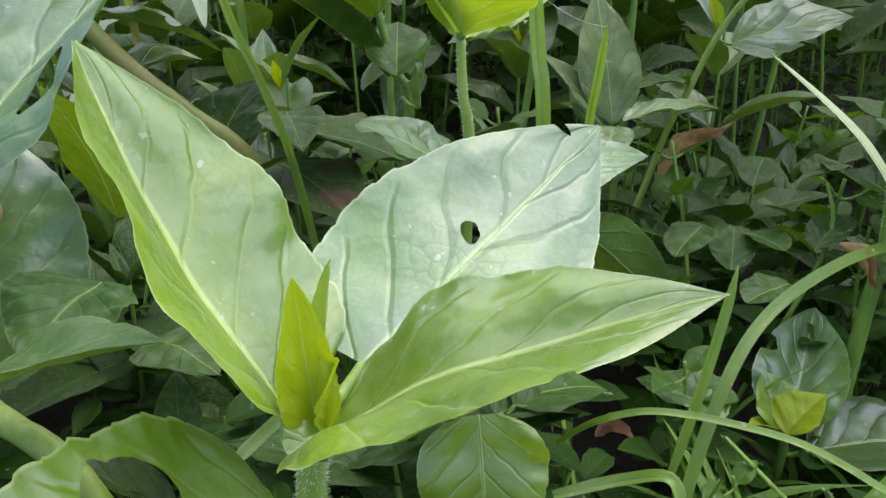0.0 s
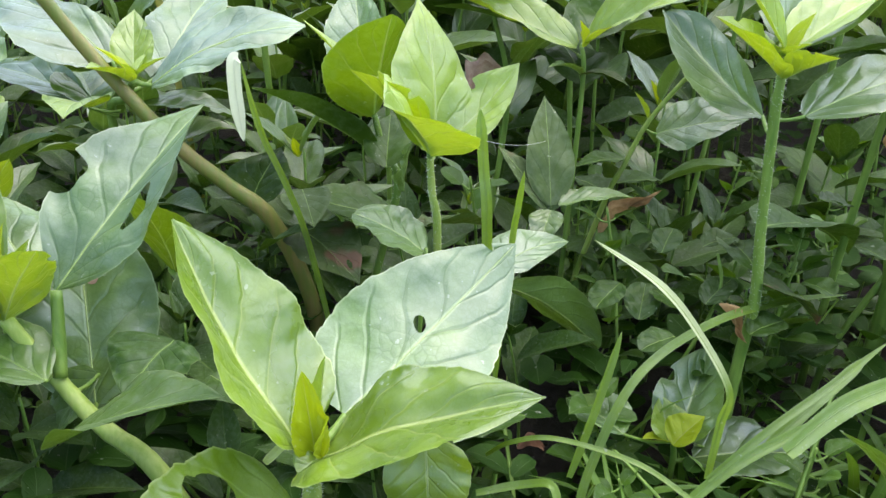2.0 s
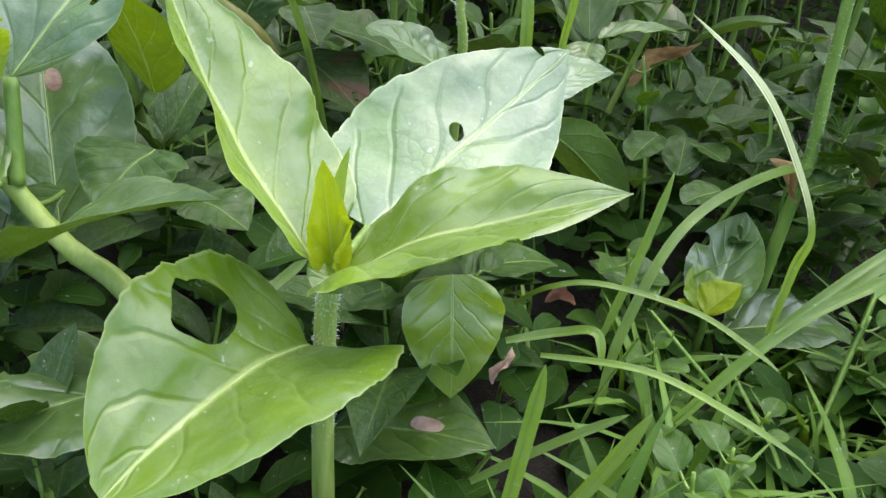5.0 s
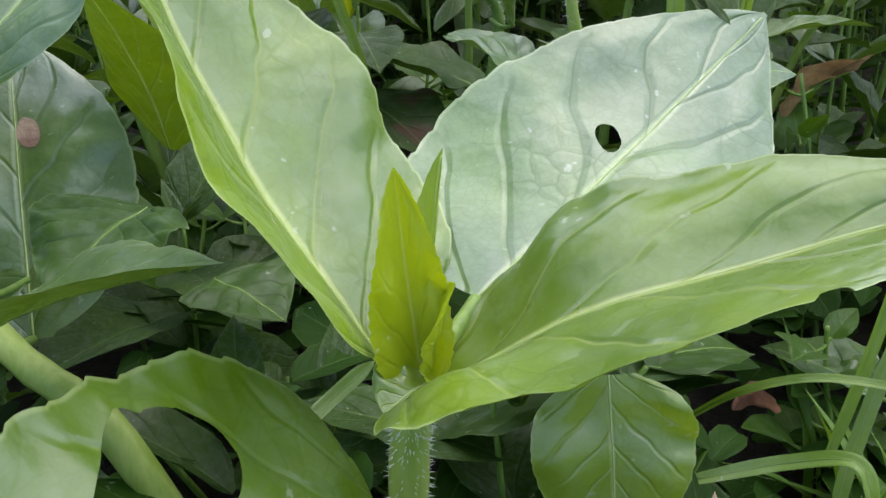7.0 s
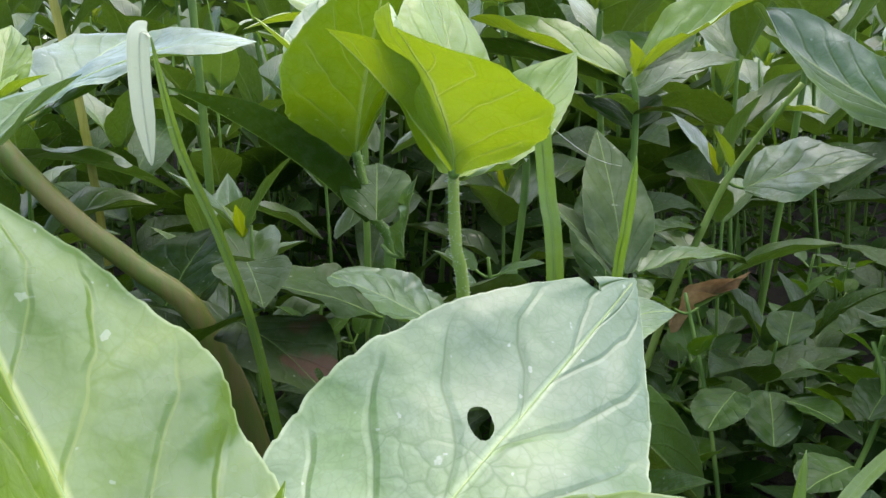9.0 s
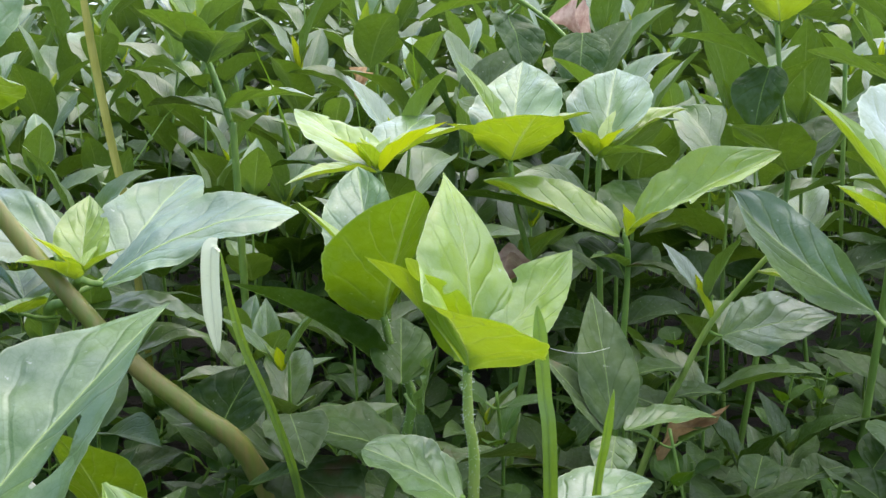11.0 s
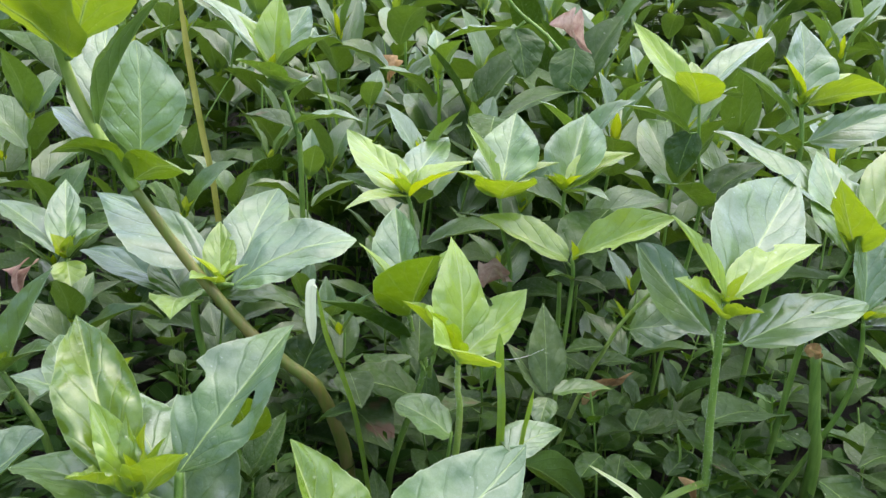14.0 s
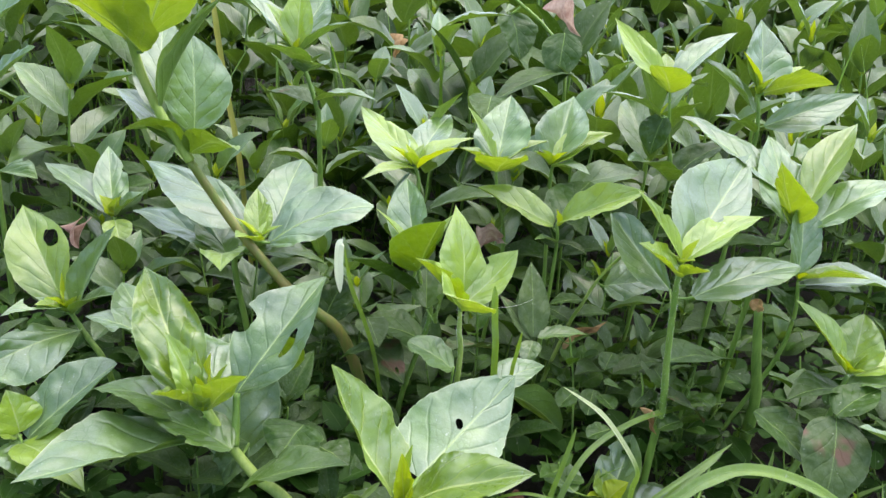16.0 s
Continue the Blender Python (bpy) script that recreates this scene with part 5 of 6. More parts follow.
leaf(round_leaf_weed, (0.0879, 0.2200, 0.0742), (0.0927, 0.2350, 0.0830), 0.015, 0, 0.05, 14, SHADED_LEAF, "round")
leaf(round_leaf_weed, (0.0953, 0.2300, 0.0824), (0.1010, 0.2150, 0.0825), 0.013, 0, 0.05, 14, SHADED_LEAF, "round")
leaf(round_leaf_weed, (0.0988, 0.2400, 0.0946), (0.1050, 0.2500, 0.1014), 0.013, 0, 0.05, 14, SHADED_LEAF, "round")
leaf(round_leaf_weed, (0.1151, 0.2400, 0.0979), (0.1300, 0.2450, 0.1002), 0.015, 0, 0.05, 14, SHADED_LEAF, "round")
leaf(round_leaf_weed, (0.1362, 0.2400, 0.1016), (0.1500, 0.2500, 0.1090), 0.016, 0, 0.05, 14, SHADED_LEAF, "round")
leaf(round_leaf_weed, (0.1084, 0.2300, 0.0874), (0.0961, 0.2250, 0.0934), 0.012, 0, 0.05, 14, SHADED_LEAF, "round")
leaf(round_leaf_weed, (0.0811, 0.2300, 0.0852), (0.0702, 0.2200, 0.0787), 0.015, 0, 0.05, 14, SHADED_LEAF, "round")
leaf(round_leaf_weed, (0.1495, 0.2200, 0.0930), (0.1573, 0.2100, 0.0922), 0.015, 0, 0.05, 14, SHADED_LEAF, "round")
leaf(round_leaf_weed, (0.1709, 0.2300, 0.1043), (0.1786, 0.2200, 0.1031), 0.016, 0, 0.05, 14, SHADED_LEAF, "round")
leaf(round_leaf_weed, (0.0969, 0.2000, 0.0786), (0.0834, 0.1950, 0.0752), 0.015, 0, 0.05, 14, SHADED_LEAF, "round")
leaf(round_leaf_weed, (0.1628, 0.2500, 0.1160), (0.1759, 0.2500, 0.1131), 0.016, 0, 0.05, 14, SHADED_LEAF, "round")

cut_weed = weed("broken_stalk", "thick green stalk broken off short with a dried end",
    [(0.1886, 0.2500, 0.1383), (0.1954, 0.2500, 0.1026), (0.2013, 0.2500, 0.0699)], thick=0.0048)
leaf(cut_weed, (0.1871, 0.2490, 0.1371), (0.1884, 0.2500, 0.1452), 0.010, 0, 0.05, 30, DRY, "round", teeth=0.0)
leaf(cut_weed, (0.1894, 0.2480, 0.1378), (0.1824, 0.2460, 0.1435), 0.008, 0, 0.05, 30, DRY, "round", teeth=0.0)

sprig_weed = weed("low_weed", "slender pale green sprig leaning in the shade",
    [(0.1124, 0.2720, 0.1661), (0.0966, 0.2800, 0.1395), (0.0887, 0.2860, 0.1157), (0.0831, 0.2900, 0.0980), (0.0700, 0.2950, 0.0400)], thick=0.0018, material=FRESH_STALK)
petiole(sprig_weed, (0.0953, 0.2810, 0.1354), (0.1003, 0.2800, 0.1335), 0.0008)
leaf(sprig_weed, (0.1003, 0.2800, 0.1335), (0.1350, 0.2680, 0.1440), 0.030, 30, 0.05, 8, GREEN, "ovate")
leaf(sprig_weed, (0.0961, 0.2810, 0.1394), (0.0882, 0.2780, 0.1525), 0.006, 0, 0.03, 24, YOUNG, "lance")
leaf(sprig_weed, (0.1080, 0.2750, 0.1580), (0.1184, 0.2650, 0.1568), 0.008, 0, 0.03, 24, YOUNG, "lance")
leaf(sprig_weed, (0.0889, 0.2870, 0.1194), (0.0659, 0.2800, 0.1172), 0.016, 0, 0.05, 14, SHADED_LEAF, "ovate")
leaf(sprig_weed, (0.0869, 0.2880, 0.1074), (0.1126, 0.3000, 0.1043), 0.018, 0, 0.05, 14, SHADED_LEAF, "ovate")
leaf(sprig_weed, (0.0849, 0.2900, 0.1010), (0.0683, 0.3100, 0.1022), 0.020, 0, 0.05, 14, SHADED_LEAF, "ovate")

cup_weed = weed("low_weed", "small bright weed with a cupped leaf in the grass",
    [(0.1021, 0.1980, 0.0316), (0.1040, 0.2000, 0.0200)], thick=0.002)
leaf(cup_weed, (0.1036, 0.1980, 0.0304), (0.1199, 0.2280, 0.0574), 0.032, 0, -0.03, 34, GREEN, "wide", fine=1)
leaf(cup_weed, (0.1008, 0.1980, 0.0321), (0.0979, 0.2100, 0.0453), 0.020, 0, 0, 30, YOUNG, "ovate")
leaf(cup_weed, (0.1012, 0.1950, 0.0324), (0.1136, 0.2000, 0.0429), 0.018, 0, 0.04, 24, BUD, "ovate")
petiole(cup_weed, (0.1038, 0.1998, 0.0211), (0.1119, 0.2000, 0.0224), 0.0012)
leaf(cup_weed, (0.1119, 0.2000, 0.0224), (0.1597, 0.2000, 0.0251), 0.034, 8, 0.06, 14, GREEN, "ovate", fine=1)
leaf(cup_weed, (0.1006, 0.2000, 0.0299), (0.0873, 0.1900, 0.0388), 0.008, 0, 0.04, 24, BUD, "ovate")
petiole(cup_weed, (0.1021, 0.1980, 0.0316), (0.0802, 0.1900, 0.0407), 0.0009)
leaf(cup_weed, (0.0802, 0.1900, 0.0407), (0.0609, 0.2150, 0.0392), 0.026, 0, 0.06, 18, GREEN, "ovate")

grass_blade("grass_blade", "bent grass blade with a broad lower half and pale fine tip", [(0.0918, 0.1330, 0.0690), (0.0925, 0.1330, 0.0887), (0.0922, 0.1310, 0.1021), (0.0789, 0.1260, 0.1239), (0.0661, 0.1220, 0.1394), (0.0478, 0.1170, 0.1535)], 0.0036, PALE_TIP)
grass_blade("grass_blade", "long arching grass blade with a water drop at its tip", [(0.0568, 0.1500, 0.0221), (0.0618, 0.1600, 0.0458), (0.0790, 0.1780, 0.0746), (0.1090, 0.2000, 0.0842), (0.1441, 0.2200, 0.0842), (0.1740, 0.2320, 0.0816)], 0.0044, BLADE)
grass_blade("grass_blade", "thin grass blade arched across the gap", [(0.0260, 0.1500, 0.0615), (0.0340, 0.1450, 0.0710), (0.0469, 0.1400, 0.0765), (0.0689, 0.1300, 0.0766), (0.0823, 0.1200, 0.0730), (0.0886, 0.1150, 0.0700)], 0.0022, BLADE)
grass_blade("grass_blade", "upright bright green grass blade", [(0.0280, 0.1750, 0.0600), (0.0318, 0.1720, 0.1252), (0.0331, 0.1710, 0.1393), (0.0346, 0.1710, 0.1520)], 0.0030, BLADE, face=(0.3, -1, 0.1))
grass_blade("grass_blade", "wide pale grass blade leaning on a leaf", [(0.0270, 0.1880, 0.0600), (0.0246, 0.1915, 0.1266), (0.0232, 0.1950, 0.1420), (0.0219, 0.1970, 0.1560), (0.0212, 0.1985, 0.1640)], 0.0050, BLADE, face=(0.1, -1, 0.1))
grass_blade("grass_blade", "grass stalk bent over at the top", [(-0.0300, 0.2150, 0.0400), (-0.0408, 0.2140, 0.1036), (-0.0481, 0.2140, 0.1292), (-0.0565, 0.2140, 0.1511), (-0.0612, 0.2140, 0.1748)], 0.0032, BLADE, face=(0.1, -1, 0.1))
grass_blade("grass_blade", "pale folded end of the bent grass stalk", [(-0.0619, 0.2145, 0.1753), (-0.0633, 0.2135, 0.1741), (-0.0635, 0.2130, 0.1630), (-0.0622, 0.2125, 0.1465)], 0.0066, PALE_BLADE, face=(0.05, -1, 0.5))
grass_blade("grass_blade", "short slanting grass blade", [(0.0545, 0.1550, 0.0490), (0.0628, 0.1630, 0.0731), (0.0703, 0.1720, 0.0964)], 0.0042, BLADE, face=(0.3, -1, 0.3))
grass_blade("grass_blade", "broad grass blade at the sunny edge", [(0.0685, 0.1200, 0.0475), (0.0894, 0.1250, 0.0731), (0.1137, 0.1350, 0.0833), (0.1559, 0.1500, 0.0926)], 0.0044, BLADE)
grass_blade("grass_blade", "narrow grass blade at the sunny edge", [(0.0889, 0.1250, 0.0752), (0.1063, 0.1300, 0.0904), (0.1246, 0.1400, 0.0978), (0.1443, 0.1500, 0.1080)], 0.0032, BLADE)
grass_blade("grass_blade", "short grass blade rising from the soil", [(0.0193, 0.0800, 0.0432), (0.0226, 0.0850, 0.0662), (0.0257, 0.0900, 0.0877)], 0.0050, BLADE, face=(0.2, -1, 0.3))
grass_blade("grass_blade", "short grass blade leaning to the side", [(0.0258, 0.0750, 0.0504), (0.0371, 0.0800, 0.0652), (0.0481, 0.0850, 0.0810)], 0.0052, BLADE, face=(0.2, -1, 0.3))
grass_blade("grass_blade", "thin pale grass blade near the soil", [(0.0145, 0.1000, 0.0424), (0.0324, 0.1000, 0.0561), (0.0489, 0.1000, 0.0669)], 0.0030, BLADE)
grass_blade("grass_blade", "pale curved grass blade near the soil", [(0.0225, 0.1300, 0.0632), (0.0361, 0.1300, 0.0670), (0.0445, 0.1250, 0.0710), (0.0462, 0.1200, 0.0633)], 0.0034, BLADE)
grass_blade("grass_blade", "long thin grass blade across the soil", [(0.0303, 0.1200, 0.0669), (0.0533, 0.1100, 0.0720), (0.0710, 0.1000, 0.0697), (0.0867, 0.0900, 0.0649)], 0.0024, BLADE)
grass_blade("grass_blade", "grass blade hidden behind the large leaf", [(-0.0411, 0.1300, 0.0719), (-0.0375, 0.1350, 0.0737), (-0.0312, 0.1400, 0.0779)], 0.0040, BLADE)
grass_blade("grass_blade", "yellowed dry grass stem", [(-0.1650, 0.4550, 0.0300), (-0.1760, 0.4570, 0.1445), (-0.1845, 0.4570, 0.1962), (-0.1923, 0.4570, 0.2493), (-0.1976, 0.4570, 0.2995)], 0.0062, YELLOW_STALK, face=(0.1, -1, 0.1))
grass_blade("grass_blade", "long grass blade at the edge of the weeds", [(0.1043, 0.1150, 0.0936), (0.1242, 0.1250, 0.1035), (0.1470, 0.1300, 0.1074), (0.1733, 0.1250, 0.1042), (0.2020, 0.1150, 0.0915)], 0.0078, BLADE)
grass_blade("grass_blade", "bright short grass blade by the arch", [(0.1112, 0.1400, 0.0769), (0.1294, 0.1500, 0.0880), (0.1456, 0.1600, 0.0967)], 0.0050, BLADE)

# ---- small crown leaves at the tips of the weeds ----
leaf(side_weed, (-0.1158, 0.2530, 0.1592), (-0.1123, 0.2612, 0.1676), 0.0050, 5, 0.04, 28, YOUNG, "bud", teeth=0.05)
leaf(side_weed, (-0.1158, 0.2530, 0.1592), (-0.1304, 0.2537, 0.1712), 0.0077, 13, 0.04, 28, BUD, "bud", teeth=0.05)
leaf(side_weed, (-0.1158, 0.2530, 0.1592), (-0.1164, 0.2434, 0.1670), 0.0051, -7, 0.04, 28, YOUNG, "bud", teeth=0.05)
leaf(side_weed, (-0.1158, 0.2530, 0.1592), (-0.1023, 0.2567, 0.1672), 0.0071, -3, 0.04, 28, YOUNG, "bud", teeth=0.05)
leaf(back_weed, (-0.0275, 0.3380, 0.1879), (-0.0225, 0.3471, 0.2012), 0.0089, 3, 0.04, 28, YOUNG, "bud", teeth=0.05)
leaf(back_weed, (-0.0275, 0.3380, 0.1879), (-0.0354, 0.3445, 0.2007), 0.0078, -9, 0.04, 28, BUD, "bud", teeth=0.05)
leaf(back_weed, (-0.0275, 0.3380, 0.1879), (-0.0351, 0.3258, 0.1996), 0.0097, 15, 0.04, 28, YOUNG, "bud", teeth=0.05)
leaf(back_weed, (-0.0275, 0.3380, 0.1879), (-0.0159, 0.3370, 0.1943), 0.0067, -1, 0.04, 28, YOUNG, "bud", teeth=0.05)
leaf(crowned_weed, (0.0264, 0.3220, 0.1947), (0.0330, 0.3128, 0.2057), 0.0073, -10, 0.04, 28, YOUNG, "bud", teeth=0.05)
leaf(crowned_weed, (0.0264, 0.3220, 0.1947), (0.0390, 0.3273, 0.2055), 0.0072, 9, 0.04, 28, BUD, "bud", teeth=0.05)
leaf(crowned_weed, (0.0264, 0.3220, 0.1947), (0.0186, 0.3310, 0.2043), 0.0072, 1, 0.04, 28, YOUNG, "bud", teeth=0.05)
leaf(crowned_weed, (0.0264, 0.3220, 0.1947), (0.0199, 0.3198, 0.2040), 0.0062, 20, 0.04, 28, YOUNG, "bud", teeth=0.05)
leaf(paired_weed, (0.0672, 0.3450, 0.1948), (0.0572, 0.3373, 0.2061), 0.0076, 15, 0.04, 28, YOUNG, "bud", teeth=0.05)
leaf(paired_weed, (0.0672, 0.3450, 0.1948), (0.0747, 0.3338, 0.2064), 0.0090, -3, 0.04, 28, BUD, "bud", teeth=0.05)
leaf(paired_weed, (0.0672, 0.3450, 0.1948), (0.0712, 0.3519, 0.2049), 0.0058, -9, 0.04, 28, YOUNG, "bud", teeth=0.05)
leaf(paired_weed, (0.0672, 0.3450, 0.1948), (0.0598, 0.3545, 0.2016), 0.0057, -2, 0.04, 28, YOUNG, "bud", teeth=0.05)
leaf(stout_weed, (0.1209, 0.2080, 0.1807), (0.1240, 0.1968, 0.1872), 0.0073, 6, 0.04, 28, YOUNG, "bud", teeth=0.05)
leaf(stout_weed, (0.1209, 0.2080, 0.1807), (0.1287, 0.2095, 0.1951), 0.0068, 19, 0.04, 28, BUD, "bud", teeth=0.05)
leaf(stout_weed, (0.1209, 0.2080, 0.1807), (0.1238, 0.2160, 0.1893), 0.0055, -10, 0.04, 28, YOUNG, "bud", teeth=0.05)
leaf(stout_weed, (0.1209, 0.2080, 0.1807), (0.1112, 0.2103, 0.1862), 0.0048, 3, 0.04, 28, YOUNG, "bud", teeth=0.05)
leaf(broad_weed, (0.2014, 0.2620, 0.1904), (0.2103, 0.2623, 0.1994), 0.0068, -13, 0.04, 28, YOUNG, "bud", teeth=0.05)
leaf(broad_weed, (0.2014, 0.2620, 0.1904), (0.2053, 0.2719, 0.1967), 0.0062, -11, 0.04, 28, BUD, "bud", teeth=0.05)
leaf(broad_weed, (0.2014, 0.2620, 0.1904), (0.1911, 0.2614, 0.2022), 0.0070, -18, 0.04, 28, YOUNG, "bud", teeth=0.05)
leaf(broad_weed, (0.2014, 0.2620, 0.1904), (0.1977, 0.2512, 0.2032), 0.0079, -8, 0.04, 28, YOUNG, "bud", teeth=0.05)
leaf(upright_weed, (0.2062, 0.2460, 0.1606), (0.1986, 0.2488, 0.1684), 0.0052, -5, 0.04, 28, YOUNG, "bud", teeth=0.05)
leaf(upright_weed, (0.2062, 0.2460, 0.1606), (0.2060, 0.2369, 0.1695), 0.0054, -18, 0.04, 28, BUD, "bud", teeth=0.05)
leaf(upright_weed, (0.2062, 0.2460, 0.1606), (0.2157, 0.2427, 0.1683), 0.0055, -4, 0.04, 28, YOUNG, "bud", teeth=0.05)
leaf(upright_weed, (0.2062, 0.2460, 0.1606), (0.2128, 0.2604, 0.1700), 0.0089, 16, 0.04, 28, YOUNG, "bud", teeth=0.05)
leaf(far_side_weed, (-0.2297, 0.2490, 0.1042), (-0.2397, 0.2520, 0.1180), 0.0089, 11, 0.04, 28, YOUNG, "bud", teeth=0.05)
leaf(far_side_weed, (-0.2297, 0.2490, 0.1042), (-0.2382, 0.2390, 0.1172), 0.0090, -10, 0.04, 28, BUD, "bud", teeth=0.05)
leaf(far_side_weed, (-0.2297, 0.2490, 0.1042), (-0.2220, 0.2419, 0.1181), 0.0086, 6, 0.04, 28, YOUNG, "bud", teeth=0.05)
leaf(far_side_weed, (-0.2297, 0.2490, 0.1042), (-0.2242, 0.2572, 0.1174), 0.0073, 5, 0.04, 28, YOUNG, "bud", teeth=0.05)
leaf(middle_side_weed, (-0.2477, 0.3650, 0.1239), (-0.2412, 0.3604, 0.1408), 0.0094, -18, 0.04, 28, YOUNG, "bud", teeth=0.05)
leaf(middle_side_weed, (-0.2477, 0.3650, 0.1239), (-0.2439, 0.3749, 0.1374), 0.0075, -17, 0.04, 28, BUD, "bud", teeth=0.05)
leaf(middle_side_weed, (-0.2477, 0.3650, 0.1239), (-0.2563, 0.3649, 0.1358), 0.0069, 5, 0.04, 28, YOUNG, "bud", teeth=0.05)
leaf(middle_side_weed, (-0.2477, 0.3650, 0.1239), (-0.2472, 0.3562, 0.1305), 0.0059, -20, 0.04, 28, YOUNG, "bud", teeth=0.05)
leaf(high_weed, (-0.1221, 0.4050, 0.2475), (-0.1331, 0.3991, 0.2593), 0.0078, -6, 0.04, 28, YOUNG, "bud", teeth=0.05)
leaf(high_weed, (-0.1221, 0.4050, 0.2475), (-0.1181, 0.4005, 0.2586), 0.0063, 1, 0.04, 28, BUD, "bud", teeth=0.05)
leaf(high_weed, (-0.1221, 0.4050, 0.2475), (-0.1155, 0.4141, 0.2607), 0.0093, 8, 0.04, 28, YOUNG, "bud", teeth=0.05)
leaf(high_weed, (-0.1221, 0.4050, 0.2475), (-0.1262, 0.4180, 0.2554), 0.0075, -4, 0.04, 28, YOUNG, "bud", teeth=0.05)
leaf(tall_weed, (0.1388, 0.3450, 0.2521), (0.1270, 0.3402, 0.2636), 0.0082, -20, 0.04, 28, YOUNG, "bud", teeth=0.05)
leaf(tall_weed, (0.1388, 0.3450, 0.2521), (0.1431, 0.3374, 0.2598), 0.0063, 9, 0.04, 28, BUD, "bud", teeth=0.05)
leaf(tall_weed, (0.1388, 0.3450, 0.2521), (0.1448, 0.3489, 0.2635), 0.0059, 11, 0.04, 28, YOUNG, "bud", teeth=0.05)
leaf(tall_weed, (0.1388, 0.3450, 0.2521), (0.1319, 0.3498, 0.2601), 0.0062, 3, 0.04, 28, YOUNG, "bud", teeth=0.05)
leaf(crown_weed, (-0.1676, 0.2150, 0.1090), (-0.1760, 0.2148, 0.1240), 0.0071, -8, 0.04, 28, YOUNG, "bud", teeth=0.05)
leaf(crown_weed, (-0.1676, 0.2150, 0.1090), (-0.1664, 0.2084, 0.1222), 0.0062, 15, 0.04, 28, BUD, "bud", teeth=0.05)
leaf(crown_weed, (-0.1676, 0.2150, 0.1090), (-0.1617, 0.2139, 0.1199), 0.0052, 11, 0.04, 28, YOUNG, "bud", teeth=0.05)
leaf(crown_weed, (-0.1676, 0.2150, 0.1090), (-0.1728, 0.2288, 0.1206), 0.0075, -10, 0.04, 28, YOUNG, "bud", teeth=0.05)
leaf(fresh_weed, (0.2005, 0.3500, 0.2524), (0.2102, 0.3489, 0.2636), 0.0076, 10, 0.04, 28, YOUNG, "bud", teeth=0.05)
leaf(fresh_weed, (0.2005, 0.3500, 0.2524), (0.2000, 0.3595, 0.2630), 0.0063, -6, 0.04, 28, BUD, "bud", teeth=0.05)
leaf(fresh_weed, (0.2005, 0.3500, 0.2524), (0.1940, 0.3484, 0.2670), 0.0080, 19, 0.04, 28, YOUNG, "bud", teeth=0.05)
leaf(fresh_weed, (0.2005, 0.3500, 0.2524), (0.2047, 0.3388, 0.2662), 0.0095, 16, 0.04, 28, YOUNG, "bud", teeth=0.05)
leaf(cupped_weed, (0.2331, 0.2150, 0.1172), (0.2280, 0.2218, 0.1307), 0.0074, -11, 0.04, 28, YOUNG, "bud", teeth=0.05)
leaf(cupped_weed, (0.2331, 0.2150, 0.1172), (0.2213, 0.2132, 0.1319), 0.0085, 7, 0.04, 28, BUD, "bud", teeth=0.05)
leaf(cupped_weed, (0.2331, 0.2150, 0.1172), (0.2333, 0.2005, 0.1270), 0.0075, 3, 0.04, 28, YOUNG, "bud", teeth=0.05)
leaf(cupped_weed, (0.2331, 0.2150, 0.1172), (0.2417, 0.2159, 0.1311), 0.0087, -16, 0.04, 28, YOUNG, "bud", teeth=0.05)

# ---- dry leaves ----
def dry_leaf(label, base, tip, width, roll, curl, material):
    """A shrivelled leaf, rolled along its length."""
    base, tip = Vector(base), Vector(tip)
    pts, uvs = blade_grid(Vector((0, 0, 0)), tip - base, width, roll, curl, 68, "lance", 24, 12, twist=150, ripple=0.3, seed=base.x * 40 + 2)
    ob = link("dry_leaf", pts, blade_faces(24, 12), material, None, "", uvs)
    ob.location = base
    return tagged(ob, label, "dead leaf", "dead leaves")


dry_leaf("curled brown dead leaf caught among the weeds", (0.0798, 0.2780, 0.0848), (0.1081, 0.2870, 0.1051), 0.015, 10, 0.1, DRY)
dry_leaf("pinkish dry leaf lying behind the light green weed", (0.0196, 0.3000, 0.1452), (0.0340, 0.3100, 0.1506), 0.030, 0, 0.05, PALE_DRY)
dry_leaf("small brown leaf fallen on the soil", (0.0371, 0.1600, 0.0560), (0.0470, 0.1650, 0.0540), 0.010, 0, 0.05, RUST)
dry_leaf("pale dry leaf hanging among the far stems", (0.0792, 0.6000, 0.2793), (0.1161, 0.5800, 0.2582), 0.040, 0, 0.05, PALE_DRY)
dry_leaf("shrivelled reddish leaf on a far stem", (-0.0648, 0.6000, 0.2441), (-0.0579, 0.6000, 0.2205), 0.024, 20, 0.1, DRY)
dry_leaf("dry brown leaf low beside the tall weed", (-0.2586, 0.3300, 0.1111), (-0.2756, 0.3400, 0.1230), 0.030, 0, 0.1, PALE_DRY)
dry_leaf("small brown dead leaf low in the grass", (0.0190, 0.1170, 0.0590), (0.0235, 0.1240, 0.0660), 0.007, 0, 0.05, PALE_DRY)
dry_leaf("small curled dead leaf in the shade", (0.1164, 0.2150, 0.0849), (0.1261, 0.2050, 0.0736), 0.011, 0, 0.05, DRY)

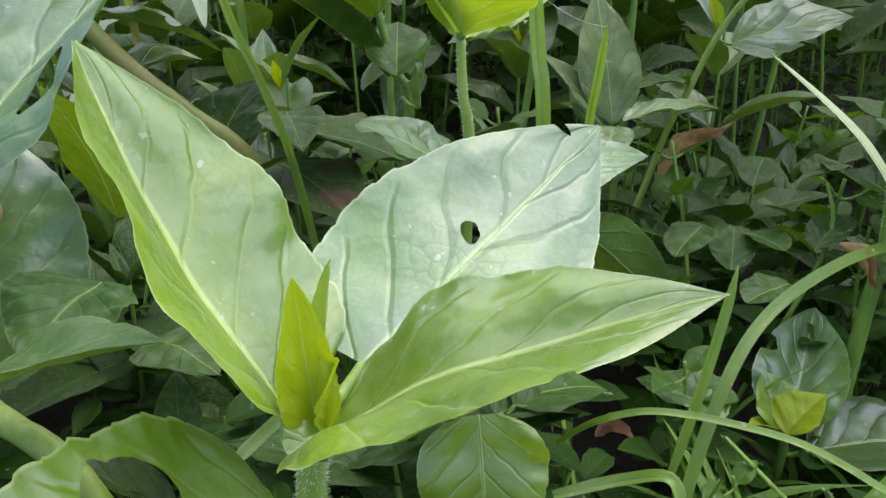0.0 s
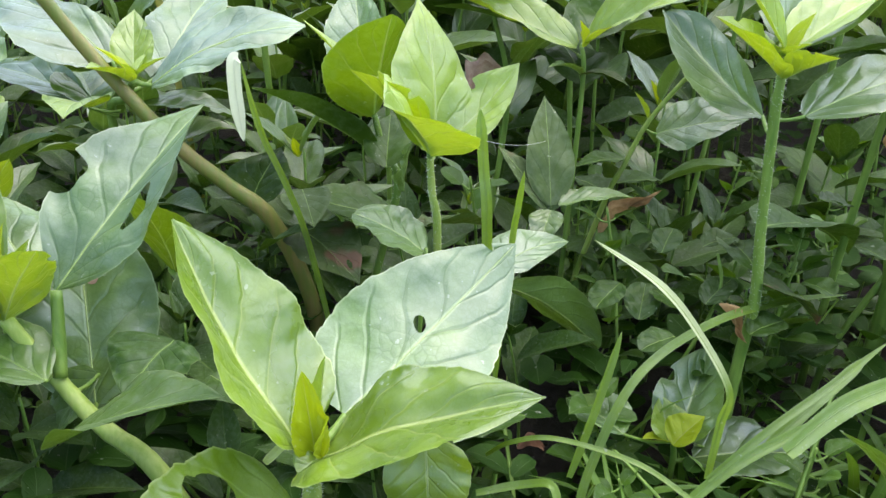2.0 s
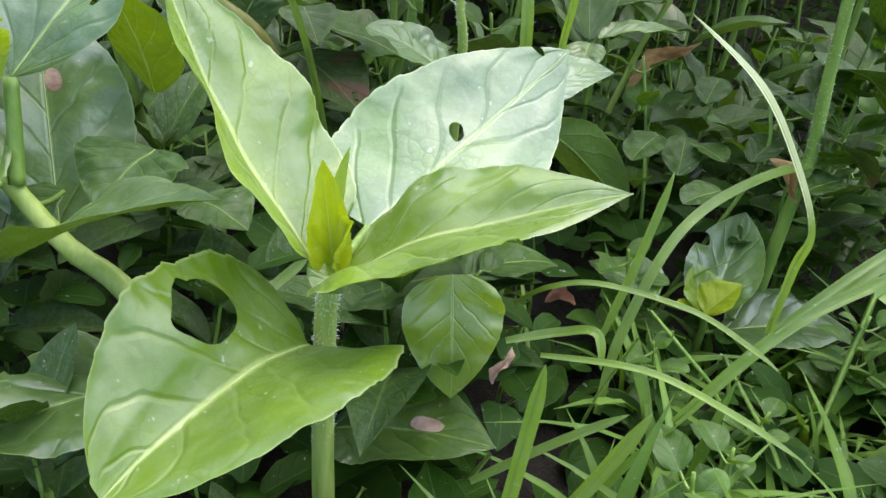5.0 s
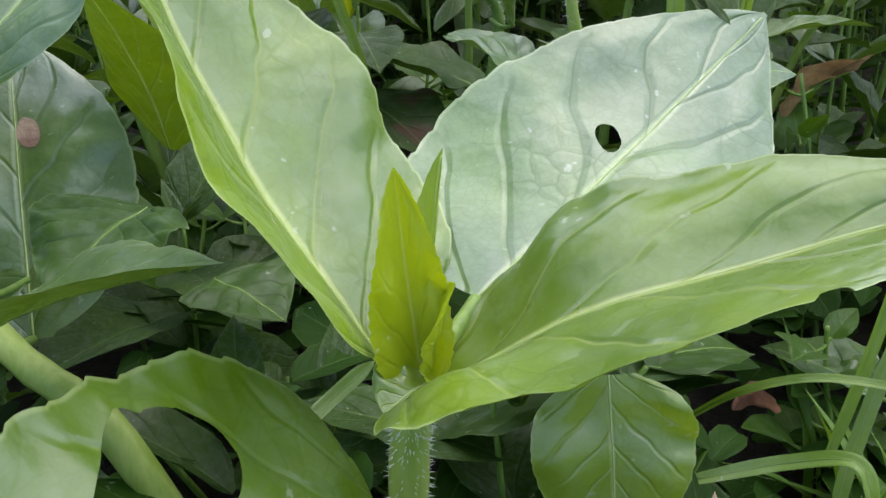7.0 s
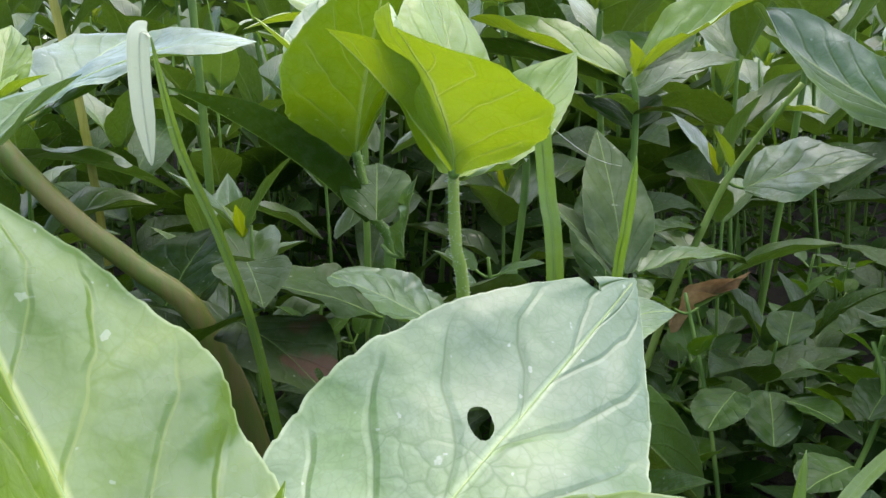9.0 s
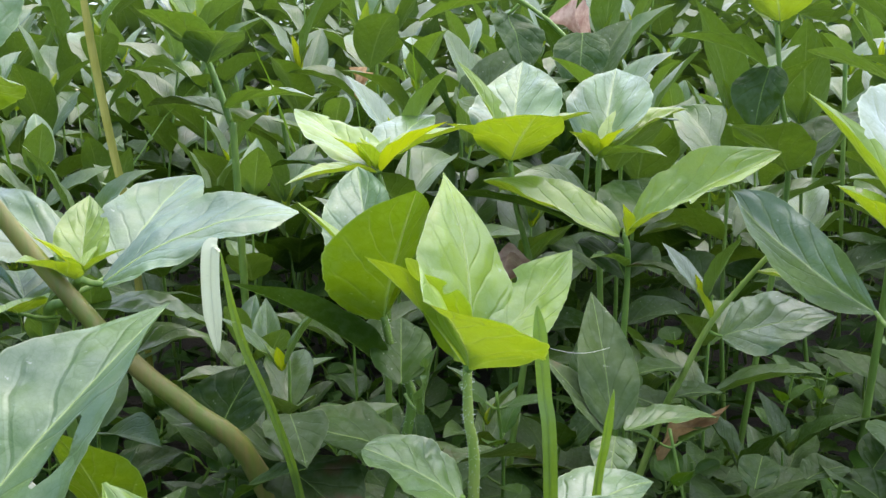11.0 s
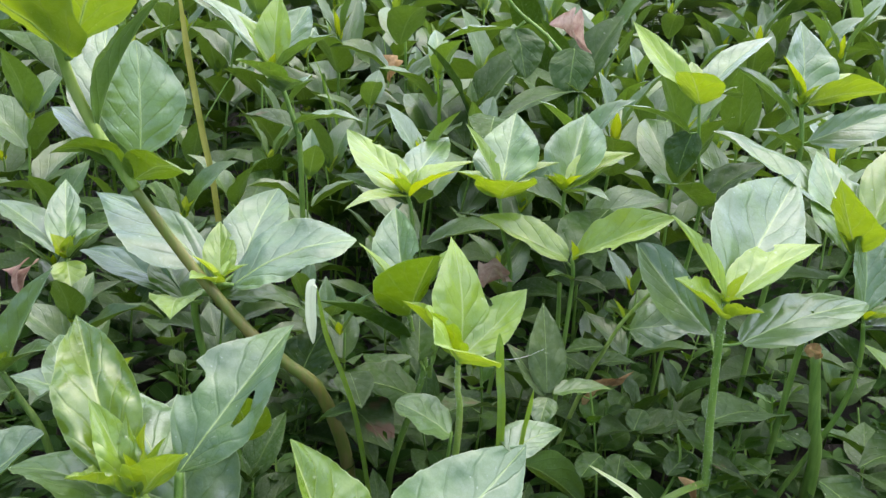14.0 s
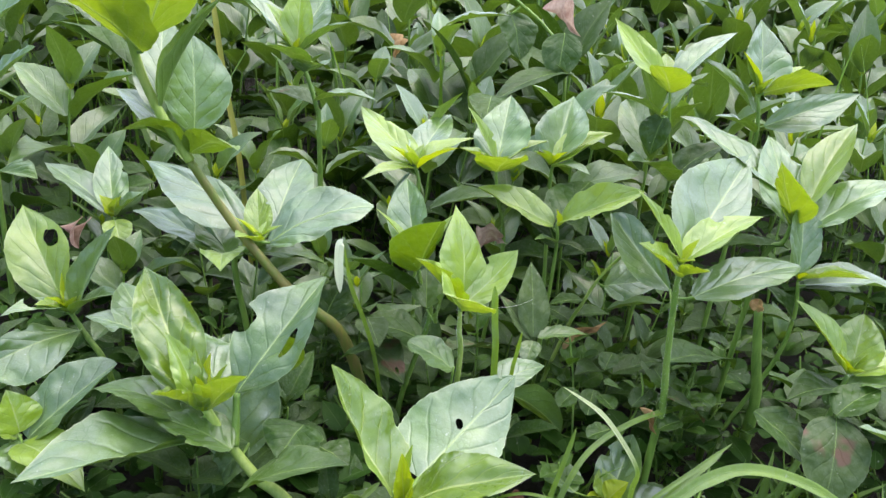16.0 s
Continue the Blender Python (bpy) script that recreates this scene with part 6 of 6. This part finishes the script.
# ---- a field of the same weeds behind ----
def wild_weed(label, seed, height, pairs, size, tint, crown=None):
    """A weed with leaves in crossed pairs and a young crown, on its own foot at the origin."""
    rnd = random.Random(seed)
    plant = weed("broad_leaved_weed", label, [(0.01 * rnd.uniform(-1, 1), 0, height), (0.004, 0.002, height * 0.5), (0, -0.004, 0.009)], 0.0021)
    plant.location = (0, 0, 0)
    turn = rnd.uniform(0, 360)
    for i in range(pairs):
        f = (i + 1) / pairs
        z = height * (0.30 + 0.70 * f ** 0.8)
        long = size * (0.75 + 0.6 * math.sin(math.pi * min(1, f * 0.9)))
        for k in (0, 1):
            a = radians(turn + 90 * i + 180 * k + rnd.uniform(-18, 18))
            rise = radians(rnd.uniform(-10, 18) + 45 * f ** 3)
            d = Vector((math.cos(a) * math.cos(rise), math.sin(a) * math.cos(rise), math.sin(rise)))
            b = Vector((0, 0, z)) + d * 0.006
            # lowest pairs take tint[0], the leaf colour with shade painted in
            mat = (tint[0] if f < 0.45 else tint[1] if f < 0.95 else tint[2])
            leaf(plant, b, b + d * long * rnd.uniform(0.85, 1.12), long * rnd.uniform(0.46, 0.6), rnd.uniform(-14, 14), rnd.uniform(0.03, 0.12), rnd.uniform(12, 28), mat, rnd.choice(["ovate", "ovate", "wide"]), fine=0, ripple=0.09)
    for k in range(3):
        a = radians(turn + 45 + 120 * k)
        d = Vector((math.cos(a) * 0.55, math.sin(a) * 0.55, 0.83))
        b = Vector((0, 0, height))
        leaf(plant, b, b + d * size * rnd.uniform(0.28, 0.45), size * 0.16, 0, 0.03, 26, crown or (BUD if k == 1 else YOUNG), "bud", fine=0)
    return plant


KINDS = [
    wild_weed("leafy green weed with crossed pairs of ovate leaves", 3, 0.20, 4, 0.066, (SHADED_LEAF, DULL, GREEN)),
    wild_weed("dark green weed with broad leaves and a yellow tip", 8, 0.17, 4, 0.072, (SHADED_LEAF, SHADED_LEAF, DULL)),
    wild_weed("light green weed with an upright leafy crown", 15, 0.24, 5, 0.060, (SHADED_LEAF, DULL, GREEN)),
    wild_weed("slender weed with narrow pale leaves", 21, 0.22, 4, 0.058, (SHADED_LEAF, DULL, GREEN)),
    wild_weed("bushy weed with wrinkled mid-green leaves", 34, 0.18, 4, 0.064, (SHADED_LEAF, DULL, DULL)),
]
# low layer: shade between the plants is painted in by darker leaf colours
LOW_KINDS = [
    wild_weed("low dark green weed in the shade", 41, 0.15, 3, 0.060, (SHADED_LEAF, SHADED_LEAF, SHADED_LEAF), SHADED_LEAF),
    wild_weed("low dull green weed with spreading leaves", 47, 0.13, 3, 0.066, (SHADED_LEAF, SHADED_LEAF, DULL), SHADED_LEAF),
    wild_weed("shaded weed with broad dark leaves", 52, 0.17, 4, 0.070, (SHADED_LEAF, SHADED_LEAF, SHADED_LEAF), DULL),
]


def sow():
    """Copies of the wild weeds, lower near the path and taller away from it."""
    rnd = random.Random(5)
    placed, first = [], set()
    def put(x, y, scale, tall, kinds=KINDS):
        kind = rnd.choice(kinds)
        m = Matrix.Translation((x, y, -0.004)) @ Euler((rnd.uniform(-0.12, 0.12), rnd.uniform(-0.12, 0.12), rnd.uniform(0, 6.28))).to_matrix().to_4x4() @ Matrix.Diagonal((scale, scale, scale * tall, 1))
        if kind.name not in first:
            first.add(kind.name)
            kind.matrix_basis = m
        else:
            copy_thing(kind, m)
    tries = 0
    while len(placed) < 250 and tries < 20000:
        tries += 1
        y = rnd.uniform(0.42, 1.35)
        x = rnd.uniform(-1, 1) * (0.24 + 0.66 * y)
        gap = 0.052 + 0.018 * y
        if any((x - a) ** 2 + (y - b) ** 2 < gap * gap for a, b in placed):
            continue
        if y < 1.15 and -0.13 * y - 0.02 < x < 0.15 * y + 0.02 and rnd.random() < 0.93:
            continue
        placed.append((x, y))
        grow = 0.80 + 0.30 * min(1, max(0, (y - 0.45) / 0.8))
        put(x, y, grow * rnd.uniform(0.8, 1.12), rnd.uniform(0.9, 1.15) * (1 + 0.35 * max(0, y - 0.6)))
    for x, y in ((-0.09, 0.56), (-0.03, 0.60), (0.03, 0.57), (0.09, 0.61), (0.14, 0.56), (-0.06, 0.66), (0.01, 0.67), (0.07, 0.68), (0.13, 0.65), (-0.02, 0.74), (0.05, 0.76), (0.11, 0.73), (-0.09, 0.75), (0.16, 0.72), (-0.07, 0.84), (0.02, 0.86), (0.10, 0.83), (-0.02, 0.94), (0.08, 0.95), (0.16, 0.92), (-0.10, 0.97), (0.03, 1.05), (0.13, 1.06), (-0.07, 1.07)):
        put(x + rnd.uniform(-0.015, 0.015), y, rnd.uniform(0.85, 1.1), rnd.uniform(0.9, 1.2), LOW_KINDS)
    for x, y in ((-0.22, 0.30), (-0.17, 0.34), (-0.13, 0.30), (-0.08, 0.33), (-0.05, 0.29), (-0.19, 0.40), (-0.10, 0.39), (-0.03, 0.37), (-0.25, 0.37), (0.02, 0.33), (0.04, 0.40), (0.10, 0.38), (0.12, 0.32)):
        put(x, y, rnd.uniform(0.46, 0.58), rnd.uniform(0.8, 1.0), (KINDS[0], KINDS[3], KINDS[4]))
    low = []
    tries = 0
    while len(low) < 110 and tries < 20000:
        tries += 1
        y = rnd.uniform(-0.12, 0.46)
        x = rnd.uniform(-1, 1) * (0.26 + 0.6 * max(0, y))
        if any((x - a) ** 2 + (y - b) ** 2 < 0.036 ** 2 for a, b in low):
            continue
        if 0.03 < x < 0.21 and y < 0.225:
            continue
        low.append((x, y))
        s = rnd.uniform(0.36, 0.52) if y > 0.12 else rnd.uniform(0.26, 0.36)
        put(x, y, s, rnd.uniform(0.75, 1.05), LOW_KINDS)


sow()


def sprig(label, seed, height):
    """A creeping sprig: a thin crooked stem with small rounded leaves in pairs."""
    rnd = random.Random(seed)
    bow = rnd.uniform(0.010, 0.022)
    top = [(bow, 0.004, height), (bow * 0.9, 0.0, height * 0.66), (bow * 0.3, -0.003, height * 0.3), (0, -0.004, 0.009)]
    plant = weed("low_weed", label, top, 0.0010, group="creeping sprigs")
    plant.location = (0, 0, 0)
    for i in range(6):
        f = 0.25 + 0.75 * i / 5
        spot = Vector((bow * min(1, f * 1.3) - 0.001, 0.004 * f, height * f))
        for side in (0, 1):
            a = radians(100 * i + 180 * side + rnd.uniform(-25, 25))
            rise = radians(rnd.uniform(5, 40))
            d = Vector((math.cos(a) * math.cos(rise), math.sin(a) * math.cos(rise), math.sin(rise)))
            size = rnd.uniform(0.011, 0.018) * (1.1 - 0.35 * f)
            petiole(plant, spot, spot + d * size * 0.35, 0.0006)
            leaf(plant, spot + d * size * 0.35, spot + d * size * 1.35, size * rnd.uniform(0.7, 0.9), rnd.uniform(-20, 20), rnd.uniform(0.03, 0.1), rnd.uniform(8, 22), SPRIG, "wide" if rnd.random() < 0.6 else "round", fine=0)
    return plant


def sow_sprigs():
    """Sprigs between the near weeds, thickest in the shade beside the grass."""
    rnd = random.Random(77)
    kinds = [sprig("creeping sprig with small rounded bright green leaves", 3, 0.070), sprig("short creeping sprig with paired round leaves", 9, 0.048), sprig("taller creeping sprig with small oval leaves", 14, 0.095)]
    used = set()
    spots = [(rnd.uniform(0.05, 0.24), rnd.uniform(0.225, 0.40)) for _ in range(34)] + [(rnd.uniform(-0.22, 0.04), rnd.uniform(0.17, 0.34)) for _ in range(20)] + [(rnd.uniform(0.05, 0.20), rnd.uniform(0.10, 0.20)) for _ in range(8)]
    for x, y in spots:
        kind = kinds[1] if y < 0.21 else rnd.choice(kinds)
        size = rnd.uniform(0.8, 1.15)
        m = Matrix.Translation((x, y, -0.003)) @ Euler((rnd.uniform(-0.2, 0.2), rnd.uniform(-0.2, 0.2), rnd.uniform(0, 6.28))).to_matrix().to_4x4() @ Matrix.Diagonal((size, size, size, 1))
        if kind.name in used:
            copy_thing(kind, m)
        else:
            used.add(kind.name)
            kind.matrix_basis = m


sow_sprigs()


def silk_thread(start, end):
    """A single strand of spider silk."""
    a, b = Vector(start), Vector(end)
    line = [a.lerp(b, i / 8) - Vector((0, 0, 0.0015 * math.sin(math.pi * i / 8))) for i in range(9)]
    ob = tube("silk_thread", [p - a for p in line], [0.00006] * 9, HAIR, None, 4)
    ob.location = a
    return tagged(ob, "white strand of spider silk stretched between leaves", "silk thread")


silk_thread((0.0232, 0.1890, 0.1558), (0.0464, 0.2250, 0.1454))


def water_drop(place, size):
    """A hanging drop, a little longer than wide."""
    verts, faces, n = [(0, 0, size)], [], 10
    for i in range(1, 8):
        a = math.pi * i / 8
        verts += [(size * 0.8 * math.sin(a) * math.cos(2 * math.pi * j / n), size * 0.8 * math.sin(a) * math.sin(2 * math.pi * j / n), size * math.cos(a)) for j in range(n)]
    verts.append((0, 0, -size))
    faces += [(0, 1 + j, 1 + (j + 1) % n) for j in range(n)]
    for i in range(6):
        faces += [(1 + i * n + j, 1 + (i + 1) * n + j, 1 + (i + 1) * n + (j + 1) % n, 1 + i * n + (j + 1) % n) for j in range(n)]
    faces += [(len(verts) - 1, 1 + 6 * n + (j + 1) % n, 1 + 6 * n + j) for j in range(n)]
    ob = link("water_drop", verts, faces, WATER)
    ob.location = place
    return tagged(ob, "clear round water drop hanging at a grass tip", "water drop")


water_drop((0.1722, 0.2310, 0.0809), 0.0013)


def many_blades(name, label, category, spots, material, nu=5, nv=4):
    """Many leaves in one mesh; spots give base, tip, width, roll, bend, fold, shape."""
    verts, faces, uvs = [], [], []
    grid = blade_faces(nu, nv)
    for base, tip, width, roll, bend, fold, shape in spots:
        k = len(verts)
        p, u = blade_grid(base, tip, width, roll, bend, fold, shape, nu, nv, seed=(base.x * 37 + base.y * 91) % 7)
        verts += p
        uvs += u
        faces += [tuple(c + k for c in f) for f in grid]
    return tagged(link(name, verts, faces, material, None, "", uvs), label, category, "", "stuff")


def ground_cover():
    rnd = random.Random(11)
    spots = []
    for _ in range(9500):
        y = -0.15 + 1.5 * rnd.random() ** 1.3
        x = rnd.uniform(-1, 1) * (0.28 + 0.65 * max(0, y))
        z = rnd.uniform(0.004, 0.06) * (0.35 if 0.04 < x < 0.22 and y < 0.215 else 1 if y > 0.12 else 0.6)
        a, rise = rnd.uniform(0, 6.28), rnd.uniform(-0.3, 0.6)
        d = Vector((math.cos(a) * math.cos(rise), math.sin(a) * math.cos(rise), math.sin(rise)))
        size = rnd.uniform(0.010, 0.024)
        b = Vector((x, y, z))
        spots.append((b, b + d * size, size * rnd.uniform(0.55, 0.85), rnd.uniform(-25, 25), rnd.uniform(0, 0.12), rnd.uniform(5, 25), rnd.choice(["round", "wide", "ovate"])))
    many_blades("ground_cover", "small dark green leaves creeping over the soil", "ground cover", spots, COVER)


def cover_stalks():
    rnd = random.Random(12)
    verts, faces = [], []
    for _ in range(450):
        y = -0.1 + 1.2 * rnd.random()
        x = rnd.uniform(-1, 1) * (0.26 + 0.6 * max(0, y))
        a = rnd.uniform(0, 6.28)
        lean = Vector((math.cos(a), math.sin(a), 0)) * rnd.uniform(0.005, 0.05)
        p, q = Vector((x, y, -0.004)), Vector((x, y, rnd.uniform(0.02, 0.07))) + lean
        r = rnd.uniform(0.0005, 0.0012)
        k = len(verts)
        for c in (p, p.lerp(q, 0.5) + Vector((0, 0, 0.006)), q):
            verts += [c + Vector((math.cos(b) * r, math.sin(b) * r, 0)) for b in (0, 2.1, 4.2)]
        for i in (0, 3):
            for j in range(3):
                faces.append((k + i + j, k + i + (j + 1) % 3, k + i + 3 + (j + 1) % 3, k + i + 3 + j))
    tagged(link("ground_stalks", verts, faces, STALK), "thin green stalks of the creeping plants", "stalks", "", "stuff")


def tuft_grass():
    rnd = random.Random(17)
    verts, faces, uvs = [], [], []
    def blade(root, long, lean, a, width):
        k = len(verts)
        out = Vector((math.cos(a), math.sin(a), 0))
        across = Vector((-out.y, out.x, 0))
        for i in range(7):
            s = i / 6
            p = root + Vector((0, 0, long * (s - lean * 0.55 * s * s))) + out * (long * lean * s * s)
            h = 0.5 * width * min(1, (1 - s) * 3 + 0.03)
            for v in (-1, 0, 1):
                verts.append(p + across * (v * h) - Vector((0, 0, (1 - abs(v)) * h * 0.4)))
                uvs.append((s, 0.5 + 0.5 * v))
        for i in range(6):
            for j in range(2):
                c = k + i * 3 + j
                faces.append((c, c + 1, c + 4, c + 3))
    for _ in range(950):
        x, y = rnd.uniform(0.03, 0.30), rnd.uniform(-0.02, 0.21)
        if x < 0.07 and y > 0.11:
            continue
        tall = 0.55 if 0.08 < x < 0.165 and y > 0.10 else 1
        blade(Vector((x, y, -0.004)), tall * rnd.uniform(0.04, 0.085), rnd.uniform(0.2, 0.95), rnd.uniform(0, 6.28), rnd.uniform(0.002, 0.0045))
    for _ in range(350):
        y = rnd.uniform(0.5, 2.2)
        blade(Vector((rnd.uniform(-1, 1) * (0.2 + 0.62 * y), y, -0.004)), rnd.uniform(0.14, 0.34), rnd.uniform(0.1, 0.5), rnd.uniform(0, 6.28), rnd.uniform(0.002, 0.004))
    tagged(link("grass", verts, faces, GRASS, None, "", uvs), "fresh green grass growing between the weeds", "grass", "", "stuff")


def far_weeds():
    """The weeds past the near field, joined."""
    rnd = random.Random(23)
    spots = []
    for _ in range(1500):
        y = 1.25 + 4.2 * rnd.random() ** 1.4
        x = rnd.uniform(-1, 1) * (0.3 + 0.75 * y)
        tall = rnd.uniform(0.20, 0.38) + 0.25 * (y - 1.25)
        turn = rnd.uniform(0, 6.28)
        for i in range(6):
            z = tall * (0.2 + 0.8 * (i + 1) / 6)
            for k in (0, 1):
                a = turn + 1.57 * i + 3.14 * k + rnd.uniform(-0.4, 0.4)
                rise = rnd.uniform(-0.3, 0.4) + 0.6 * (i / 5) ** 3
                d = Vector((math.cos(a) * math.cos(rise), math.sin(a) * math.cos(rise), math.sin(rise)))
                size = rnd.uniform(0.05, 0.085) * (1 + 0.12 * y)
                b = Vector((x, y, z)) + d * 0.005
                spots.append((b, b + d * size, size * rnd.uniform(0.45, 0.62), rnd.uniform(-20, 20), rnd.uniform(0.02, 0.12), rnd.uniform(5, 25), "ovate"))
    many_blades("far_weeds", "dense green weeds stretching away behind", "weeds", spots, FIELD, 4, 2)
    verts, faces = [], []
    for _ in range(210):
        y = 0.5 + 3.2 * rnd.random()
        x = rnd.uniform(-1, 1) * (0.25 + 0.7 * y)
        tall = (rnd.uniform(0.14, 0.26) if y < 1.2 else rnd.uniform(0.2, 0.5)) + 0.1 * max(0, y - 1)
        p = Vector((x, y, -0.004))
        q = p + Vector((rnd.uniform(-0.04, 0.04), rnd.uniform(-0.04, 0.04), tall))
        r = rnd.uniform(0.0009, 0.002)
        k = len(verts)
        for c in (p, q):
            verts += [c + Vector((math.cos(b) * r, math.sin(b) * r, 0)) for b in (0, 1.57, 3.14, 4.71)]
        for j in range(4):
            faces.append((k + j, k + (j + 1) % 4, k + 4 + (j + 1) % 4, k + 4 + j))
    tagged(link("far_stalks", verts, faces, STALK), "thin green stalks standing among the far weeds", "stalks", "", "stuff")


def weeds_around():
    """The rest of the weed patch, to the sides and behind, joined."""
    rnd = random.Random(31)
    spots = []
    for _ in range(3000):
        far, way = 3.6 * math.sqrt(rnd.random()) * rnd.uniform(0.8, 1.15), rnd.uniform(0, 6.283)
        x, y = far * math.cos(way), 0.6 + far * math.sin(way)
        if y > -0.15 and abs(x) < 0.34 + 0.75 * max(0, y):
            continue
        if abs(x) < 0.22 and y > -0.55:
            continue
        tall = rnd.uniform(0.10, 0.17)
        turn = rnd.uniform(0, 6.28)
        for i in range(4):
            z = tall * (0.3 + 0.7 * (i + 1) / 4)
            for k in (0, 1):
                a = turn + 1.57 * i + 3.14 * k + rnd.uniform(-0.4, 0.4)
                rise = rnd.uniform(-0.2, 0.4)
                d = Vector((math.cos(a) * math.cos(rise), math.sin(a) * math.cos(rise), math.sin(rise)))
                size = rnd.uniform(0.05, 0.08)
                b = Vector((x, y, z)) + d * 0.005
                spots.append((b, b + d * size, size * rnd.uniform(0.45, 0.62), rnd.uniform(-20, 20), rnd.uniform(0.02, 0.12), rnd.uniform(5, 25), "ovate"))
    many_blades("weeds_around", "low green weeds filling the rest of the patch", "weeds", spots, FIELD, 4, 2)


ground_cover()
weeds_around()
cover_stalks()
tuft_grass()
far_weeds()
